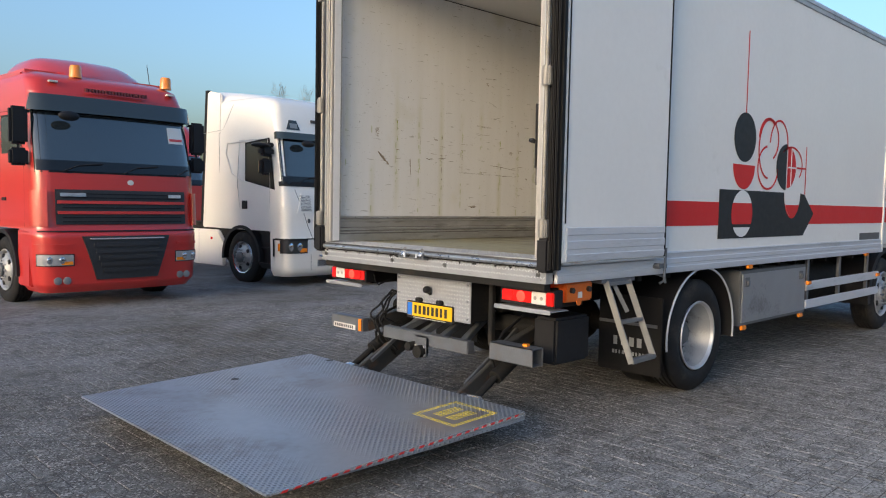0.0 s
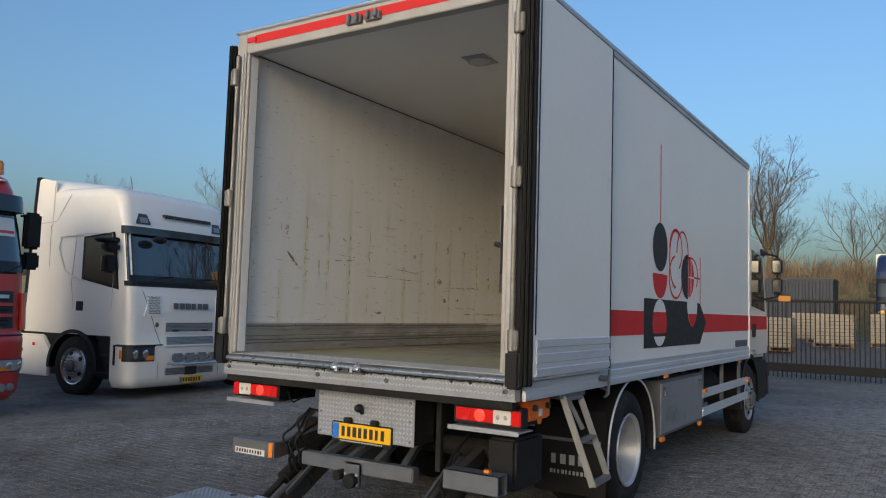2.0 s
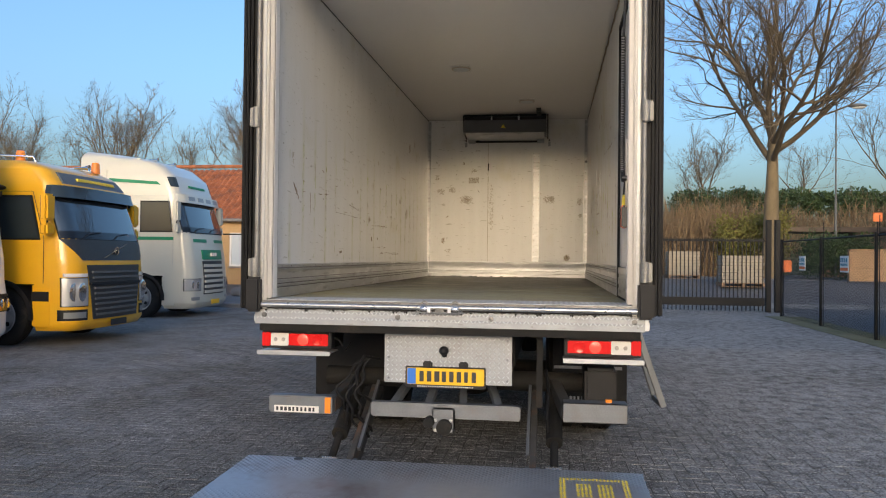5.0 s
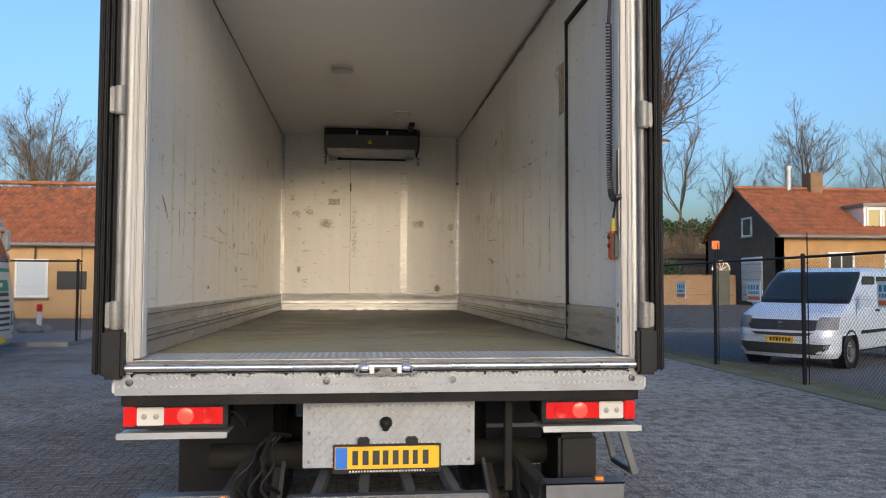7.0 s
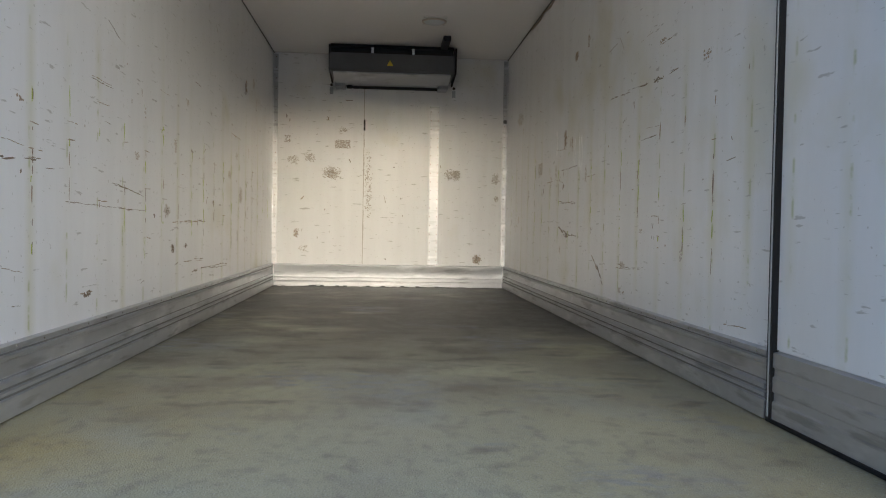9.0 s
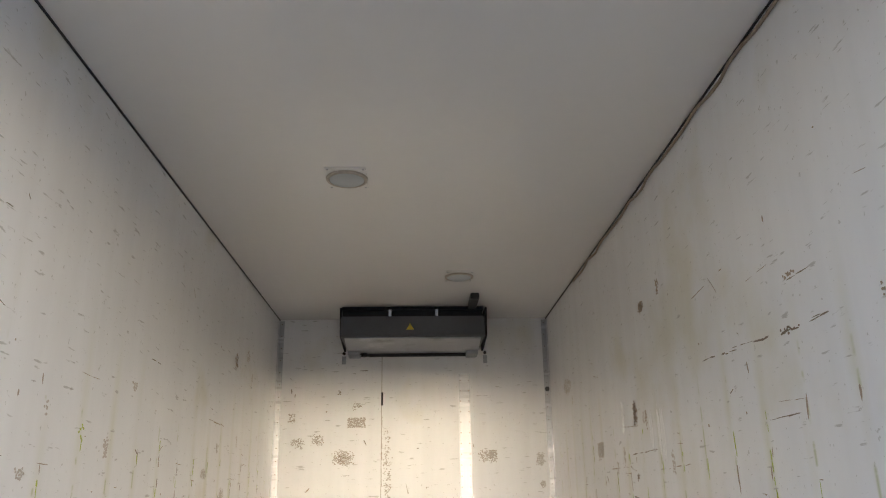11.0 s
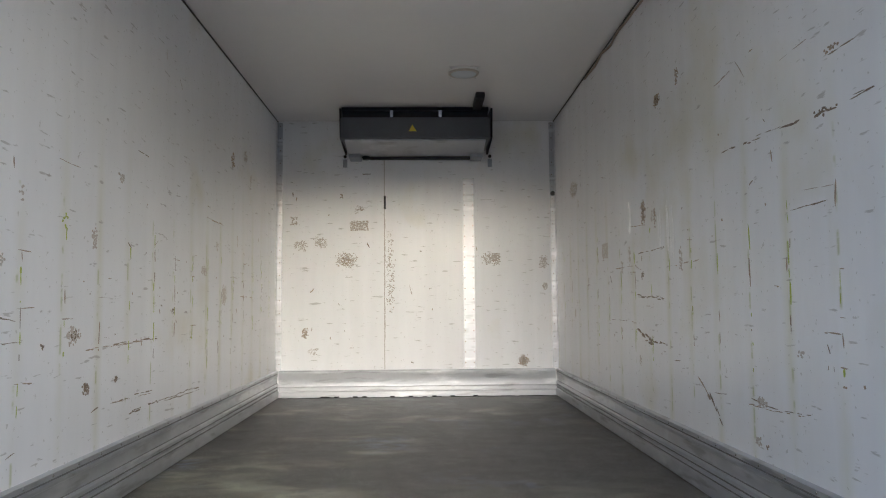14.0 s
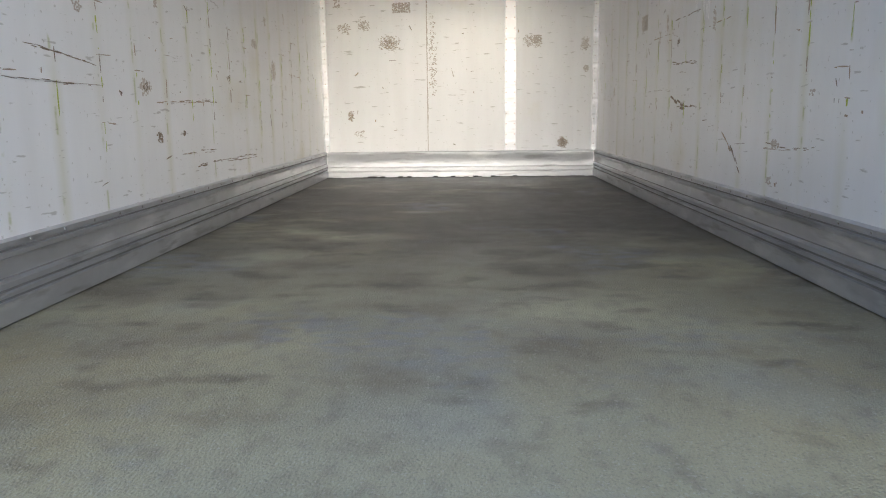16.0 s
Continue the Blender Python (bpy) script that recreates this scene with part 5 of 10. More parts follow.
def tail_gear():
    """Lamps, number plate, bumper, lift arms and platform."""
    for s in (1, -1):
        y0, y1 = 0.79 * s, 1.255 * s
        lamp = part("tail_lamp", S().box(0.085, 0.20, y0, y1, 0.885, 0.985), M["red_lens"], truck, "red rear lamp cluster with lit brake light", bevel=0.01)
        part("lamp_bezel", S().box(0.092, 0.19, s * 0.778, s * 1.267, 0.873, 0.997), M["plastic"], lamp, "black lamp housing", bevel=0.006)
        part("brake_light", S().lathe((0.085, s * 0.975, 0.935), "x", [(0.040, 0.002), (0.038, -0.004), (0.026, -0.007), (0.0, -0.008)], 24), M["red_lit"], lamp, "lit red brake light")
        part("rear_fog", S().lathe((0.085, s * 0.875, 0.935), "x", [(0.036, 0.002), (0.034, -0.006), (0.02, -0.004), (0.0, -0.003)], 24), M["red_lens"], lamp)
        part("reverse_light", S().box(0.078, 0.1, s * 1.075, s * 1.20, 0.892, 0.978), M["white_lens"], lamp, "white reversing lens", bevel=0.004)
        part("end_lens", S().box(0.078, 0.1, s * 1.208, s * 1.262, 0.888, 0.982), M["red_lens"], lamp, bevel=0.004)
        for yy in (1.11, 1.165):
            part("bulb", S().ellipsoid((0.077, s * yy, 0.935), 0.004, 0.014, 0.014, 10, 6), M["bulb"], lamp)
        for yy in (0.805, 1.065, 1.24):
            for zz in (0.893, 0.977):
                part("screw", S().cyl((0.078, s * yy, zz), (0.09, s * yy, zz), 0.005, n=8), M["dark"], lamp)
        part("lamp_shelf", S().box(0.04, 0.24, s * 0.77, s * 1.28, 0.850, 0.858).box(0.03, 0.04, s * 0.77, s * 1.28, 0.836, 0.866), M["alu"], truck, "aluminium shelf under the rear lamp", bevel=0.003)
        for yy in (0.82, 1.14):
            part("lamp_bracket", S().box(0.20, 0.55, s * yy, s * (yy + 0.04), 0.86, 1.0), M["steel_dark"], truck)
    pan = part("plate_carrier", S().box(0.137, 0.147, -0.44, 0.42, 0.66, 0.985), M["tread_base"], truck, "tread plate box carrying the number plate", bevel=0.003)
    part("carrier_body", S().box(0.147, 0.40, -0.435, 0.415, 0.665, 0.98), M["steel_dark"], pan, "dark painted body of the box", bevel=0.004)
    part("drop_bracket", S().box(0.16, 0.20, -0.64, -0.60, 0.52, 1.0), M["steel_dark"], truck, bevel=0.004)
    part("tread", treads(-0.43, 0.41, 0.668, 0.978, 0.029, lambda a, b, h: (0.137 - h, a, b), 0.030, 0.008, 0.003), M["tread_white"], pan)
    for y in (-0.41, 0.39):
        for z in (0.69, 0.83, 0.955):
            part("screw", S().cyl((0.13, y, z), (0.14, y, z), 0.008, n=10), M["galv"], pan)
    pl = part("number_plate", S().box(0.118, 0.128, -0.258, 0.262, 0.655, 0.765), M["plate_yellow"], pan, "yellow number plate", bevel=0.003)
    part("plate_frame", S().box(0.122, 0.136, -0.268, 0.272, 0.632, 0.775), M["plastic"], pl, bevel=0.004)
    part("plate_band", S().box(0.1165, 0.1185, 0.20, 0.258, 0.658, 0.762), M["plate_blue"], pl)
    part("plate_lettering", bars_text(0.40, 0.07, 8, 11, (0, -1, 0), (0, 0, 1), (0.118, 0.175, 0.675), (-1, 0, 0), 0.0015), M["dark"], pl, kind="stuff")
    part("frame_lettering", bars_text(0.38, 0.008, 26, 12, (0, -1, 0), (0, 0, 1), (0.122, 0.19, 0.639), (-1, 0, 0), 0.001), M["white_lens"], pl)
    part("rear_camera", S().ellipsoid((0.10, 0.01, 0.885), 0.04, 0.032, 0.03, 14, 8).cyl((0.14, 0.01, 0.85), (0.08, 0.01, 0.90), 0.018), M["plastic"], pan, "small black rear-view camera")
    for y in (0.12, -0.12):
        part("plate_lamp", S().box(0.095, 0.14, y - 0.03, y + 0.03, 0.77, 0.81), M["plastic"], pan, bevel=0.008)
    # underrun bumper
    mid = part("underrun_beam", S().box(0.05, 0.13, -0.50, 0.49, 0.445, 0.54), M["galv"], truck, "galvanised underrun beam", bevel=0.008)
    for y in (-0.3, -0.1, 0.1, 0.3):
        part("beam_strut", S().bar((0.13, y * 1.2, 0.5), (0.75, y * 0.7 + 0.02, 0.75), 0.05, 0.05), M["galv"], mid, bevel=0.004)
    part("beam_plate", S().box(0.03, 0.05, -0.075, 0.075, 0.36, 0.52), M["galv"], mid, bevel=0.01)
    part("coupling", S().cyl((-0.02, -0.01, 0.40), (0.06, -0.01, 0.40), 0.05, n=18).cyl((-0.03, 0.09, 0.43), (0.05, 0.09, 0.43), 0.035, n=14), M["steel_dark"], mid, "steel drawbar socket")
    for y, z in ((-0.05, 0.44), (0.05, 0.44), (-0.05, 0.375), (0.05, 0.375)):
        part("bolt", S().cyl((0.018, y, z), (0.035, y, z), 0.012, n=6), M["alu_dull"], mid)
    lf = part("bumper_end", S().box(0.03, 0.13, 0.75, 1.19, 0.45, 0.565), M["galv"], truck, "galvanised bumper end with amber reflector", bevel=0.008)
    part("reflector", S().box(0.026, 0.05, 0.76, 0.80, 0.455, 0.56), M["orange_lens"], lf, "amber side reflector", bevel=0.003)
    part("name_plate", S().box(0.0255, 0.03, 0.84, 1.15, 0.455, 0.50), M["white_lens"], lf)
    part("lettering", bars_text(0.28, 0.026, 10, 13, (0, -1, 0), (0, 0, 1), (0.0255, 1.135, 0.464), (-1, 0, 0), 0.001), M["dark"], lf)
    part("bumper_arm", S().bar((0.10, 0.78, 0.50), (0.60, 0.72, 0.60), 0.07, 0.10), M["grey_arm"], lf, bevel=0.005)
    rt = part("bumper_end", S().box(-0.01, 0.11, -1.17, -0.775, 0.465, 0.471).box(-0.01, 0.11, -1.17, -0.775, 0.586, 0.592).box(-0.01, -0.004, -1.17, -0.775, 0.465, 0.592).box(0.104, 0.11, -1.17, -0.775, 0.465, 0.592), M["galv"], truck, "hollow galvanised bumper end")
    part("reflector", S().box(0.04, 0.07, -1.08, -1.04, 0.592, 0.61), M["orange_lens"], rt)
    part("bumper_arm", S().bar((0.10, -0.80, 0.51), (0.60, -0.72, 0.60), 0.07, 0.10), M["grey_arm"], rt, bevel=0.005)
    # lift arms and rams
    for s in (1, -1):
        arm = part("lift_arm", S().prism([(0.75, 0.66), (0.80, 0.52), (0.05, 0.10), (-0.10, 0.10), (-0.14, 0.20), (-0.06, 0.24)], "y", s * 0.565, s * 0.605), M["grey_arm"], truck, "worn grey tail-lift arm", bevel=0.006)
        part("arm_edge", S().bar((0.62, s * 0.55, 0.63), (-0.02, s * 0.55, 0.24), 0.02, 0.03), M["galv"], arm)
        part("tilt_ram", S().cyl((0.70, s * 0.72, 0.62), (0.12, s * 0.72, 0.30), 0.055, n=18).cyl((0.12, s * 0.72, 0.30), (-0.10, s * 0.72, 0.17), 0.026, n=14), M["steel_dark"], arm, "black hydraulic ram")
        part("ram_eye", S().cyl((-0.10, s * 0.67, 0.16), (-0.10, s * 0.77, 0.16), 0.045, n=18), M["alu_bright"], arm)
        part("pivot", S().cyl((-0.10, s * 0.54, 0.16), (-0.10, s * 0.63, 0.16), 0.04, n=18), M["galv"], arm)
        part("hose", S().tube([(0.5, s * 0.66, 0.72), (0.25, s * 0.68, 0.62), (0.12, s * 0.67, 0.45), (0.16, s * 0.69, 0.34)], 0.012), M["rubber"], arm)
    part("lift_tube", S().cyl((0.62, -0.95, 0.62), (0.62, 0.95, 0.62), 0.07, n=20), M["steel_dark"], truck, "round lift torsion tube")
    part("cable_loop", S().tube([(0.35, 0.50, 0.78), (0.22, 0.58, 0.82), (0.14, 0.62, 0.72), (0.16, 0.60, 0.58), (0.3, 0.55, 0.5)], 0.011), M["rubber"], truck)
    # platform, tapering to its free edge
    def zp(x):
        return 0.145 + (x + 2.13) * 0.032
    pf = part("lift_platform", S().add(*_xz([(-0.16, zp(-0.16)), (-2.13, zp(-2.13)), (-2.13, zp(-2.13) - 0.012), (-0.9, zp(-0.9) - 0.05), (-0.16, zp(-0.16) - 0.06)], -1.245, 1.25)), M["platform"], truck,
              "grey studded steel tail-lift platform lying low", bevel=0.004)
    part("edge_strip", S().add(*_xz([(-2.10, zp(-2.10) - 0.001), (-0.17, zp(-0.17) - 0.001), (-0.17, zp(-0.17) - 0.026), (-2.10, zp(-2.10) - 0.010)], -1.2465, -1.244)), M["alu_bright"], pf)
    for i in range(24):
        x0 = -2.05 + i * 0.077
        part("edge_dash", S().add(*_xz([(x0 + 0.012, zp(x0) - 0.004), (x0 + 0.05, zp(x0 + 0.05) - 0.004), (x0 + 0.038, zp(x0 + 0.038) - 0.016), (x0, zp(x0) - 0.016)], -1.2475, -1.2445)), M["red"], pf, "red dash of edge tape" if i == 0 else "")
    mark = S()
    def patch(x0, x1, y0, y1):
        xm, ym = (x0 + x1) / 2, (y0 + y1) / 2
        o = [(x0, ym), (xm, y0), (x1, ym), (xm, y1)]
        mark.add([(x, y, zp(x) + 0.0015) for x, y in o] + [(x, y, zp(x) - 0.001) for x, y in o], [(0, 1, 2, 3), (7, 6, 5, 4), (0, 4, 5, 1), (1, 5, 6, 2), (2, 6, 7, 3), (3, 7, 4, 0)])
    def dotted(x0, x1, y0, y1):
        nx, ny = max(1, round((x1 - x0) / 0.021)), max(1, round((y1 - y0) / 0.021))
        for i in range(nx):
            for j in range(ny):
                patch(x0 + (i + 0.08) * (x1 - x0) / nx, x0 + (i + 0.92) * (x1 - x0) / nx, y0 + (j + 0.08) * (y1 - y0) / ny, y0 + (j + 0.92) * (y1 - y0) / ny)
    dotted(-0.735, -0.315, -0.785, -0.745)
    dotted(-0.735, -0.315, -1.145, -1.105)
    dotted(-0.355, -0.315, -1.105, -0.785)
    dotted(-0.735, -0.695, -1.105, -0.785)
    for y in (-0.885, -1.005):
        dotted(-0.635, -0.415, y - 0.045, y + 0.045)
    part("foot_mark", mark, M["yellow_paint"], pf, "yellow dotted standing mark", smooth=0, fix=False, kind="stuff")
    part("edge_tongue", S().add(*_xz([(-2.08, 0.10), (-1.98, 0.125), (-1.95, 0.06), (-2.02, 0.03)], -0.95, -0.92)), M["galv"], pf)
    for x in (-0.2, -1.1):
        part("lamp_recess", S().cyl((x, 0.9, zp(x) - 0.004), (x, 0.9, zp(x) + 0.003), 0.03, n=14), M["dark"], pf)


box_shell()
left_wall = next(o for o in truck.children if o.name == "side_wall")
right_wall = next(o for o in truck.children if o.name == "side_wall.001")
front_wall = next(o for o in truck.children if o.name == "front_wall")
rear_frame()
rear_doors()
inner_fittings()
scuffs()
tail_gear()


M["flap_ink"] = plain("pale_flap_print", (0.30, 0.31, 0.31), 0.7)


def side_gear():
    for s in (1, -1):
        part("chassis_rail", S().box(0.5, 8.6, s * 0.36, s * 0.44, 0.72, 0.99), M["steel_dark"], truck, bevel=0.01)
    part("rear_axle", S().cyl((2.1, -0.95, 0.49), (2.1, 0.95, 0.49), 0.09, n=18).ellipsoid((2.1, 0, 0.49), 0.25, 0.25, 0.24), M["steel_dark"], truck)
    part("front_axle", S().cyl((7.43, -1.0, 0.45), (7.43, 1.0, 0.45), 0.07, n=16), M["steel_dark"], truck)
    part("gear_box", S().box(0.75, 1.35, -0.35, 0.35, 0.55, 0.95), M["steel_dark"], truck, "dark hydraulic box under the body", bevel=0.01)
    part("frame_box", S().box(3.0, 4.4, -0.55, -0.40, 0.55, 0.95), M["steel_dark"], truck, bevel=0.01)
    part("air_tank", S().cyl((4.7, -0.85, 0.72), (6.2, -0.85, 0.72), 0.24, n=24), M["steel_dark"], truck, "dark air tank under the body", bevel=0.01)
    for x in (2.20, 7.45):
        for s in (1, -1):
            rim_wheel(truck, x, s * (1.25 if x < 5 else 1.22), s, 0.492, 0.293, 0.30 if x < 5 else 0.29, dish=0.19 if x < 5 else -0.02)
            if x < 5:
                part("inner_tyre", S().lathe((x, 0, 0.465), "y", [(0.3, s * 0.9), (0.42, s * 0.92), (0.49, s * 0.88), (0.49, s * 0.68), (0.42, s * 0.65), (0.3, s * 0.66)], 36), M["tyre"], truck)
    for s in (1, -1):
        fd = S()
        arc = [radians(a) for a in range(-8, 189, 7)]
        fd.grid(lambda a, b: (2.20 + 0.60 * math.cos(a), b, 0.475 + 0.585 * math.sin(a)), arc, [s * 0.72, s * 1.27], lambda a, b: (2.20 + 0.592 * math.cos(a), b, 0.475 + 0.577 * math.sin(a)))
        f = part("mudguard", fd, M["plastic"], truck, "black rear mudguard with bright rim")
        part("guard_rim", S().tube([(2.20 + 0.60 * math.cos(a), s * 1.275, 0.475 + 0.585 * math.sin(a)) for a in arc], 0.009), M["alu_side"], f)
        mf = part("mud_flap", S().box(1.46, 1.475, s * 0.71, s * 1.31, 0.20, 0.85), M["rubber"], truck, "black rubber mud flap with pale print", bevel=0.005)
        if s < 0:
            part("flap_print", bars_text(0.30, 0.075, 4, 21, (0, -1, 0), (0, 0, 1), (1.46, -0.86, 0.42), (-1, 0, 0), 0.0012), M["flap_ink"], mf, kind="stuff")
            part("flap_lettering", bars_text(0.32, 0.03, 10, 22, (0, -1, 0), (0, 0, 1), (1.46, -0.85, 0.345), (-1, 0, 0), 0.0012), M["flap_ink"], mf, kind="stuff")
            part("flap_bar", S().box(1.45, 1.47, -1.27, -0.72, 0.60, 0.625), M["galv"], mf)
    tb = part("tool_box", S().box(2.925, 4.52, -1.275, -0.75, 0.47, 0.995), M["plastic_grey"], truck, "grey aluminium tool box with two latches", bevel=0.008)
    part("tool_box_door", S().box(2.96, 4.485, -1.285, -1.274, 0.50, 0.965), M["toolbox"], tb, bevel=0.004)
    for x in (3.05, 4.36):
        part("latch", S().box(x - 0.05, x + 0.05, -1.292, -1.284, 0.84, 0.93).box(x - 0.02, x + 0.02, -1.31, -1.29, 0.85, 0.90), M["galv"], tb, bevel=0.004)
    for x, z in ((3.0, 0.455), (4.38, 0.455), (3.05, 1.035), (4.55, 0.79), (6.9, 0.76), (6.4, 1.04)):
        part("side_marker", S().box(x - 0.05, x + 0.05, -1.315, -1.285, z - 0.02, z + 0.02) if z > 0.5 else S().box(x - 0.045, x + 0.045, -1.30, -1.27, z - 0.022, z + 0.022), M["orange_lens"], truck, "amber side marker lamp", bevel=0.006)
    for z in (0.74, 0.54):
        sg = part("side_guard_rail", S().box(4.53, 7.0, -1.285, -1.255, z - 0.035, z + 0.06), M["alu_side"], truck, "aluminium side guard rail", bevel=0.008)
    for x in (4.62, 5.6, 6.6):
        part("side_guard_post", S().box(x, x + 0.06, -1.255, -1.22, 0.52, 1.05), M["galv"], truck, bevel=0.004)
    for z in (0.55, 0.75):
        part("side_guard_rail", S().box(2.9, 6.86, 1.255, 1.285, z, z + 0.1), M["alu"], truck, bevel=0.008)
    ob = part("orange_valve_box", S().box(0.25, 0.57, -1.245, -1.10, 0.90, 1.04), M["orange"], truck, "orange control box with black knobs", bevel=0.012)
    for x in (0.31, 0.51):
        part("knob", S().cyl((x, -1.245, 0.985), (x, -1.268, 0.985), 0.02, n=14), M["dark"], ob)
    part("label", S().box(0.39, 0.44, -1.248, -1.244, 0.925, 0.97), M["white_lens"], ob)
    part("lock_tongue", S().cyl((0.41, -1.244, 0.90), (0.41, -1.238, 0.90), 0.03, n=14), M["orange"], ob)
    part("black_storage_box", S().box(0.30, 0.72, -1.13, -0.92, 0.43, 0.77), M["plastic"], truck, "black plastic storage box", bevel=0.02)
    for dy, bulge, low in ((0.0, 0.10, 0.26), (0.02, 0.15, 0.36), (-0.02, 0.06, 0.30)):
        pts = [(0.24 - 0.12 * math.sin(math.pi * k / 20), 0.56 + dy + bulge * math.sin(math.pi * k / 20) + 0.02 * math.sin(k * 0.9), 0.80 - (0.80 - low) * k / 20) for k in range(21)]
        part("hanging_cable", S().tube(pts, 0.009), M["rubber"], truck, "black hanging cable")
    part("lamp_cable", S().tube([(0.18, 0.80, 0.95), (0.16, 0.74, 0.93), (0.14, 0.71, 0.89), (0.17, 0.70, 0.86), (0.3, 0.70, 0.9)], 0.007), M["rubber"], truck)
    # folding ladder on the right
    top_a, top_b, low_a, low_b = Vector((0.67, -1.29, 1.03)), Vector((0.96, -1.29, 1.03)), Vector((0.72, -1.495, 0.45)), Vector((1.05, -1.48, 0.45))
    ld = part("folding_ladder", S().bar(top_a, low_a, 0.02, 0.045).bar(top_b, low_b, 0.02, 0.045), M["ladder"], truck, "aluminium folding ladder hanging from the body", bevel=0.003)
    for k, h in ((0.03, 0.024), (0.5, 0.024), (0.975, 0.034)):
        part("rung", S().bar(top_a.lerp(low_a, k), top_b.lerp(low_b, k), 0.05, h), M["ladder"], ld, bevel=0.004)
    part("ladder_strut", S().bar((0.79, -1.27, 1.02), (0.86, -1.36, 0.80), 0.014, 0.03), M["ladder"], ld)
    part("ladder_mount", S().box(0.60, 1.04, -1.30, -1.15, 1.02, 1.048), M["galv"], ld)
    part("hook_rod", S().tube([(1.36, -1.26, 1.06), (1.50, -1.29, 1.02), (1.52, -1.29, 0.97)], 0.01), M["galv"], ld)


def side_print():
    """The red band and the printed composition of discs and loops."""
    for s in (-1, 1):
        y0, y1 = s * 1.3005, s * 1.3035
        wall = right_wall if s < 0 else left_wall
        part("red_band", S().box(1.0, XB + 0.0, y0, y1, 1.43, 1.635), M["red"], wall, "red band along the side")
    s, y0, y1 = -1, -1.3035, -1.3055

    def ell(cx, cz, rx, rz, a0=0, a1=360, n=40):
        return [(cx + rx * math.cos(radians(a0 + (a1 - a0) * i / n)), cz + rz * math.sin(radians(a0 + (a1 - a0) * i / n))) for i in range(n + (0 if a1 - a0 == 360 else 1))]
    body = [(2.37, 1.31), (4.30, 1.31), (4.57, 1.54), (4.30, 1.74)]
    body += [(p[0], p[1]) for p in ell(3.98, 1.75, 0.21, 0.26, 0, -180, 20)]
    body += [(2.37, 1.75)]
    sh = S().prism(body, "y", y0, y1)
    pr = part("print_body", sh, M["black_print"], right_wall, "black printed shape on the side")
    y2 = -1.3075
    part("print_disc_lower", S().prism([p for p in ell(2.83, 1.535, 0.215, 0.215) if p[1] <= 1.4301], "y", y1, y2), M["panel"], pr)
    part("print_disc_upper", S().prism([p for p in ell(2.83, 1.535, 0.215, 0.215) if p[1] >= 1.63], "y", y1, y2), M["panel"], pr)
    band = [p for p in ell(2.83, 1.535, 0.215, 0.215, n=80) if 1.43 <= p[1] <= 1.635]
    part("print_disc_middle", S().prism(band, "y", y1, y2), M["red"], pr)
    part("print_notch", S().prism(ell(3.98, 1.75, 0.195, 0.245, 180, 360, 24), "y", y1, y2), M["panel"], pr)
    part("print_notch_red", S().prism([p for p in ell(3.98, 1.75, 0.195, 0.245, 180, 360, 60) if p[1] < 1.635], "y", y2, y2 - 0.002), M["red"], pr)
    part("print_disc", S().prism(ell(2.84, 2.235, 0.225, 0.225), "y", y0, y1), M["black_print"], right_wall)
    part("print_line", S().box(2.833, 2.847, y0, y1, 2.46, 3.20), M["red"], right_wall)
    part("print_half_disc", S().prism(ell(2.84, 1.985, 0.225, 0.225, 180, 360, 24), "y", y0, y1), M["red"], right_wall)

    def ring(cx, cz, rx, rz, a0, a1, name="print_loop", w=0.02):
        pts = ell(cx, cz, rx, rz, a0, a1, 40) + ell(cx, cz, rx - w, rz - w, a1, a0, 40)
        n = len(pts) // 2
        sh = S()
        for i in range(n - 1):
            q = [pts[i], pts[i + 1], pts[-2 - i], pts[-1 - i]]
            sh.prism(q, "y", y0 if (i % 2) else y0 - 0.0001, y1)
        part(name, sh, M["red"], right_wall)
    ring(3.36, 2.16, 0.23, 0.29, 60, 270)
    ring(3.36, 2.25, 0.23, 0.21, -60, 179)
    ring(3.36, 1.98, 0.24, 0.215, 100, 359)
    ring(3.60, 2.22, 0.22, 0.24, -10, 179)
    part("print_disc", S().prism(ell(3.80, 2.005, 0.245, 0.23, 90, 270, 24), "y", y0, y1), M["black_print"], right_wall)
    part("print_half_disc", S().prism(ell(3.83, 2.005, 0.21, 0.21, -90, 90, 24), "y", y0, y1), M["red"], right_wall)
    ring(3.92, 2.03, 0.29, 0.19, -40, 140, w=0.018)
    part("print_line", S().box(4.30, 4.315, y0, y1, 1.74, 2.24).box(4.06, 4.30, y0, y1, 2.0, 2.018), M["red"], right_wall)
    part("print_line", S().box(3.84, 4.03, y1, y1 - 0.002, 1.997, 2.012).box(3.91, 3.925, y1, y1 - 0.002, 1.82, 2.2), M["panel"], right_wall)
    part("small_label", S().box(6.1, 6.85, y0, y1, 1.22, 1.31), M["plastic_grey"], right_wall, "small grey label")


side_gear()
side_print()
post_stickers()


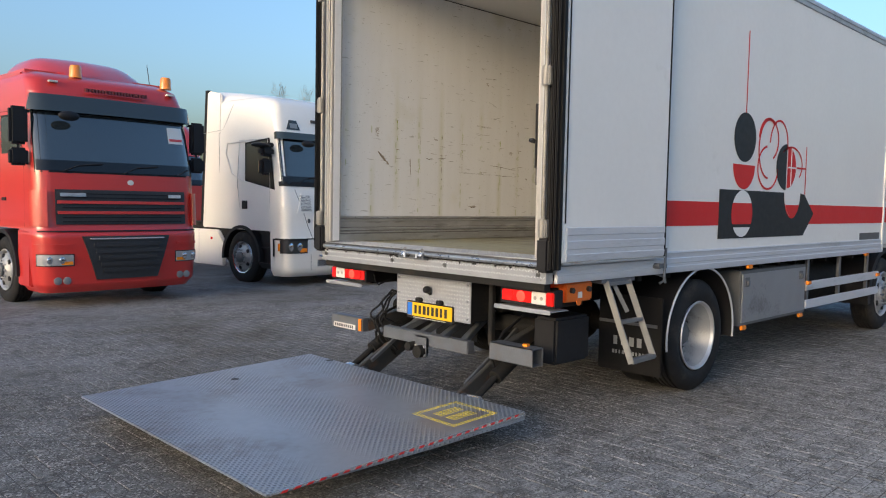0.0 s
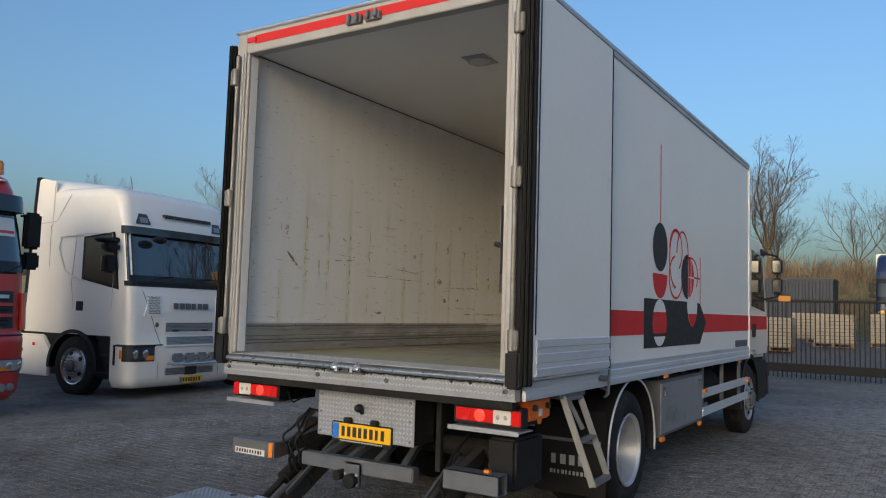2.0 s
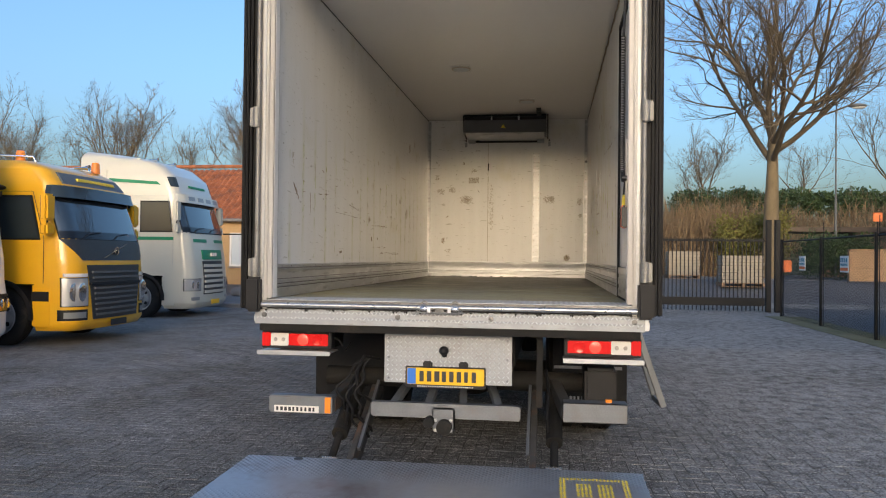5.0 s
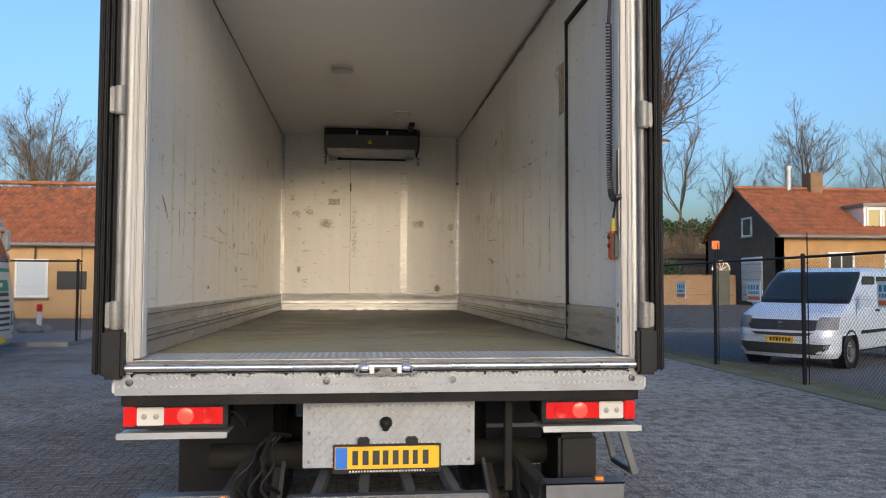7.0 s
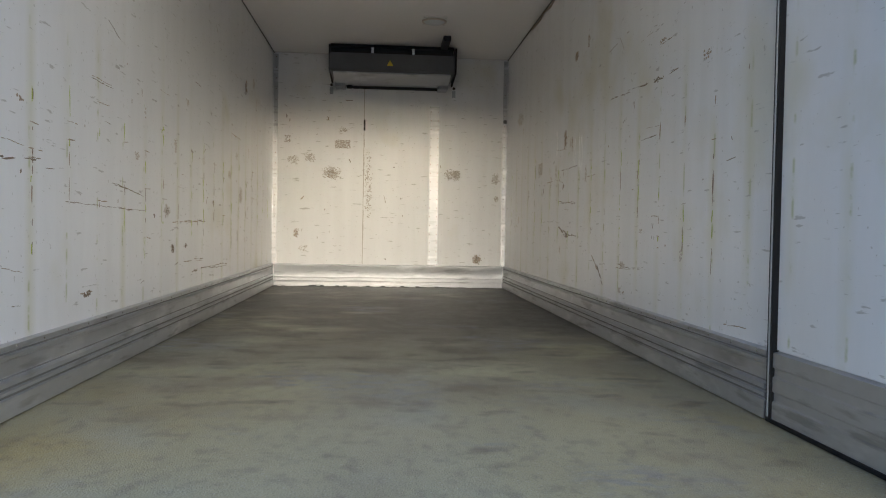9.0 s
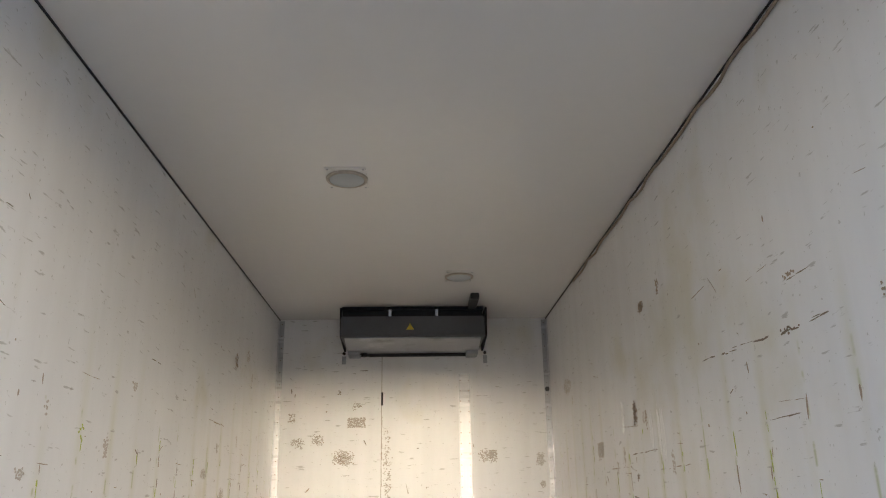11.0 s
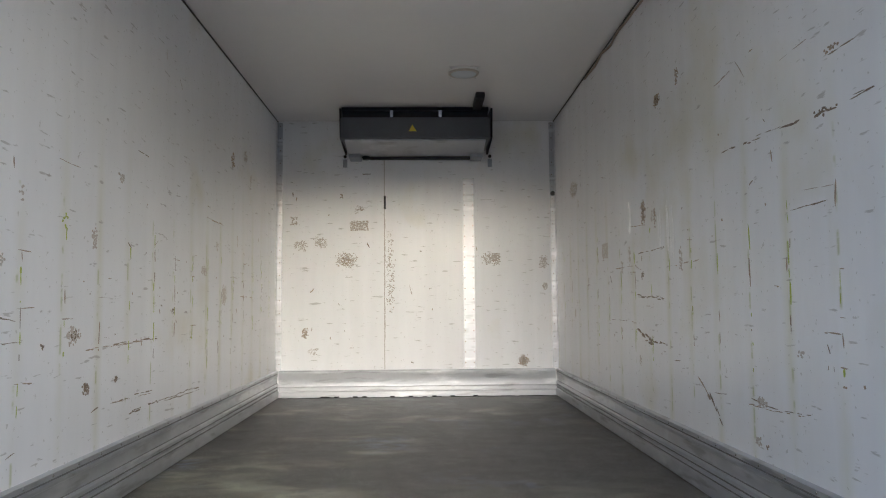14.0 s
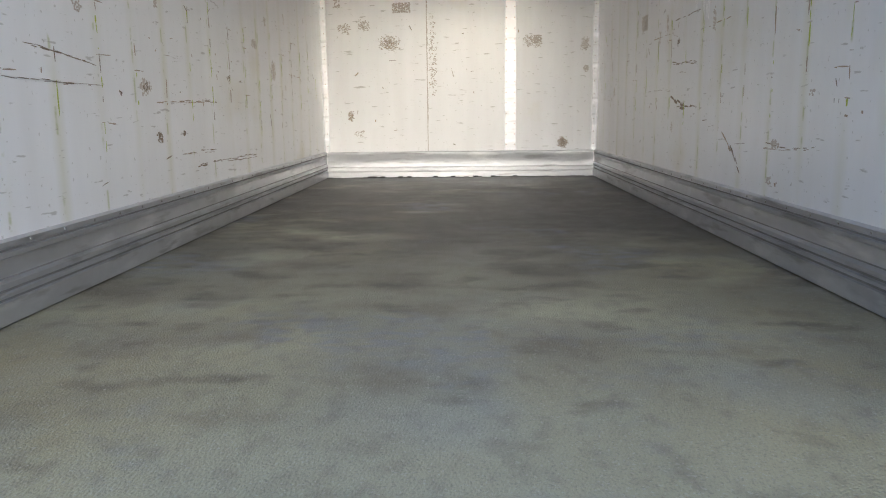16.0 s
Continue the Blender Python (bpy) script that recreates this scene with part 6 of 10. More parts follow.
# ---------------------------------------------------------------- lofted vehicle cabs
class Cab:
    """A cab skin through level sections (z, half width, front, corner radius, bow), facing -y, its nose at y = 0."""

    def __init__(self, sections):
        self.s = sections

    def at(self, z):
        s = self.s
        if z <= s[0][0]:
            return s[0][1:]
        for a, b in zip(s, s[1:]):
            if z <= b[0]:
                t = (z - a[0]) / (b[0] - a[0])
                return tuple(p + (q - p) * t for p, q in zip(a[1:], b[1:]))
        return s[-1][1:]

    def p(self, z, l, off=0.0):
        """The skin at height z, l metres round from the middle of the nose, pushed out by off."""
        w, f, r, bow = self.at(z)
        sg, a = (1, l) if l >= 0 else (-1, -l)
        w, f, r = w + off, f - off, r + off
        flat = w - r
        if a <= flat:
            return (sg * a, f + bow * (a / w) ** 2, z)
        y0 = f + bow * (flat / w) ** 2
        arc = r * math.pi / 2
        if a <= flat + arc:
            t = (a - flat) / r
            return (sg * (flat + r * math.sin(t)), y0 + r * (1 - math.cos(t)), z)
        return (sg * w, y0 + r + (a - flat - arc), z)

    def side_l(self, z, y):
        """The way round to the side at depth y."""
        w, f, r, bow = self.at(z)
        flat = w - r
        return flat + r * math.pi / 2 + max(0.0, y - f - bow * (flat / w) ** 2 - r)

    def skin(self, z0, z1, depth, n_z=14, close=True):
        zs = steps(z0, z1, n_z)
        zs = sorted(set(zs + [s[0] for s in self.s if z0 < s[0] < z1]))
        sh = S()
        rows = []
        for z in zs:
            w, f, r, bow = self.at(z)
            flat = w - r
            ls = [flat * k / 6 for k in range(7)] + [flat + r * math.pi / 2 * k / 6 for k in range(1, 7)] + [self.side_l(z, depth)]
            rows.append([self.p(z, -l) for l in reversed(ls)] + [self.p(z, l) for l in ls[1:]])
        n = len(rows[0])
        v = [p for row in rows for p in row]
        f = [(j * n + i, j * n + i + 1, (j + 1) * n + i + 1, (j + 1) * n + i) for j in range(len(rows) - 1) for i in range(n - 1)]
        if close:
            f += [(j * n, (j + 1) * n, (j + 1) * n + n - 1, j * n + n - 1) for j in range(len(rows) - 1)]
            f += [tuple(range(n)), tuple(range((len(rows) - 1) * n + n - 1, (len(rows) - 1) * n - 1, -1))]
        return sh.add(v, f)

    def patch(self, z0, z1, l0, l1, off=0.008, back=0.02, n=10, m=4, slant=0.0):
        """A plate that follows the skin; l0 and l1 may be pairs for the lower and the upper edge."""
        a = l0 if isinstance(l0, tuple) else (l0, l0)
        b = l1 if isinstance(l1, tuple) else (l1, l1)

        def fn(o):
            def g(u, v):
                z = z0 + (z1 - z0) * v + slant * u
                lo, hi = a[0] + (a[1] - a[0]) * v, b[0] + (b[1] - b[0]) * v
                return self.p(z, lo + (hi - lo) * u, o)
            return g
        return S().grid(fn(off), steps(0, 1, n), steps(0, 1, m), fn(-back))

    def cells(self, z0, z1, l0, l1, rows, cols, off=0.012, fill=0.62):
        """Small dark openings in staggered rows over a patch, for a punched grille."""
        sh = S()
        dz, dl = (z1 - z0) / rows, (l1 - l0) / cols
        for i in range(rows):
            for j in range(cols - (i % 2)):
                z, l = z0 + (i + 0.5) * dz, l0 + (j + 0.5 + 0.5 * (i % 2)) * dl
                o = self.patch(z - dz * fill / 2, z + dz * fill / 2, (l - dl * fill / 2, l - dl * fill / 3), (l + dl * fill / 2, l + dl * fill / 3), off, 0.002, 1, 1)
                sh.add(o.v, o.f)
        return sh

    def mesh(self, z0, z1, l0, l1, rows, cols, off=0.012, gap=0.3):
        """Small bars over a patch, for a mesh grille."""
        sh = S()
        for i in range(rows):
            za, zb = z0 + (z1 - z0) * (i + gap / 2) / rows, z0 + (z1 - z0) * (i + 1 - gap / 2) / rows
            o = self.patch(za, zb, l0, l1, off, 0.01, max(2, cols), 1)
            sh.add(o.v, o.f)
        return sh


def side_plate(poly, side, w, off=0.006, back=0.01):
    """A flat plate with an outline in y and z on the side of a cab of half width w."""
    return S().prism(poly, "x", side * (w + off), side * (w - back))


def paint(name, col, vary=0.04, dirt=0.0, rough=0.3):
    return mat(name, col, rough, vary=vary, scale=2.0, coat=0.6, sheen_vary=0.02)


M["cab_red"] = paint("red_cab_paint", (0.55, 0.035, 0.03))
M["cab_white"] = paint("white_cab_paint", (0.84, 0.82, 0.78))
M["cab_cream"] = paint("cream_cab_paint", (0.58, 0.565, 0.49))
M["cab_yellow"] = paint("yellow_cab_paint", (0.80, 0.42, 0.01))
M["cab_blue"] = paint("blue_cab_paint", (0.014, 0.024, 0.075))
M["cab_silver"] = mat("silver_van_paint", (0.70, 0.77, 0.88), 0.32, 0.3, vary=0.05, scale=2, coat=0.6, sheen_vary=0.03)
# mirror tint darkened so that the sky's reflection in it stays dim
M["mirror_dim"] = plain("darkened_mirror_glass", (0.16, 0.17, 0.18), 0.12, 1.0)
M["green"] = plain("green_band", (0.0, 0.22, 0.10), 0.4)
M["lamp_glass"] = plain("headlamp_glass", (0.22, 0.23, 0.24), 0.32, 0.0, coat=0.25)
M["lamp_clear"] = plain("clear_headlamp_reflector", (0.55, 0.56, 0.57), 0.25, 0.5, coat=0.5)
M["van_glass"] = plain("dark_van_windscreen", (0.012, 0.02, 0.024), 0.12)
M["van_lamp"] = plain("van_headlamp_lens", (0.20, 0.21, 0.23), 0.55)
M["lamp_dark"] = plain("dark_headlamp_interior", (0.07, 0.075, 0.08), 0.2, 0.4, coat=0.5)
M["grille_dark"] = mat("dark_grille", (0.03, 0.032, 0.036), 0.45, vary=0.3, scale=20)


def lamp_bits(owner, cab, z0, z1, l0, l1, amber=True, glass="lamp_clear"):
    o = part("headlamp", cab.patch(z0, z1, l0, l1, 0.016, 0.03, 8, 4), M[glass], owner, "clear headlamp", bevel=0.006)
    zc, lc = (z0 + z1) / 2, (l0 + l1) / 2
    s = 1 if lc > 0 else -1
    part("headlamp_bezel", cab.patch(z0 - 0.012, z1 + 0.012, l0 - 0.012, l1 + 0.012, 0.007, 0.02, 8, 2), M["plastic"], o)
    for k in (0.3, 0.62):
        q = cab.p(zc, l0 + (l1 - l0) * (k if s > 0 else 1 - k), 0.018)
        part("reflector", S().ellipsoid(q, (z1 - z0) * 0.28, 0.012, (z1 - z0) * 0.34, 12, 6), M["chrome"], o)
    if amber:
        e0, e1 = (l0 + 0.01, l0 + 0.16) if s > 0 else (l1 - 0.16, l1 - 0.01)
        part("indicator", cab.patch(z0 + 0.01, z0 + 0.38 * (z1 - z0), e0, e1, 0.02, 0.02, 4, 2), M["orange_lens"], o)


def tractor_base(t, wheel_y=1.42, rim=None, length=5.9, half=1.24):
    """Frame, wheels, tanks and mudguards behind and under a cab."""
    for s in (1, -1):
        part("chassis_rail", S().box(s * 0.38, s * 0.46, 0.9, length, 0.72, 0.98), M["steel_dark"], t, bevel=0.008)
        rim_wheel(t, wheel_y, s * half, s, 0.51, 0.305, 0.30, dish=-0.03, rim_mat=rim, axis="x")
        rim_wheel(t, length - 1.0, s * half, s, 0.51, 0.305, 0.30, dish=0.10, rim_mat=rim, axis="x")
        arc = [radians(a) for a in range(-5, 186, 10)]
        part("wheel_arch", S().grid(lambda a, b: (b, wheel_y + 0.64 * math.cos(a), 0.48 + 0.62 * math.sin(a)), arc, [s * 0.85, s * (half + 0.035)],
                                    lambda a, b: (b, wheel_y + 0.57 * math.cos(a), 0.48 + 0.56 * math.sin(a))), M["plastic"], t, "black wheel arch")
        arc = [radians(a) for a in range(5, 176, 12)]
        part("rear_guard", S().grid(lambda a, b: (b, length - 1.0 + 0.6 * math.cos(a), 0.48 + 0.58 * math.sin(a)), arc, [s * 0.72, s * half],
                                    lambda a, b: (b, length - 1.0 + 0.57 * math.cos(a), 0.48 + 0.55 * math.sin(a))), M["plastic"], t)
    part("fifth_wheel", S().lathe((0, length - 1.3, 1.02), "z", [(0, 0.06), (0.45, 0.06), (0.45, 0.0), (0, 0)], 24), M["steel_dark"], t)
    part("engine_block", S().box(-0.4, 0.4, 0.5, 2.2, 0.42, 1.0), M["steel_dark"], t)
    part("axle", S().cyl((-1.0, wheel_y, 0.48), (1.0, wheel_y, 0.48), 0.07, n=12), M["steel_dark"], t)


def mirror_set(t, side, y, z0, z1, w, m, cover=None, n=2):
    """Mirror heads on arms standing out from the door edge."""
    x = side * (w + 0.16)
    h = (z1 - z0)
    zs = [(z0 + h * 0.36, z1), (z0, z0 + h * 0.30)] if n == 2 else [(z0, z1)]
    for a, b in zs:
        o = part("mirror", S().box(x - 0.12, x + 0.12, y - 0.07, y + 0.05, a, b), cover or M["plastic"], t, "exterior mirror housing", bevel=0.035)
        part("mirror_glass", S().box(x - 0.10, x + 0.10, y + 0.05, y + 0.056, a + 0.03, b - 0.03), M["mirror"], o)
    part("mirror_arm", S().tube([(side * w, y + 0.02, z1 - 0.06), (x, y, z1 - 0.04)], 0.018).tube([(side * w, y + 0.04, z0 + 0.03), (x, y, z0 + 0.06)], 0.018).tube([(x, y, z0), (x, y, z1)], 0.015), M["plastic"], t)


def wipers(t, cab, z, l, n=2):
    for i in range(n):
        a = -l * 0.75 + i * l * 0.75
        pts = [cab.p(z - 0.02, a, 0.025), cab.p(z + 0.07, a + 0.22, 0.03), cab.p(z + 0.10, a + 0.55, 0.03)]
        part("wiper", S().tube(pts, 0.009, 6), M["dark"], t)


def cabin_glass(t, cab, z0, z1, l, depth, mat_body, glass="glass_pane"):
    part("windscreen", cab.patch(z0, z1, (-l, -l + 0.03), (l, l - 0.03), 0.006, 0.02, 24, 8), M[glass], t, "dark reflecting windscreen")
    part("windscreen_rubber", cab.patch(z0 - 0.025, z1 + 0.02, (-l - 0.02, -l + 0.01), (l + 0.02, l - 0.01), 0.003, 0.02, 24, 8), M["rubber"], t)
    part("glass_border", cab.patch(z0, z0 + 0.17 * (z1 - z0), -l + 0.01, l - 0.01, 0.009, -0.004, 24, 2), M["frit"], t, "black border along the windscreen foot")


M["frit"] = plain("black_glass_border", (0.008, 0.008, 0.009), 0.2)
M["roof_text"] = plain("dark_red_lettering", (0.13, 0.025, 0.025), 0.5)


def side_window(t, w, side, y0, y1, z0, z1, rake=0.12):
    poly = [(y0, z0), (y1, z0), (y1, z1), (y0 + rake, z1)]
    o = part("side_window", side_plate(poly, side, w, 0.006), M["glass_dark"], t, "dark side window")
    poly = [(y0 - 0.03, z0 - 0.03), (y1 + 0.03, z0 - 0.03), (y1 + 0.03, z1 + 0.03), (y0 + rake - 0.03, z1 + 0.03)]
    part("window_seal", side_plate(poly, side, w, 0.003), M["rubber"], o)


def seam(t, pts, side, w, m=None):
    part("panel_gap", S().tube([(side * (w + 0.001), y, z) for y, z in pts], 0.005, 5), m or M["plastic"], t)


def red_tractor():
    t = thing("tractor_unit", "red tractor unit with orange beacons and black grille", "truck", pose(0.55, 7.05, GZ, 0, 0, 3))
    c = Cab([(0.22, 1.12, 0.10, 0.22, 0.10), (0.34, 1.20, 0.0, 0.26, 0.10), (0.72, 1.23, -0.02, 0.28, 0.10), (1.05, 1.24, 0.0, 0.28, 0.09), (1.14, 1.22, 0.05, 0.24, 0.08), (1.95, 1.22, 0.12, 0.22, 0.08),
             (2.86, 1.19, 0.36, 0.20, 0.07), (3.10, 1.18, 0.42, 0.20, 0.07), (3.30, 1.16, 0.55, 0.22, 0.07), (3.42, 1.08, 0.85, 0.25, 0.05)])
    tractor_base(t)
    body = part("cab", c.skin(1.12, 3.42, 2.25), M["cab_red"], t, "red painted cab")
    bump = part("bumper", c.skin(0.22, 1.12, 0.80), M["cab_red"], t, "red bumper")
    part("upper_grille", c.patch(1.20, 1.70, -0.98, 0.98, 0.02, 0.01, 16, 4), M["grille_dark"], t, "black ribbed grille with red bars")
    for z in (1.37, 1.52):
        part("grille_bar", c.patch(z - 0.022, z + 0.022, -0.96, 0.96, 0.045, 0.0, 16, 2), M["cab_red"], t, "red grille bar")
    for z in (1.24, 1.30, 1.44, 1.585, 1.64):
        part("grille_rib", c.patch(z - 0.008, z + 0.008, -0.90, 0.90, 0.032, 0.0, 12, 1), M["plastic"], t)
    part("badge", c.patch(1.60, 1.65, -0.93, -0.58, 0.05, 0.0, 4, 1), M["chrome"], t, "plain silver badge")
    part("badge", c.patch(1.60, 1.65, 0.68, 0.90, 0.05, 0.0, 4, 1), M["chrome"], t, "plain silver badge")
    part("lower_grille", c.patch(0.40, 1.03, (-0.46, -0.66), (0.46, 0.66), 0.03, 0.01, 12, 4), M["grille_dark"], t, "dark slatted lower grille")
    for i in range(5):
        z = 0.50 + i * 0.095
        k = 0.38 + i * 0.032
        part("grille_slat", c.patch(z, z + 0.055, -k, k, 0.05, 0.0, 10, 2), M["grille_dark"], t)
    part("grille_trim", c.patch(0.985, 1.005, -0.56, 0.56, 0.052, 0.0, 8, 1), M["alu_bright"], t)
    part("bumper_step", c.patch(1.092, 1.112, -1.25, 1.25, 0.012, 0.01, 16, 1), M["plastic"], t)
    for s in (1, -1):
        a, b = (0.78, 1.28) if s > 0 else (-1.28, -0.78)
        lamp_bits(t, c, 0.62, 0.77, a, b)
        for l in (0.86, 0.98):
            q = c.p(0.40, s * l, 0.0)
            part("fog_lamp", S().lathe(q, "y", [(0.055, 0.01), (0.055, -0.012), (0.04, -0.018), (0, -0.02)], 18), M["lamp_glass"], t, "round fog lamp")
        part("corner_vent", c.patch(0.88, 0.92, s * 0.80, s * 1.35, 0.012, 0.01, 8, 1), M["cab_red"], t)
        side_window(t, 1.205, s, 0.72, 1.55, 2.0, 2.76)
        mirror_set(t, s, 0.42, 2.02, 2.84, 1.20, M["plastic"])
        part("step_box", S().box(s * 0.9, s * 1.235, 0.40, 0.86, 0.30, 1.12), M["cab_red"], t, bevel=0.02)
        part("door_handle", S().box(s * 1.21, s * 1.235, 1.35, 1.52, 1.52, 1.57), M["plastic"], t, bevel=0.008)
        seam(t, [(0.62, 1.15), (0.62, 1.95), (0.80, 2.84), (1.62, 2.84), (1.66, 1.2)], s, 1.215, M["steel_dark"])
        part("side_skirt", S().box(s * 1.10, s * 1.22, 2.15, 4.0, 0.30, 0.95), M["cab_red"], t, bevel=0.03)
        part("corner_deflector", c.patch(1.18, 1.68, s * 1.10, s * 1.40, 0.05, 0.02, 6, 3), M["cab_red"], t)
    cabin_glass(t, c, 1.96, 2.86, 1.22, 2.2, M["cab_red"])
    wipers(t, c, 1.98, 1.15, 3)
    part("sun_visor", c.patch(2.81, 3.05, (-1.30, -1.22), (1.30, 1.22), 0.10, -0.02, 24, 3), M["glass_dark"], t, "dark tinted sun visor")
    part("kerb_mirror", S().ellipsoid(Vector(c.p(2.74, -0.78, 0.22)), 0.15, 0.06, 0.07), M["plastic"], t, "black kerb mirror")
    part("roof_lettering", bars_text(0.95, 0.05, 20, 31, (1, 0, 0), (0, 0.12, 0.99), (-0.45, 0.40, 3.14), (0, -1, 0), 0.06), M["roof_text"], t)
    sp = S().grid(lambda u, v: (u * (0.98 - 0.08 * v), 0.95 + 1.3 * v - 0.12 * (1 - abs(u)) + 0.3 * abs(u) ** 4, 3.36 + 0.42 * math.sin(min(1, v * 1.3 + 0.08) * 1.57) * (1 - abs(u) ** 8)), steps(-1, 1, 20), steps(0, 1, 10),
                  lambda u, v: (u * 0.98, 0.95 + 1.3 * v, 3.30))
    part("roof_spoiler", sp, M["cab_red"], t, "red roof air deflector", smooth=60)
    part("roof_shelf", S().box(-1.12, 1.12, 0.95, 2.25, 3.3, 3.46), M["cab_red"], t, bevel=0.06)
    for x in (-0.42, 1.02):
        b = part("beacon", S().lathe((x, 0.80, 3.38), "z", [(0.0, 0.20), (0.07, 0.19), (0.085, 0.15), (0.09, 0.03), (0.095, 0.0), (0, 0)], 20), M["orange_lens"], t, "orange flashing beacon")
    for x in (-0.85, 0.95):
        part("roof_marker", S().box(x - 0.06, x + 0.06, 0.48, 0.56, 3.24, 3.27), M["white_lens"], t, bevel=0.006)
    part("aerial", S().cyl((0.95, 1.2, 3.45), (0.95, 1.3, 3.82), 0.006, n=6), M["dark"], t)
    part("window_card", c.patch(2.46, 2.72, 0.80, 1.06, 0.012, -0.008, 4, 2), M["white_lens"], t, "white and red card in the windscreen")
    part("card_band", c.patch(2.50, 2.54, 0.82, 1.04, 0.016, -0.01, 4, 1), M["cab_red"], t)
    part("paint_chip", S().ellipsoid(c.p(1.82, 0.1, 0.002), 0.05, 0.004, 0.04, 10, 6), M["white_lens"], t, "chipped paint patch")
    return t


def white_tractor():
    t = thing("tractor_unit", "white tractor unit with dark visor and mesh grille", "truck", pose(4.9, 7.6, GZ, 0, 0, 5))
    c = Cab([(0.18, 1.18, 0.08, 0.20, 0.08), (0.30, 1.24, 0.0, 0.20, 0.08), (0.85, 1.26, 0.0, 0.20, 0.08), (1.10, 1.26, 0.05, 0.18, 0.08), (1.45, 1.25, 0.07, 0.17, 0.07), (1.92, 1.24, 0.15, 0.15, 0.07),
             (2.66, 1.22, 0.31, 0.14, 0.06), (2.85, 1.22, 0.33, 0.14, 0.06), (3.25, 1.21, 0.44, 0.16, 0.06), (3.40, 1.205, 0.52, 0.18, 0.05), (3.50, 1.18, 0.66, 0.22, 0.04), (3.56, 1.12, 0.88, 0.25, 0.03)])
    tractor_base(t, 1.45, M["chrome"], 6.0, 1.25)
    part("cab", c.skin(1.02, 3.56, 2.25), M["cab_white"], t, "white painted cab", smooth=60)
    part("bumper", c.skin(0.18, 1.02, 0.54), M["cab_white"], t, "white bumper", smooth=60)
    part("roof_hump", S().grid(lambda u, v: ((1.10 + 0.10 * v) * u, 0.80 + 1.95 * v, 3.50 + (0.05 + 0.27 * v ** 0.8) * (1 - abs(u) ** 9)), steps(-1, 1, 24), steps(0, 1, 10), lambda u, v: ((1.12 + 0.085 * v) * u, 0.80 + 1.95 * v, 3.40)), M["cab_white"], t, "raised white roof", smooth=60)
    cabin_glass(t, c, 1.90, 2.76, 1.22, 2.2, M["cab_white"])
    wipers(t, c, 1.95, 1.2, 2)
    part("cowl", c.patch(1.86, 1.945, -1.30, 1.30, 0.012, 0.01, 20, 2), M["plastic"], t, "black wiper cowl")
    part("sun_visor", c.patch(2.73, 2.86, -1.30, 1.30, 0.10, -0.03, 26, 2), M["glass_dark"], t, "dark sun visor")
    part("kerb_mirror", S().ellipsoid(Vector(c.p(2.66, -0.72, 0.20)), 0.15, 0.06, 0.065), M["plastic"], t, "black kerb mirror")
    part("roof_lettering", bars_text(1.15, 0.06, 17, 32, (1, 0, 0), (0, 0.25, 0.97), (-0.44, 0.40, 3.08), (0, -1, 0), 0.05), M["grille_dark"], t)
    for s in (1, -1):
        part("roof_lamp", c.patch(2.92, 3.10, (s * 0.72, s * 0.78), (s * 1.02, s * 0.94), 0.012, 0.01, 6, 3), M["glass_dark"], t, "recessed roof lamp")
        part("roof_lamp_lens", c.patch(2.95, 3.04, s * 0.78, s * 0.94, 0.018, 0.0, 4, 2), M["lamp_glass"], t)
        a, b = (0.80, 1.36) if s > 0 else (-1.36, -0.80)
        lamp_bits(t, c, 0.63, 0.85, a, b, glass="lamp_dark")
        e0, e1 = sorted((s * 1.375, s * 1.43))
        part("side_indicator", c.patch(0.66, 0.80, e0, e1, 0.014, 0.01, 4, 2), M["orange_lens"], t, "amber corner indicator")
        part("lamp_brow", c.patch(0.86, 0.885, min(s * 0.78, s * 1.58), max(s * 0.78, s * 1.58), 0.016, 0.01, 10, 1), M["plastic"], t, "black edge above the headlamp")
        part("lamp_side", c.patch(0.55, 0.885, min(s * 1.53, s * 1.58), max(s * 1.53, s * 1.58), 0.012, 0.01, 2, 2), M["plastic"], t)
        part("corner_vent_panel", c.patch(1.37, 1.73, (s * 0.62, s * 0.66), (s * 0.98, s * 0.86), 0.012, 0.01, 6, 3), M["cab_white"], t)
        part("corner_vent", c.cells(1.40, 1.70, min(s * 0.66, s * 0.90), max(s * 0.66, s * 0.90), 11, 9, 0.016, 0.6), M["plastic_grey"], t, "small punched vent", kind="stuff", fix=False)
        part("bumper_gap", c.patch(0.875, 0.895, s * 0.55, s * 1.5, 0.004, 0.01, 10, 1), M["plastic"], t)
        win = part("side_window", side_plate([(0.48, 1.84), (1.32, 2.0), (1.32, 2.66), (0.66, 2.72)], s, 1.24, 0.006), M["glass_dark"], t, "dark side window")
        part("window_seal", side_plate([(0.43, 1.79), (1.37, 1.96), (1.37, 2.69), (0.62, 2.76)], s, 1.24, 0.003), M["rubber"], win)
        mir = part("mirror", S().box(s * 1.30, s * 1.52, 0.44, 0.58, 2.06, 2.36), M["plastic"], t, "black mirror housing", bevel=0.04)
        part("mirror_glass", S().box(s * 1.32, s * 1.50, 0.58, 0.585, 2.09, 2.33), M["mirror"], mir)
        part("mirror_head", S().box(s * 1.26, s * 1.54, 0.40, 0.60, 2.40, 2.58), M["plastic"], mir, bevel=0.05)
        part("mirror_cap", S().ellipsoid((s * 1.50, 0.52, 2.60), 0.20, 0.13, 0.05, 16, 8), M["plastic"], mir)
        part("mirror_foot", S().box(s * 1.20, s * 1.34, 0.50, 0.72, 2.58, 2.66), M["plastic"], mir, bevel=0.02)
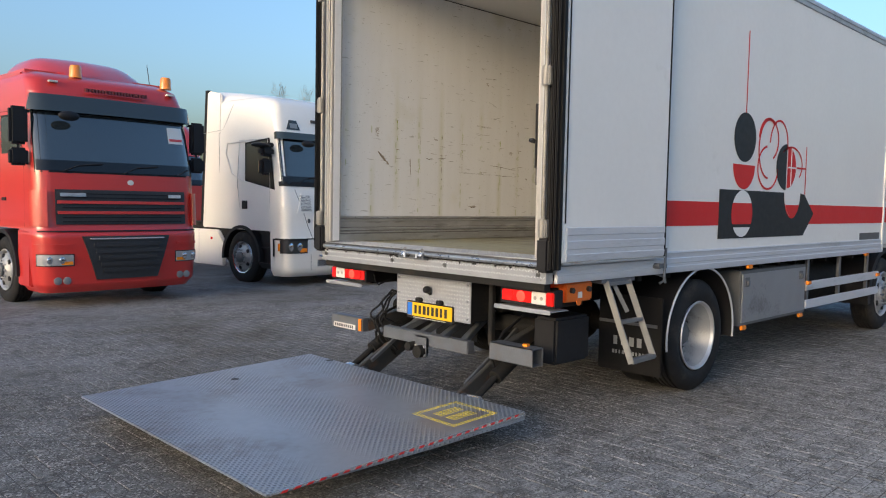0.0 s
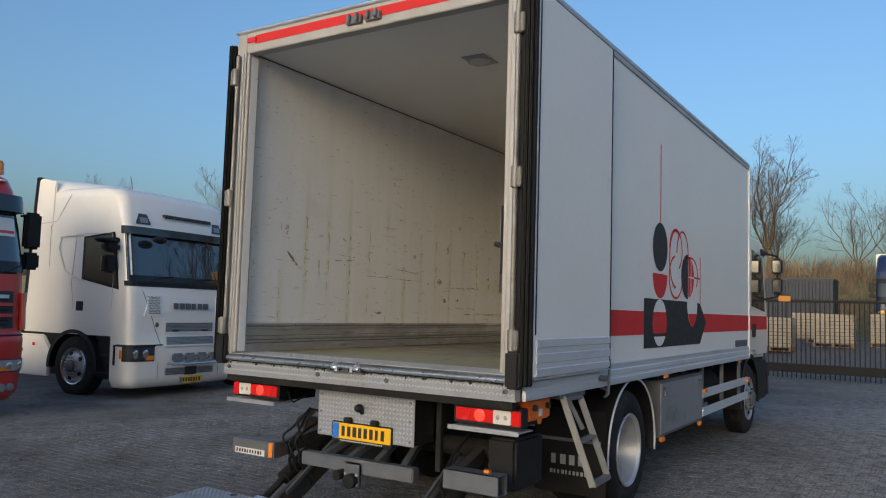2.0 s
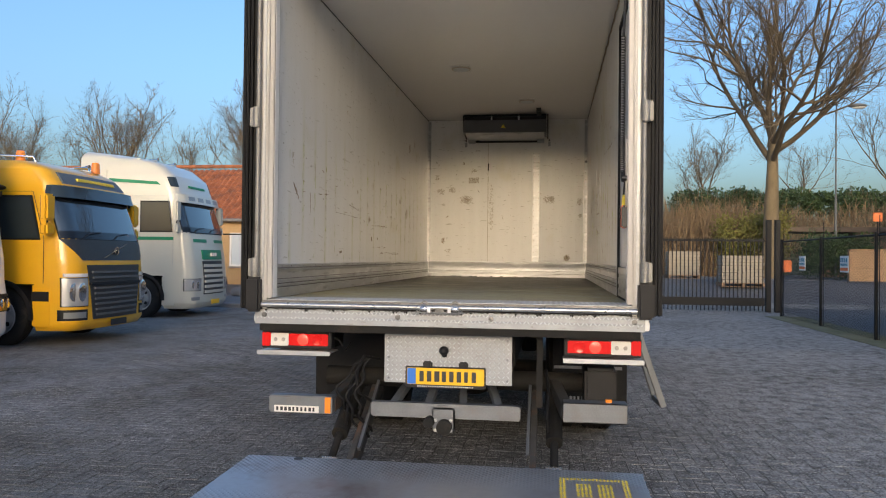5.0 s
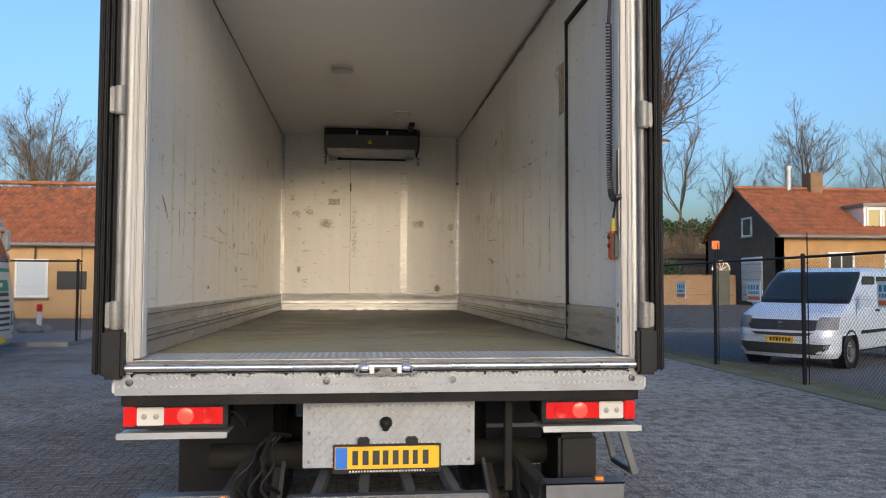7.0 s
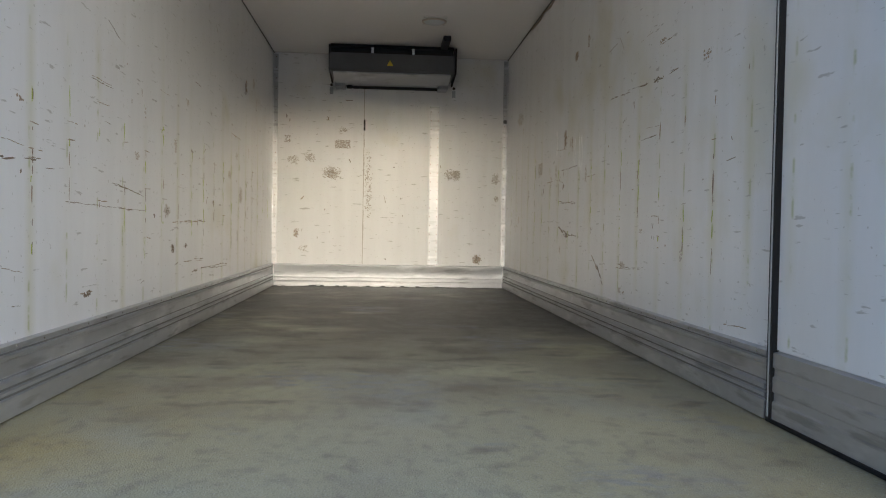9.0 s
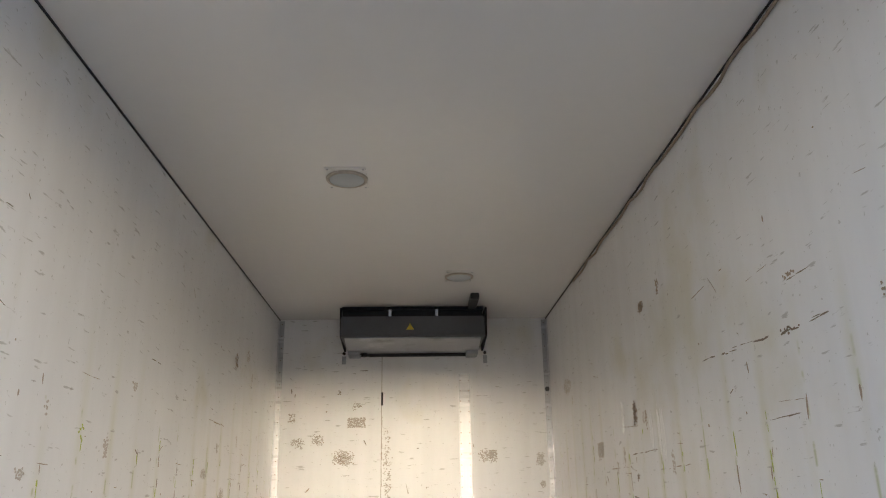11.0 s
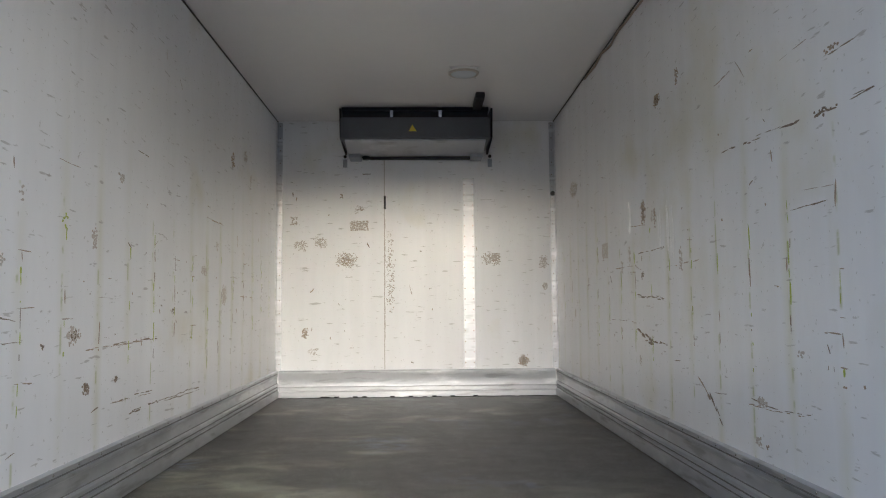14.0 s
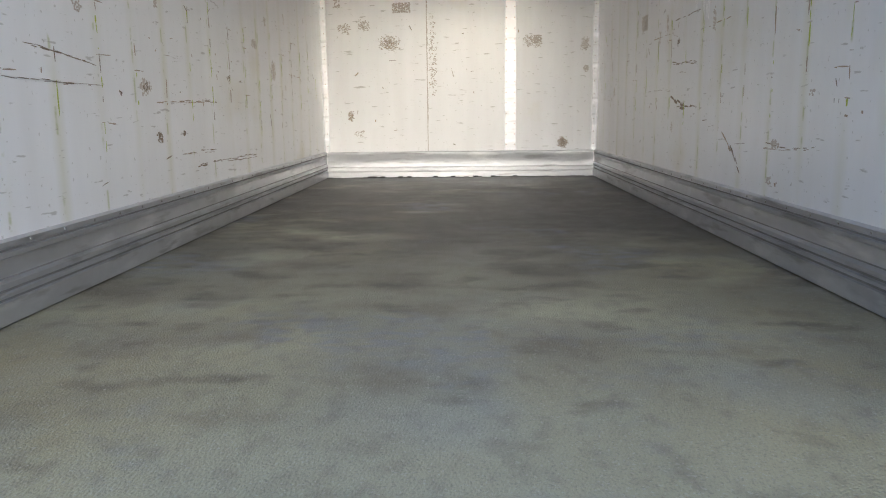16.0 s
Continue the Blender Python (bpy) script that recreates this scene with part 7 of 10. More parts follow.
        part("body_crease", S().tube([(s * 1.246, 1.40, 2.72), (s * 1.250, 1.95, 2.70), (s * 1.250, 2.0, 2.50), (s * 1.250, 1.80, 2.10), (s * 1.250, 1.50, 1.97), (s * 1.25, 1.30, 1.94)], 0.012, 6), M["cab_white"], t)
        seam(t, [(0.58, 1.0), (0.58, 1.95), (0.66, 2.74), (1.55, 2.74), (1.62, 1.9), (1.50, 1.3), (1.42, 1.15)], s, 1.245, M["alu_dull"])
        part("door_handle", S().box(s * 1.245, s * 1.262, 1.28, 1.45, 1.42, 1.58), M["plastic"], t, bevel=0.006)
        part("air_deflector", S().prism([(2.25, 1.02), (2.90, 1.02), (2.72, 3.74), (2.66, 3.78), (2.25, 3.70)], "x", s * 1.15, s * 1.21), M["cab_white"], t, "white side air deflector", bevel=0.02)
        part("deflector_edge", S().prism([(2.90, 1.02), (2.98, 1.02), (2.80, 3.80), (2.70, 3.80)], "x", s * 1.13, s * 1.205), M["rubber"], t)
        seam(t, [(2.25, 1.3), (2.30, 2.9), (2.20, 2.95)], s, 1.213, M["alu_dull"])
        seam(t, [(2.88, 2.93), (2.15, 2.98), (1.95, 3.25), (1.80, 3.45)], s, 1.213, M["alu_dull"])
        part("panel_gap", c.patch(0.90, 1.80, (s * 0.66, s * 0.98), (s * 0.672, s * 0.992), 0.0015, 0.01, 1, 8), M["plastic_grey"], t)
        part("panel_gap", c.patch(0.30, 0.60, s * 0.70, s * 0.708, 0.0015, 0.01, 1, 4), M["plastic_grey"], t)
        part("side_skirt", S().prism([(2.12, 0.26), (4.1, 0.26), (4.1, 0.98), (2.30, 0.98), (2.10, 0.75)], "x", s * 1.16, s * 1.23), M["cab_white"], t, "white side skirt", bevel=0.025)
        seam(t, [(3.0, 0.27), (3.0, 0.97)], s, 1.23, M["alu_dull"])
        part("skirt_marker", S().box(s * 1.23, s * 1.24, 2.5, 2.56, 0.78, 0.83), M["red_lens"], t)
        part("step_box", S().box(s * 0.9, s * 1.20, 0.54, 0.92, 0.30, 1.02), M["plastic"], t, "black entry steps", bevel=0.02)
        for z in (0.36, 0.66, 0.96):
            part("step_tread", S().box(s * 1.0, s * 1.24, 0.55, 0.92, z, z + 0.05), M["plastic"], t, bevel=0.01)
    part("upper_grille", c.patch(1.10, 1.32, -0.60, 0.60, 0.008, 0.01, 12, 2), M["cab_white"], t)
    for z0, z1 in ((1.10, 1.26), (0.88, 1.02)):
        g = part("mesh_grille", c.patch(z0, z1, -0.55, 0.55, 0.014, 0.01, 12, 2), M["alu"], t, "silver honeycomb grille strip")
        part("grille_cells", c.cells(z0 + 0.006, z1 - 0.006, -0.545, 0.545, 6, 34, 0.0165, 0.66), M["grille_dark"], g, "dark openings", kind="stuff", fix=False)
        part("grille_surround", c.patch(z0 - 0.03, z1 + 0.03, -0.62, 0.62, 0.006, 0.01, 12, 2), M["cab_white"], g)
        if z0 > 1:
            for x in (-0.34, 0.34):
                part("grille_lamp", c.patch(z0 + 0.005, z0 + 0.035, x - 0.07, x + 0.07, 0.03, 0.0, 3, 1), M["dark"], g)
        part("grille_frame", c.patch(z0 - 0.02, z0, -0.58, 0.58, 0.03, 0.0, 12, 1), M["cab_white"], t)
    lo = part("low_mesh", c.patch(0.37, 0.49, -0.56, 0.56, 0.012, 0.01, 12, 2), M["alu"], t, "silver lower mesh")
    part("mesh_cells", c.cells(0.375, 0.485, -0.55, 0.55, 5, 34, 0.0145, 0.66), M["grille_dark"], lo, kind="stuff", fix=False)
    part("radar_cover", c.patch(0.36, 0.50, -0.13, 0.13, 0.02, 0.0, 4, 1), M["dark"], lo, "black radar cover")
    part("badge", bars_text(0.84, 0.105, 6, 33, (1, 0, 0), (0, 0.1, 1), (-0.38, 0.075, 1.49), (0, -1, 0), 0.03), M["plastic_grey"], t, "plain dark badge bars")
    part("lamp_bar", S().tube([(-0.62, -0.10, 0.58), (-0.5, -0.13, 0.56), (0.5, -0.13, 0.56), (0.62, -0.10, 0.58)], 0.02), M["chrome"], t, "chrome lamp bar")
    for x in (-0.42, -0.14, 0.14, 0.42):
        part("spot_lamp", S().box(x - 0.13, x + 0.13, -0.16, -0.06, 0.595, 0.745), M["chrome"], t, "chrome spot lamp", bevel=0.03)
        part("spot_lens", S().box(x - 0.105, x + 0.105, -0.165, -0.158, 0.61, 0.665), M["lamp_glass"], t, bevel=0.002)
    pl = part("number_plate", S().box(-0.26, 0.26, -0.035, -0.025, 0.22, 0.33), M["plate_yellow"], t, "yellow number plate")
    part("plate_lettering", bars_text(0.42, 0.07, 7, 34, (1, 0, 0), (0, 0, 1), (-0.19, -0.035, 0.24), (0, -1, 0), 0.002), M["dark"], pl)
    part("plate_band", S().box(-0.255, -0.21, -0.037, -0.034, 0.225, 0.325), M["plate_blue"], pl)
    part("aerial", S().cyl((-0.5, 1.1, 3.5), (-0.5, 1.2, 3.85), 0.006, n=6), M["dark"], t)
    for s in (1, -1):
        part("corner_mark", S().ellipsoid(c.p(1.22, s * 0.72, 0.0), 0.035, 0.02, 0.045, 10, 6), M["plastic_grey"], t)
    return t


def yellow_tractor():
    t = thing("tractor_unit", "yellow tractor unit with dark blue-grey grille and orange beacons", "truck", pose(7.85, 7.0, GZ, 0, 0, 2))
    c = Cab([(0.25, 1.16, 0.06, 0.26, 0.10), (0.36, 1.22, 0.0, 0.28, 0.10), (0.95, 1.23, 0.0, 0.30, 0.10), (1.40, 1.23, 0.03, 0.30, 0.10), (1.76, 1.22, 0.10, 0.28, 0.09), (2.55, 1.19, 0.38, 0.24, 0.08),
             (2.72, 1.18, 0.42, 0.24, 0.08), (2.95, 1.16, 0.62, 0.26, 0.08), (3.08, 1.10, 0.95, 0.3, 0.06)])
    tractor_base(t, 1.40, None, 5.9, 1.24)
    part("cab", c.skin(1.02, 3.08, 2.2), M["cab_yellow"], t, "yellow painted cab", smooth=60)
    part("bumper", c.skin(0.25, 1.02, 0.76), M["cab_yellow"], t, "yellow bumper", smooth=60)
    cabin_glass(t, c, 1.78, 2.52, 1.28, 2.2, M["cab_yellow"])
    wipers(t, c, 1.80, 1.2, 2)
    part("front_panel", c.patch(1.42, 1.77, (-0.95, -1.30), (0.95, 1.30), 0.012, 0.01, 20, 4), M["grille_dark"], t, "dark panel under the windscreen")
    part("badge_bar", S().bar(c.p(1.46, -0.42, 0.03), c.p(1.72, 0.42, 0.03), 0.02, 0.012), M["chrome"], t, "plain diagonal chrome bar")
    part("badge_ring", S().lathe(c.p(1.59, 0.0, 0.03), "y", [(0.07, 0.01), (0.07, -0.02), (0.05, -0.02), (0.05, 0.01)], 20), M["chrome"], t)
    part("grille", c.patch(0.42, 1.34, (-0.72, -0.86), (0.72, 0.86), 0.014, 0.01, 16, 4), M["grille_dark"], t, "dark slatted grille")
    for i in range(9):
        z = 0.48 + i * 0.09
        if i == 6:
            continue
        part("grille_slat", c.patch(z, z + 0.035, -0.66 - 0.012 * i, 0.66 + 0.012 * i, 0.04, 0.0, 12, 1), M["plastic_grey"], t)
    part("grille_trim", c.patch(1.00, 1.05, -0.82, 0.82, 0.045, 0.0, 12, 1), M["plastic"], t)
    part("header_board", c.patch(2.70, 2.90, (-0.98, -0.92), (0.98, 0.92), 0.03, 0.0, 14, 3), M["plastic_grey"], t, "grey lettered header board")
    part("header_lettering", bars_text(1.2, 0.06, 18, 41, (1, 0, 0), (0, 0.5, 0.87), (-0.55, 0.50, 2.76), (0, -1, 0.3), 0.07), M["yellow_paint"], t)
    part("sun_visor", c.patch(2.46, 2.66, (-1.36, -1.28), (1.36, 1.28), 0.12, -0.04, 24, 2), M["glass_dark"], t, "dark sun visor")
    part("visor_lettering", c.patch(2.665, 2.70, -1.0, 1.0, 0.03, 0.0, 10, 1), M["cab_yellow"], t)
    for s in (1, -1):
        a, b = (0.86, 1.34) if s > 0 else (-1.34, -0.86)
        lamp_bits(t, c, 0.66, 1.12, a, b, False)
        part("fog_lamp", c.patch(0.46, 0.56, s * 0.90, s * 1.30, 0.012, 0.01, 6, 2), M["lamp_glass"], t)
        part("lamp_surround", c.patch(0.42, 0.60, s * 0.86, s * 1.40, 0.006, 0.01, 6, 2), M["plastic"], t)
        part("lamp_step", c.patch(1.14, 1.20, s * 0.86, s * 1.30, 0.014, 0.01, 6, 1), M["white_lens"], t)
        side_window(t, 1.225, s, 0.70, 1.42, 1.78, 2.46, 0.16)
        side_window(t, 1.225, s, 1.72, 2.05, 1.85, 2.46, 0.0)
        mirror_set(t, s, 0.46, 1.82, 2.50, 1.21, M["cab_yellow"], M["cab_yellow"])
        seam(t, [(0.60, 1.04), (0.60, 1.78), (0.80, 2.55), (1.52, 2.55), (1.56, 1.1)], s, 1.235, M["grille_dark"])
        part("door_handle", S().box(s * 1.23, s * 1.25, 1.32, 1.50, 1.40, 1.48), M["plastic"], t, bevel=0.006)
        part("step_box", S().box(s * 0.9, s * 1.235, 0.46, 0.80, 0.32, 1.02), M["cab_yellow"], t, bevel=0.02)
        part("step_recess", S().box(s * 1.2, s * 1.242, 0.50, 0.80, 0.74, 0.90), M["plastic"], t)
        part("side_skirt", S().box(s * 1.1, s * 1.22, 2.1, 4.0, 0.32, 0.95), M["cab_yellow"], t, bevel=0.03)
        part("roof_rail", S().tube([(s * 0.95, 0.95, 3.06), (s * 0.95, 1.0, 3.16), (s * 0.95, 2.0, 3.2)], 0.015), M["alu_bright"], t)
        part("beacon", S().lathe((s * 0.85, 1.3 if s < 0 else 0.95, 3.06), "z", [(0.0, 0.22), (0.06, 0.21), (0.075, 0.17), (0.08, 0.03), (0.09, 0.0), (0, 0)], 18), M["orange_lens"], t, "orange flashing beacon")
    part("horn", S().lathe((0.55, 0.9, 3.14), "y", [(0.0, 0.3), (0.02, 0.3), (0.025, 0.1), (0.06, 0.0), (0.0, 0.02)], 16), M["chrome"], t, "chrome air horn")
    part("number_plate", S().box(-0.26, 0.26, -0.04, -0.03, 0.28, 0.39), M["dark"], t, "blank black plate holder")
    return t


def cream_tractor():
    t = thing("tractor_unit", "cream-white high-roof tractor unit with green bands", "truck", pose(13.7, 7.85, GZ, 0, 0, 3.5))
    c = Cab([(0.22, 1.16, 0.08, 0.26, 0.10), (0.36, 1.23, 0.0, 0.28, 0.10), (0.95, 1.25, 0.0, 0.30, 0.10), (1.35, 1.24, 0.04, 0.28, 0.10), (2.08, 1.23, 0.16, 0.24, 0.09), (2.86, 1.20, 0.40, 0.22, 0.08),
             (3.05, 1.20, 0.44, 0.24, 0.08), (3.45, 1.18, 0.58, 0.26, 0.08), (3.75, 1.12, 0.95, 0.30, 0.06), (3.88, 1.05, 1.4, 0.34, 0.05)])
    tractor_base(t, 1.40, None, 5.9, 1.24)
    part("cab", c.skin(1.02, 3.88, 2.25), M["cab_cream"], t, "cream painted cab", smooth=60)
    part("bumper", c.skin(0.22, 1.02, 0.80), M["cab_cream"], t, "cream bumper", smooth=60)
    part("roof_deflector", S().grid(lambda u, v: (1.05 * u, 1.5 + 1.5 * v, 3.88 + 0.22 * v ** 0.7 * (1 - abs(u) ** 6)), steps(-1, 1, 14), steps(0, 1, 8), lambda u, v: (1.08 * u, 1.5 + 1.5 * v, 3.3)), M["cab_cream"], t, "cream roof deflector", smooth=60)
    cabin_glass(t, c, 2.08, 2.82, 1.24, 2.2, M["cab_cream"])
    wipers(t, c, 2.10, 1.15, 3)
    part("sun_visor", c.patch(2.80, 3.0, (-1.30, -1.24), (1.30, 1.24), 0.12, -0.03, 24, 2), M["cab_cream"], t, "cream sun visor")
    for l in (-0.75, -0.25, 0.25, 0.75):
        part("visor_lamp", c.patch(2.86, 2.96, l - 0.16, l + 0.16, 0.13, -0.1, 4, 1), M["lamp_glass"], t, "visor spot lamp")
    part("green_panel", c.patch(1.42, 1.66, -0.62, 0.62, 0.03, 0.0, 12, 2), M["green"], t, "green badge panel")
    part("badge", bars_text(0.4, 0.09, 3, 51, (1, 0, 0), (0, 0, 1), (-0.2, 0.035, 1.50), (0, -1, 0), 0.04), M["white_lens"], t, "plain white badge bars")
    for i in range(6):
        z = 0.58 + i * 0.13
        part("grille_slat", c.patch(z, z + 0.07, -0.60, 0.60, 0.03, 0.0, 12, 2), M["cab_cream"], t, "cream grille slat")
    part("grille_back", c.patch(0.55, 1.38, -0.64, 0.64, 0.010, 0.01, 12, 4), M["grille_dark"], t)
    for s in (1, -1):
        a, b = (0.78, 1.34) if s > 0 else (-1.34, -0.78)
        lamp_bits(t, c, 0.66, 0.94, a, b, False)
        part("fog_lamp", c.patch(0.42, 0.50, s * 0.85, s * 1.15, 0.012, 0.01, 6, 2), M["lamp_glass"], t)
        part("green_band", c.patch(1.84, 1.92, s * 0.25, s * 0.95, 0.010, 0.0, 10, 1), M["green"], t, "green band")
        side_window(t, 1.235, s, 0.60, 1.36, 2.10, 2.80, 0.10)
        mirror_set(t, s, 0.42, 2.05, 2.82, 1.22, M["cab_cream"], M["cab_cream"])
        part("side_green_band", S().box(s * 1.236, s * 1.243, 0.55, 2.2, 1.88, 1.96), M["green"], t, "green band")
        part("roof_green_band", S().prism([(0.9, 3.22), (2.2, 3.30), (2.2, 3.38), (1.0, 3.30)], "x", s * 1.2, s * 1.205), M["green"], t, "green band")
        part("roof_badge_lamp", c.patch(3.18, 3.42, s * 1.0, s * 1.22, 0.012, 0.01, 5, 3), M["glass_dark"], t)
        seam(t, [(0.56, 1.06), (0.56, 2.0), (0.70, 2.95), (1.66, 2.95), (1.70, 1.1)], s, 1.238, M["alu_dull"])
        part("door_handle", S().box(s * 1.238, s * 1.255, 1.42, 1.62, 1.46, 1.55), M["plastic"], t, bevel=0.006)
        part("step_box", S().box(s * 0.9, s * 1.235, 0.48, 0.84, 0.28, 1.02), M["cab_cream"], t, bevel=0.03)
        part("side_skirt", S().box(s * 1.1, s * 1.22, 2.1, 4.0, 0.30, 0.95), M["cab_cream"], t, bevel=0.03)
        part("deflector", S().prism([(2.25, 1.02), (2.9, 1.02), (2.9, 3.55), (2.25, 3.6)], "x", s * 1.15, s * 1.2), M["cab_cream"], t, bevel=0.02)
        part("roof_horn", S().lathe((s * 0.5, 1.3, 3.9), "y", [(0.0, 0.3), (0.02, 0.3), (0.025, 0.1), (0.06, 0.0), (0.0, 0.02)], 14), M["chrome"], t)
    part("roof_lettering", bars_text(1.0, 0.06, 18, 52, (1, 0, 0), (0, 0.3, 0.95), (-0.5, 0.53, 3.2), (0, -1, 0), 0.06), M["green"], t)
    part("number_plate", S().box(-0.26, 0.26, -0.04, -0.03, 0.30, 0.41), M["plate_yellow"], t, "yellow number plate")
    return t


def red_tractor_behind():
    t = thing("tractor_unit", "plain red tractor unit standing behind the row", "truck", pose(4.6, 14.6, GZ, 0, 0, 0))
    c = Cab([(0.25, 1.2, 0.0, 0.25, 0.1), (1.1, 1.24, 0.0, 0.25, 0.1), (1.95, 1.22, 0.1, 0.22, 0.1), (2.7, 1.2, 0.35, 0.2, 0.1), (3.1, 1.18, 0.5, 0.2, 0.1), (3.55, 1.1, 0.9, 0.25, 0.05)])
    part("cab", c.skin(1.0, 3.55, 2.2), M["cab_red"], t, "red painted cab", smooth=60)
    part("bumper", c.skin(0.25, 1.0, 0.8), M["cab_red"], t)
    cabin_glass(t, c, 1.96, 2.7, 1.2, 2.2, M["cab_red"])
    tractor_base(t)


def own_cab():
    """The box truck's own cab, nose to +x."""
    w = 1.20
    sec = [(6.98, 0.0), (9.05, 0.0)]
    body = S().prism([(7.22, 1.08), (7.0, 1.15), (7.0, 2.75), (7.25, 2.82), (8.55, 2.82), (8.75, 2.70), (9.0, 1.75), (9.05, 1.0), (8.05, 1.0), (7.95, 1.08)], "y", -w, w)
    cab = part("cab", body, M["cab_white"], truck, "white truck cab", bevel=0.06, seg=3)
    for s in (1, -1):
        part("cab_window", S().prism([(7.72, 1.78), (8.78, 1.70), (8.56, 2.55), (7.72, 2.62)], "y", s * (w + 0.004), s * (w - 0.01)), M["glass_dark"], cab, "dark cab door window")
        part("cab_band", S().prism([(7.06, 1.43), (8.95, 1.43), (8.93, 1.635), (7.06, 1.635)], "y", s * (w + 0.003), s * (w - 0.01)), M["red"], cab, "red band")
        arc = [radians(a) for a in range(-10, 191, 8)]
        part("front_guard", S().grid(lambda a, b: (7.45 + 0.68 * math.cos(a), b, 0.47 + 0.62 * math.sin(a)), arc, [s * 0.8, s * 1.235], lambda a, b: (7.45 + 0.57 * math.cos(a), b, 0.47 + 0.555 * math.sin(a))), M["plastic"], cab, "black front mudguard")
        part("cab_step", S().box(8.0, 8.9, s * 0.9, s * 1.2, 0.35, 1.0), M["plastic"], cab, bevel=0.04)
        part("door_handle", S().box(7.75, 7.9, s * w, s * (w + 0.03), 1.32, 1.52), M["plastic"], cab, bevel=0.01)
        y = s * 1.37
        for z0, z1 in ((2.30, 2.56), (1.98, 2.25)):
            m = part("mirror", S().box(8.85, 8.98, y - 0.08, y + 0.08, z0, z1), M["plastic"], cab, "black mirror housing", bevel=0.03)
            part("mirror_glass", S().box(8.843, 8.85, y - 0.06, y + 0.06, z0 + 0.04, z1 - 0.04), M["mirror_dim"], m)
        part("mirror_arm", S().tube([(8.5, s * 1.18, 2.62), (8.9, s * 1.36, 2.60), (8.92, y, 2.60), (8.92, y, 1.96), (8.75, s * 1.20, 1.90)], 0.018), M["plastic"], cab)
        part("visor_end", S().box(8.4, 8.8, s * 1.12, s * 1.24, 2.58, 2.68), M["plastic"], cab, bevel=0.03)
        part("info_label", S().box(7.35, 7.50, s * (w + 0.004), s * (w - 0.01), 1.72, 1.95), M["cab_red"], cab)
    part("front_bumper", S().box(8.95, 9.15, -1.2, 1.2, 0.35, 0.95), M["plastic"], cab, bevel=0.05)
    part("windscreen", S().prism([(8.985, 1.78), (9.0, 1.79), (8.77, 2.68), (8.75, 2.67)], "y", -1.1, 1.1), M["glass_pane"], cab)


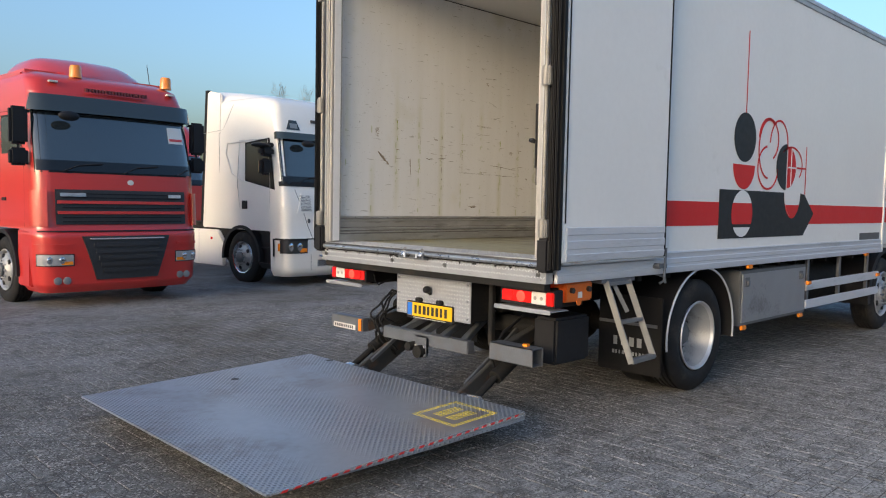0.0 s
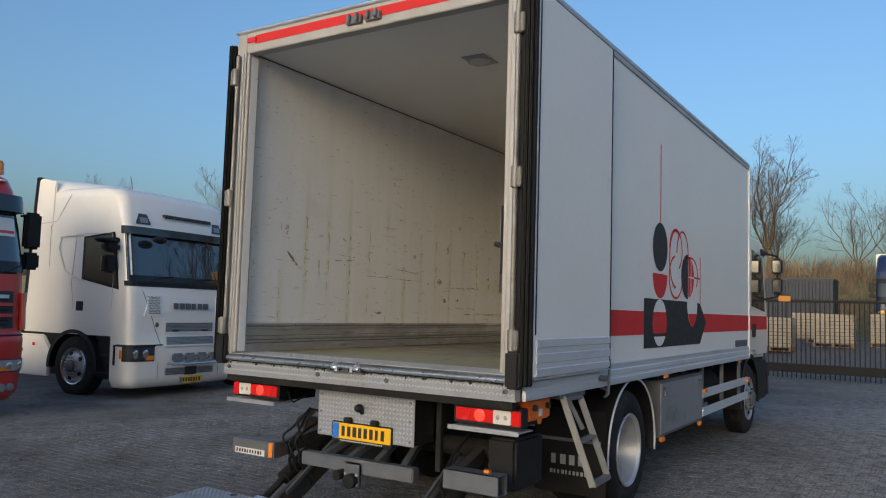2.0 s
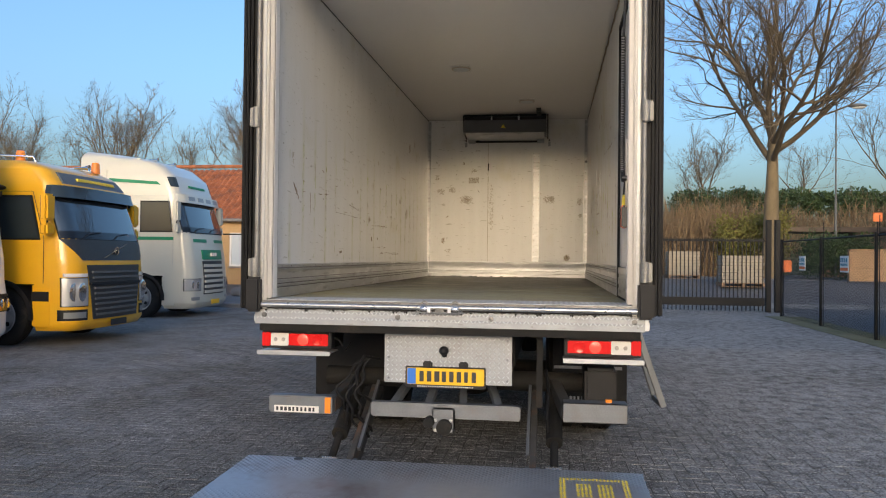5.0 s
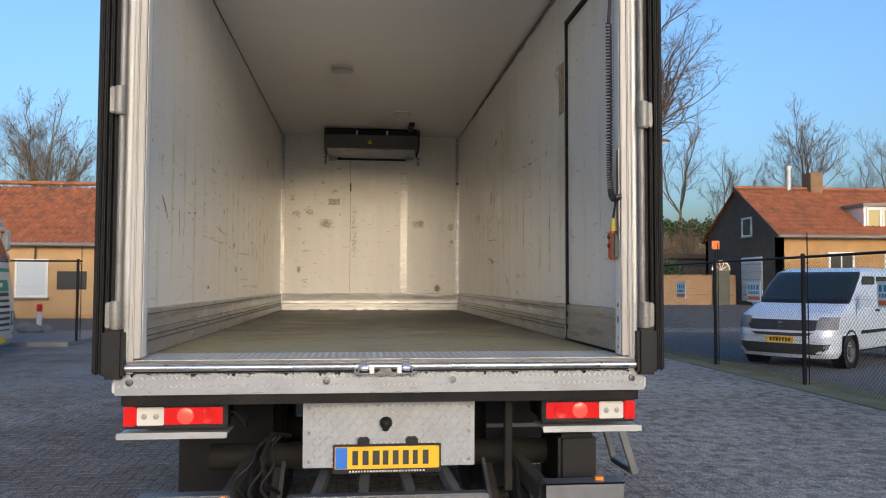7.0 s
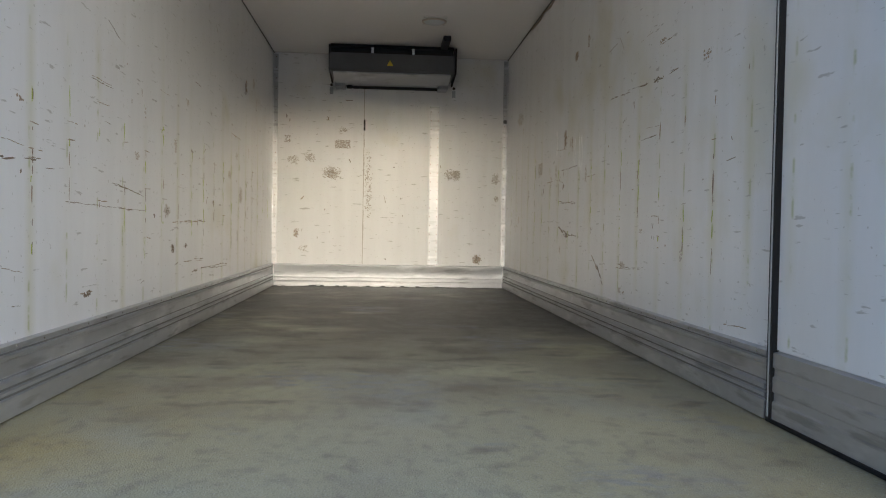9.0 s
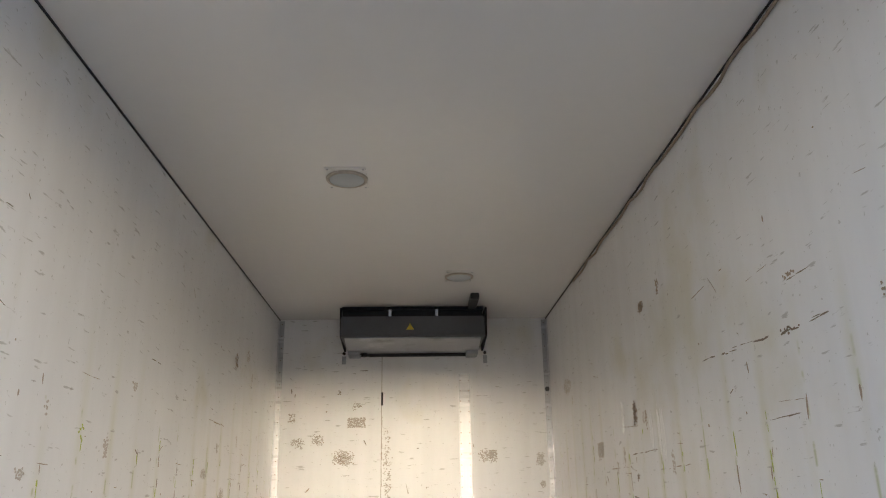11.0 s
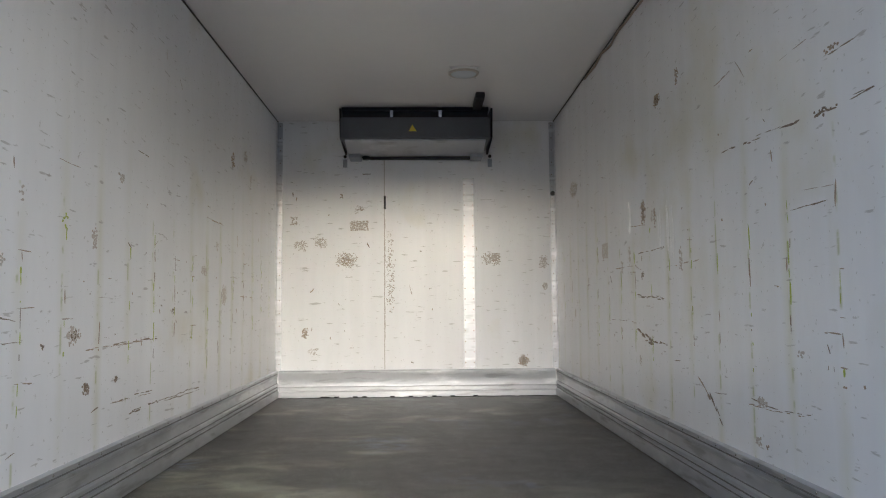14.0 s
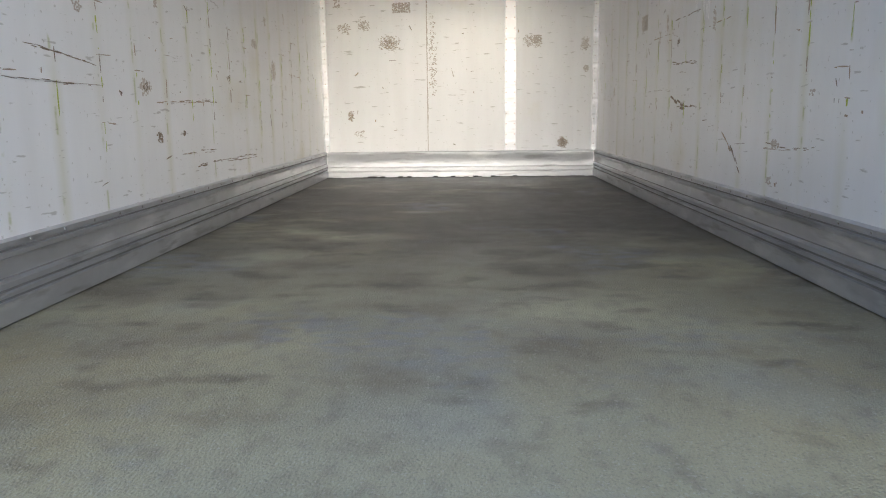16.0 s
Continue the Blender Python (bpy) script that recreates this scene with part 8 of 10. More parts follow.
def van():
    # turn the local -y axis onto the heading (-0.6, 0.8)
    ang = math.atan2(0.8, -0.6) + math.pi / 2
    m = Matrix.Translation((10.35, -7.95, GZ + 0.02)) @ Matrix.Rotation(ang, 4, "Z")
    t = thing("van", "silver panel van parked behind the wire fence", "van", m)
    c = Cab([(0.20, 0.88, 0.06, 0.30, 0.14), (0.30, 0.94, 0.0, 0.34, 0.14), (0.62, 0.96, -0.02, 0.36, 0.15), (0.90, 0.96, 0.06, 0.36, 0.16), (1.02, 0.95, 0.18, 0.34, 0.17), (1.16, 0.93, 0.62, 0.30, 0.15), (1.24, 0.92, 0.88, 0.26, 0.12),
             (1.55, 0.89, 1.28, 0.22, 0.10), (1.86, 0.83, 1.70, 0.20, 0.08), (1.95, 0.76, 2.1, 0.2, 0.06)])
    part("body", c.skin(0.62, 1.95, 4.95, 18), M["cab_silver"], t, "silver van body", smooth=50)
    part("bumper", c.skin(0.20, 0.62, 0.50), M["cab_silver"], t, "silver bumper", smooth=50)
    part("sill", S().box(-0.90, 0.90, 1.25, 4.0, 0.30, 0.64), M["cab_silver"], t, bevel=0.03)
    part("tail", S().box(-0.90, 0.90, 4.3, 4.95, 0.35, 0.64), M["cab_silver"], t, bevel=0.03)
    part("underbody", S().box(-0.8, 0.8, 0.4, 4.9, 0.25, 0.62), M["plastic"], t)
    cabin_glass(t, c, 1.25, 1.86, 0.95, 4, M["cab_silver"], "van_glass")
    part("grille", c.patch(0.72, 0.92, (-0.62, -0.70), (0.62, 0.70), 0.014, 0.01, 14, 2), M["grille_dark"], t, "black grille")
    part("lower_grille", c.patch(0.27, 0.47, (-0.70, -0.92), (0.70, 0.92), 0.012, 0.01, 14, 2), M["grille_dark"], t)
    part("grille_line", c.patch(0.615, 0.675, (-0.48, -0.6), (0.48, 0.6), 0.016, 0.0, 12, 1), M["grille_dark"], t)
    part("badge", S().lathe(c.p(0.83, 0.0, 0.02), "y", [(0.06, 0.02), (0.06, -0.015), (0, -0.02)], 20), M["chrome"], t, "round plain badge")
    for s in (1, -1):
        a, b = (0.62, 1.08) if s > 0 else (-1.08, -0.62)
        part("headlamp", c.patch(0.74, 0.98, (a, a + 0.06 * s) if s > 0 else (a, a - 0.02), (b, b), 0.012, 0.01, 8, 3), M["van_lamp"], t, "clear headlamp")
        part("fog_lamp", S().lathe(c.p(0.42, s * 0.82, 0.0), "y", [(0.05, 0.02), (0.05, -0.012), (0, -0.016)], 16), M["van_lamp"], t)
        side_window(t, 0.875, s, 1.62, 2.55, 1.28, 1.74, 0.32)
        side_window(t, 0.875, s, 2.75, 4.6, 1.30, 1.74, 0.0)
        part("mirror", S().box(s * 0.98, s * 1.18, 1.30, 1.42, 1.16, 1.40), M["cab_silver"], t, "silver mirror housing", bevel=0.03)
        part("side_moulding", S().box(s * 0.94, s * 0.965, 1.5, 4.0, 0.62, 0.70), M["plastic"], t, bevel=0.008)
        seam(t, [(1.30, 0.64), (1.28, 1.20), (1.50, 1.30)], s, 0.952, M["plastic"])
        seam(t, [(2.65, 0.64), (2.65, 1.75)], s, 0.945, M["plastic"])
        part("door_handle", S().box(s * 0.95, s * 0.975, 2.35, 2.55, 1.05, 1.10), M["plastic"], t, bevel=0.008)
        for y in (0.95, 4.05):
            rim_wheel(t, y, s * 0.955, s, 0.335, 0.215, 0.22, dish=0.03, axis="x", rim_mat=M["plastic_grey"])
            part("arch", S().lathe((0, y, 0.33), "x", [(0.40, s * 0.955), (0.40, s * 0.967), (0.36, s * 0.967), (0.36, s * 0.7)], 28), M["plastic"], t)
    pl = part("number_plate", S().box(-0.26, 0.26, -0.03, -0.02, 0.49, 0.60), M["plate_yellow"], t, "yellow number plate")
    part("plate_lettering", bars_text(0.42, 0.07, 7, 61, (1, 0, 0), (0, 0, 1), (-0.19, -0.03, 0.51), (0, -1, 0), 0.002), M["dark"], pl)
    return t


own_cab()
red_tractor()
white_tractor()
yellow_tractor()
cream_tractor()
red_tractor_behind()
van()


# ---------------------------------------------------------------- ground, road and paving
def gz(x, y):
    """Height of the land: a level yard, a street a little higher, and a dike beyond."""
    def ease(a, b, v):
        t = min(1, max(0, (v - a) / (b - a)))
        return t * t * (3 - 2 * t)
    return GZ + 0.75 * ease(19.5, 27, x) + 3.6 * ease(42, 51, x)


def speckle(m, low, high, scale=170.0, amount=0.5):
    """Pale grains of stone in a dark binder."""
    nd, ln, bs = with_nodes(m)
    vo = nd.new("ShaderNodeTexVoronoi")
    vo.inputs["Scale"].default_value = scale
    ln.new(coords(nd), vo.inputs["Vector"])
    r = nd.new("ShaderNodeMapRange")
    r.inputs["From Min"].default_value, r.inputs["From Max"].default_value = low, high
    sep = nd.new("ShaderNodeSeparateColor")
    ln.new(vo.outputs["Color"], sep.inputs["Color"])
    ln.new(sep.outputs[0], r.inputs["Value"])
    mx = nd.new("ShaderNodeMix")
    mx.data_type = "RGBA"
    old = bs.inputs["Base Color"].links[0].from_socket
    mul = nd.new("ShaderNodeMath")
    mul.operation = "MULTIPLY"
    ln.new(r.outputs["Result"], mul.inputs[0])
    mul.inputs[1].default_value = amount
    ln.new(mul.outputs[0], mx.inputs["Factor"])
    ln.new(old, mx.inputs["A"])
    mx.inputs["B"].default_value = (0.45, 0.43, 0.40, 1)
    ln.new(mx.outputs["Result"], bs.inputs["Base Color"])
    b = nd.new("ShaderNodeBump")
    b.inputs["Strength"].default_value = 0.6
    b.inputs["Distance"].default_value = 0.008
    ln.new(vo.outputs["Distance"], b.inputs["Height"])
    old = bs.inputs["Normal"].links
    if old:
        ln.new(old[0].from_socket, b.inputs["Normal"])
    ln.new(b.outputs["Normal"], bs.inputs["Normal"])
    return m


SPACE["world"] = True
M["paving"] = speckle(mat("worn_grey_paving", (0.19, 0.185, 0.178), 0.85, spec=0.12, vary=0.28, scale=0.55, dirt=(0.085, 0.075, 0.066), dirt_amount=0.4, bump=0.2, bump_scale=45), 0.68, 0.86, 75, 0.9)
M["paver"] = speckle(mat("worn_concrete_paver", (0.185, 0.176, 0.165), 0.85, spec=0.12, vary=0.25, scale=0.7, dirt=(0.085, 0.074, 0.064), dirt_amount=0.4, rand=0.25, bump=0.2, bump_scale=60), 0.68, 0.86, 75, 0.9)
for _m in ("paving", "paver"):
    layer(M[_m], (0.03, 0.027, 0.025), 0.8, patch_of(75, 0.53, 0.62, detail=4.0))
    layer(M[_m], (0.09, 0.08, 0.062), 0.6, patch_of(0.35, 0.46, 0.62, shift=4, detail=8.0))
    layer(M[_m], (0.07, 0.066, 0.062), 0.55, patch_of(8, 0.50, 0.62, detail=5.0, shift=2))
    layer(M[_m], (0.30, 0.29, 0.27), 0.55, patch_of(60, 0.58, 0.68, detail=2.0, shift=9))
    layer(M[_m], (0.22, 0.22, 0.21), 0.4, patch_of(13, 0.54, 0.66, detail=5.0, shift=6))
    # paler to the right of the truck, paler and bluish to its left
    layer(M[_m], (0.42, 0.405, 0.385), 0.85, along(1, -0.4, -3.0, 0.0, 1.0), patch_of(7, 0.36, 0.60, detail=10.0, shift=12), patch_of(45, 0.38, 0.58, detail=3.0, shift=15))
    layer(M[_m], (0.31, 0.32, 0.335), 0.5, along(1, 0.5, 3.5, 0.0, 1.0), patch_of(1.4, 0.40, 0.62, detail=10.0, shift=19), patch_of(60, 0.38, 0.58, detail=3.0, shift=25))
SPACE["world"] = False
M["asphalt"] = speckle(mat("street_asphalt", (0.10, 0.10, 0.105), 0.8, vary=0.2, scale=0.4, bump=0.2, bump_scale=60), 0.75, 0.95, 120, 0.4)
M["verge"] = mat("dry_grass_verge", (0.16, 0.15, 0.08), 0.95, vary=0.4, scale=2.0, dirt=(0.09, 0.11, 0.04), dirt_amount=0.4, bump=0.6, bump_scale=40)
M["kerb"] = mat("concrete_kerb", (0.22, 0.21, 0.20), 0.8, vary=0.2, scale=3, bump=0.2, bump_scale=50)


def _ground():
    xs = steps(-160, -10, 8) + steps(-8, 18, 13) + steps(19.5, 27, 10) + steps(28, 41, 5) + steps(42, 51, 12) + steps(53, 320, 9)
    ys = steps(-260, -45, 8) + steps(-40, 40, 20) + steps(45, 260, 8)
    return S().grid(lambda x, y: (x, y, gz(x, y)), xs, ys)


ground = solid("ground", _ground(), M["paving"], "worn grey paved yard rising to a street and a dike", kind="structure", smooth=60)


def strip(x0, x1, y0, y1, lift, nx=14):
    return S().grid(lambda x, y: (x, y, gz(x, y) + lift), steps(x0, x1, nx), steps(y0, y1, 4), lambda x, y: (x, y, gz(x, y) - 0.02))


solid("road", strip(21.5, 27.5, -90, 90, 0.006), M["asphalt"], "grey asphalt street behind the gate", kind="structure")
solid("road_side_yard", strip(4.0, 20.5, -22, -7.55, 0.006), M["asphalt"], "asphalt parking strip behind the fence", kind="structure")
solid("verge_fence", strip(-4, 17.2, -7.5, -6.55, 0.012, 20), M["verge"], "mossy dry verge along the wire fence", kind="structure")
solid("verge_dike", strip(40.5, 60, -120, 120, 0.03, 26), M["verge"], "dry grass slope of the dike", kind="structure")
solid("pavement", S().box(16.4, 21.4, 7.4, 60, GZ - 0.05, GZ + 0.11), M["kerb"], "raised pavement beside the yard", kind="structure", bevel=0.02)


# ---------------------------------------------------------------- plants
M["bark"] = mat("grey_brown_bark", (0.17, 0.13, 0.075), 0.9, vary=0.35, scale=6, stretch=(1, 1, 0.3), bump=0.5, bump_scale=25)
M["twig"] = mat("bare_twigs", (0.115, 0.088, 0.055), 0.9, vary=0.3, scale=2)
M["leaf"] = mat("evergreen_leaf", (0.045, 0.075, 0.022), 0.6, vary=0.45, scale=1.2)
M["leaf_yellow"] = mat("yellow_green_leaf", (0.16, 0.15, 0.03), 0.7, vary=0.4, scale=1.5)
M["dry_stem"] = mat("dry_reed_and_bramble", (0.20, 0.14, 0.08), 0.9, vary=0.4, scale=1.0)


def branch(sh, pts, r0, r1, n):
    base = len(sh.v)
    prev = None
    k = len(pts)
    for i, p in enumerate(pts):
        d = (pts[min(i + 1, k - 1)] - pts[max(i - 1, 0)]).normalized()
        s = d.orthogonal() if prev is None else prev - d * prev.dot(d)
        s.normalize()
        prev = s
        u = d.cross(s)
        r = r0 + (r1 - r0) * i / (k - 1)
        sh.v += [tuple(p + (s * math.cos(2 * math.pi * j / n) + u * math.sin(2 * math.pi * j / n)) * r) for j in range(n)]
    for i in range(k - 1):
        sh.f += [(base + i * n + j, base + i * n + (j + 1) % n, base + (i + 1) * n + (j + 1) % n, base + (i + 1) * n + j) for j in range(n)]


def bare_tree(seed, height, trunk_h, r, counts, spread, up=0.35, reach=0.58):
    """A leafless tree: a trunk shape and a crown shape of limbs and twigs."""
    rng = random.Random(seed)
    trunk, crown = S(), S()

    def grow(p, d, length, rad, level):
        n_seg = 5 if level < 3 else 3
        pts = [p]
        for i in range(n_seg):
            j = Vector((rng.gauss(0, 1), rng.gauss(0, 1), rng.gauss(0, 0.7))) * (0.10 + 0.05 * level if level else 0.03)
            d = (d + j + Vector((0, 0, up * 0.25))).normalized()
            pts.append(pts[-1] + d * length / n_seg)
        branch(crown if level else trunk, pts, rad, rad * (0.45 if level < 4 else 0.3), (9, 7, 5, 4, 3, 3)[level])
        if level >= len(counts):
            return
        for k in range(counts[level]):
            f = rng.uniform(0.25, 1.0) if level else rng.uniform(0.8, 1.0)
            if k == 0:
                f = 1.0
            q = f * n_seg
            i = min(int(q), n_seg - 1)
            s = pts[i].lerp(pts[i + 1], q - i)
            dd = (pts[i + 1] - pts[i]).normalized()
            side = dd.orthogonal()
            side.rotate(Matrix.Rotation(rng.uniform(0, 6.28) if level else 2.4 * k + rng.uniform(-0.3, 0.3), 3, dd))
            a = rng.uniform(0.35, 0.95) * 0.9 if level else spread * (0.2 + 0.8 * ((0.3 + 0.618 * k) % 1.0))
            if k == 0 and level:
                a *= 0.35
            nd = (dd * math.cos(a) + side.normalized() * math.sin(a)).normalized()
            fl = (reach if level else 0.62) * rng.uniform(0.7, 1.15) * (1.15 - 0.4 * f if level else 1.0)
            grow(s, nd, (length if level else (height - trunk_h)) * fl, max(0.0065, rad * (0.47 if level else 0.36) * rng.uniform(0.7, 1.0)), level + 1)
    grow(Vector((0, 0, 0)), Vector((0, 0, 1)), trunk_h, r, 0)
    return trunk, crown


def tree(name, label, seed, height, trunk_h, r, counts, spread, place, group="bare trees", turn=0, up=0.35, reach=0.58):
    tr, cr = bare_tree(seed, height, trunk_h, r, counts, spread, up, reach)
    t = thing(name, label, "tree", pose(place[0], place[1], place[2], 0, 0, turn), group)
    part("trunk", tr, M["bark"], t, "grey-brown trunk", fix=False, smooth=60)
    part("crown", cr, M["twig"], t, "bare limbs and twigs", fix=False, smooth=60)
    return t


big = tree("tree", "tall bare tree with wide limbs beside the street", 10, 16.5, 6.4, 0.42, (12, 8, 6, 5, 4), 1.3, (30.8, -10.35, gz(30.8, -10) - 0.1), "street trees", up=0.22, reach=0.58)
t1 = tree("tree", "bare roadside tree with a dense round crown", 5, 11.5, 3.0, 0.24, (7, 7, 6, 5, 4), 0.95, (60, 7.2, gz(60, 7) - 0.1))
t2 = tree("tree", "slender bare tree with upright twigs", 9, 11, 3.2, 0.2, (5, 6, 6, 5, 2), 0.85, (34, 33.5, gz(34, 33)))
t3 = tree("tree", "many-stemmed bare tree with fine twigs", 21, 10, 2.0, 0.2, (6, 6, 6, 5, 2), 0.9, (60, 31, gz(60, 31)))


def plant_row():
    rng = random.Random(4)
    spots = [(56, 24, 1.1), (63, 28, 1.0), (58, 36, 1.25), (66, 42, 1.15), (55, 44, 1.0), (60, 51, 1.1), (48, 20, 0.8), (70, 16, 0.8), (63, -2, 0.85), (66, -8, 0.9), (72, 2, 0.8), (64, 13, 0.9),
             (70, -15, 0.95), (52, -24, 0.95), (57, -30, 0.9), (50, -33, 1.0), (46, -38, 0.95), (56, -41, 0.9), (48, -47, 1.0), (64, -22, 0.75), (62, -36, 0.8), (40, 44, 0.9), (46, 38, 0.9),
             (40, -19.5, 0.6), (74, 22, 0.8), (76, 9, 0.7), (74, -5, 0.75), (68, 8, 0.7), (44, 30, 0.85), (50, 58, 1.1), (38, 60, 1.0)]
    for i, (x, y, k) in enumerate(spots):
        src = (t1, t2, t3)[i % 3]
        a = rng.uniform(0, 360)
        k2 = k * rng.uniform(0.92, 1.08)
        copy_thing(src, pose(x, y, gz(x, y) - 0.1, 0, 0, a)).scale = (k2, k2, k2)


plant_row()


def leaves(sh, c, spread, n, size, rng):
    for i in range(n):
        p = Vector(c) + Vector((rng.gauss(0, spread[0]), rng.gauss(0, spread[1]), rng.gauss(0, spread[2])))
        a = Vector((rng.gauss(0, 1), rng.gauss(0, 1), rng.gauss(0, 1))).normalized() * size * rng.uniform(0.6, 1.3)
        b = a.orthogonal().normalized() * size * 0.5
        o = len(sh.v)
        sh.v += [tuple(p - a), tuple(p + b), tuple(p + a), tuple(p - b)]
        sh.f.append((o, o + 1, o + 2, o + 3))


def hedge(name, label, x0, x1, y0, y1, z_low, z_top, n, size, material, seed, stuff=True):
    """Clumps of small leaves with an uneven top."""
    rng = random.Random(seed)
    sh = S()
    for i in range(n):
        x, y = rng.uniform(x0, x1), rng.uniform(y0, y1)
        base = gz(x, y)
        top = z_top * (0.82 + 0.18 * noise.noise(Vector((x * 0.5, y * 0.6, seed))) + rng.uniform(-0.06, 0.1))
        z = base + z_low + (top - z_low) * rng.random() ** 0.6
        leaves(sh, (x, y, z), (0.16, 0.16, 0.14), 12, size, rng)
    return solid(name, sh, material, label, "hedge", kind="stuff" if stuff else "", fix=False, smooth=0)


def stems(name, label, x0, x1, y0, y1, height, n, material, seed, width=0.02):
    """Thin upright stems leaning all ways."""
    rng = random.Random(seed)
    sh = S()
    for i in range(n):
        x, y = rng.uniform(x0, x1), rng.uniform(y0, y1)
        h = height * rng.uniform(0.4, 1.0) * (0.75 + 0.4 * noise.noise(Vector((x * 0.3, y * 0.3, seed))))
        d = Vector((rng.gauss(0, 0.25), rng.gauss(0, 0.3), 1.0))
        b = Vector((x, y, gz(x, y) - 0.05))
        a = rng.uniform(0, 3.14)
        w = Vector((math.cos(a), math.sin(a), 0)) * width
        m = b + d * h * 0.55 + Vector((rng.gauss(0, 0.08), rng.gauss(0, 0.08), 0))
        e = b + d * h + Vector((rng.gauss(0, 0.25), rng.gauss(0, 0.25), 0))
        o = len(sh.v)
        sh.v += [tuple(b - w), tuple(b + w), tuple(m + w * 0.8), tuple(m - w * 0.8), tuple(e)]
        sh.f += [(o, o + 1, o + 2, o + 3), (o + 3, o + 2, o + 4)]
        if rng.random() < 0.7:
            e2 = m + Vector((rng.gauss(0, 0.5), rng.gauss(0, 0.5), rng.uniform(0.2, 0.7))) * h * 0.4
            sh.v += [tuple(e2)]
            sh.f.append((o + 3, o + 2, o + 5))
    return solid(name, sh, material, label, "undergrowth", kind="stuff", fix=False, smooth=0)


hedge("hedge", "tall dark evergreen hedge on the dike", 51, 54, -60, -9.5, 0.3, 2.4, 2600, 0.14, M["leaf"], 2)
hedge("shrub", "rounded evergreen shrub beside the gate", 29.2, 31.2, -14.2, -11.6, 0.0, 2.1, 420, 0.07, M["leaf"], 6)
hedge("shrub", "yellowing shrub under the tall tree", 31.5, 34, -11.5, -8.5, 0.6, 3.3, 360, 0.08, M["leaf_yellow"], 7)
stems("undergrowth", "tan bare bramble and reeds on the dike", 43, 56, -14, 60, 2.6, 9000, M["dry_stem"], 3, 0.03)
stems("undergrowth", "orange-brown bare bushes behind the street", 33, 41, -11, -4, 5.6, 2600, M["dry_stem"], 8, 0.022)
stems("undergrowth", "pale reeds before the hedge", 45, 50.5, -40, -10, 2.2, 4500, M["dry_stem"], 9, 0.03)
stems("undergrowth", "low tufts of dry grass along the fence", -2, 17, -7.25, -6.75, 0.13, 2600, M["verge"], 10, 0.006)


# ---------------------------------------------------------------- houses
M["brick_wall"] = mat("yellow_brown_brick", (0.42, 0.25, 0.11), 0.85, vary=0.2, scale=2.5, bump=0.2, bump_scale=50)
M["brick_brown"] = mat("brown_chimney_brick", (0.22, 0.14, 0.075), 0.85, vary=0.3, scale=5, bump=0.2, bump_scale=50)
M["brick_dark"] = mat("dark_brown_boarding", (0.105, 0.078, 0.058), 0.8, vary=0.3, scale=3, bump=0.2, bump_scale=40)
M["tile"] = mat("orange_red_roof_tile", (0.33, 0.115, 0.05), 0.8, vary=0.4, scale=3.0, dirt=(0.13, 0.07, 0.05), dirt_amount=0.4)
M["door_green"] = mat("grey_green_door_paint", (0.10, 0.105, 0.085), 0.6, vary=0.15, scale=4)
M["white_frame"] = mat("white_window_paint", (0.75, 0.74, 0.72), 0.5, vary=0.06, scale=4)
M["wood"] = mat("weathered_fence_wood", (0.22, 0.14, 0.085), 0.8, vary=0.3, scale=4, stretch=(1, 1, 0.2), bump=0.2, bump_scale=40)


def _courses(nd, ln):
    co = nd.new("ShaderNodeTexCoord")
    sp = nd.new("ShaderNodeSeparateXYZ")
    ln.new(co.outputs["Object"], sp.inputs[0])
    ad = nd.new("ShaderNodeMath")
    ln.new(sp.outputs[0], ad.inputs[0])
    ln.new(sp.outputs[1], ad.inputs[1])
    cb = nd.new("ShaderNodeCombineXYZ")
    ln.new(ad.outputs[0], cb.inputs[0])
    ln.new(sp.outputs[2], cb.inputs[1])
    br = nd.new("ShaderNodeTexBrick")
    br.inputs["Scale"].default_value = 1.0
    br.inputs["Brick Width"].default_value = 0.22
    br.inputs["Row Height"].default_value = 0.062
    br.inputs["Mortar Size"].default_value = 0.006
    br.inputs["Color1"].default_value = br.inputs["Color2"].default_value = (1, 1, 1, 1)
    br.inputs["Mortar"].default_value = (0, 0, 0, 1)
    ln.new(cb.outputs[0], br.inputs["Vector"])
    return br.outputs["Color"]


bumped(M["brick_wall"], _courses, 0.7, 0.008)


def pantiles(y0, y1, xa, za, xb, zb, pitch=0.24, course=0.34):
    """A pantiled slope from the eave (xa, za) to the ridge (xb, zb)."""
    ln_ = math.hypot(xb - xa, zb - za)
    dx, dz = (xb - xa) / ln_, (zb - za) / ln_
    nx, nz = (-dz, dx) if dx > 0 else (dz, -dx)
    rows = int(ln_ / course)
    ts = []
    for i in range(rows):
        ts += [(i * course, 0.035), ((i + 1) * course - 0.004, 0.0)]
    ys = [y0 + k * pitch / 5 for k in range(int((y1 - y0) / pitch * 5) + 1)]

    def fn(y, t):
        d, lift = ts[int(t)]
        ph = (y - y0) / pitch
        w = 0.032 * math.sin(2 * math.pi * ph) + 0.012 * math.sin(4 * math.pi * ph + 0.8)
        w += 0.01 * noise.noise(Vector((y * 1.3, d * 1.7, 0)))
        return (xa + dx * d + nx * (w + lift), y, za + dz * d + nz * (w + lift))
    return S().grid(fn, ys, list(range(len(ts))))


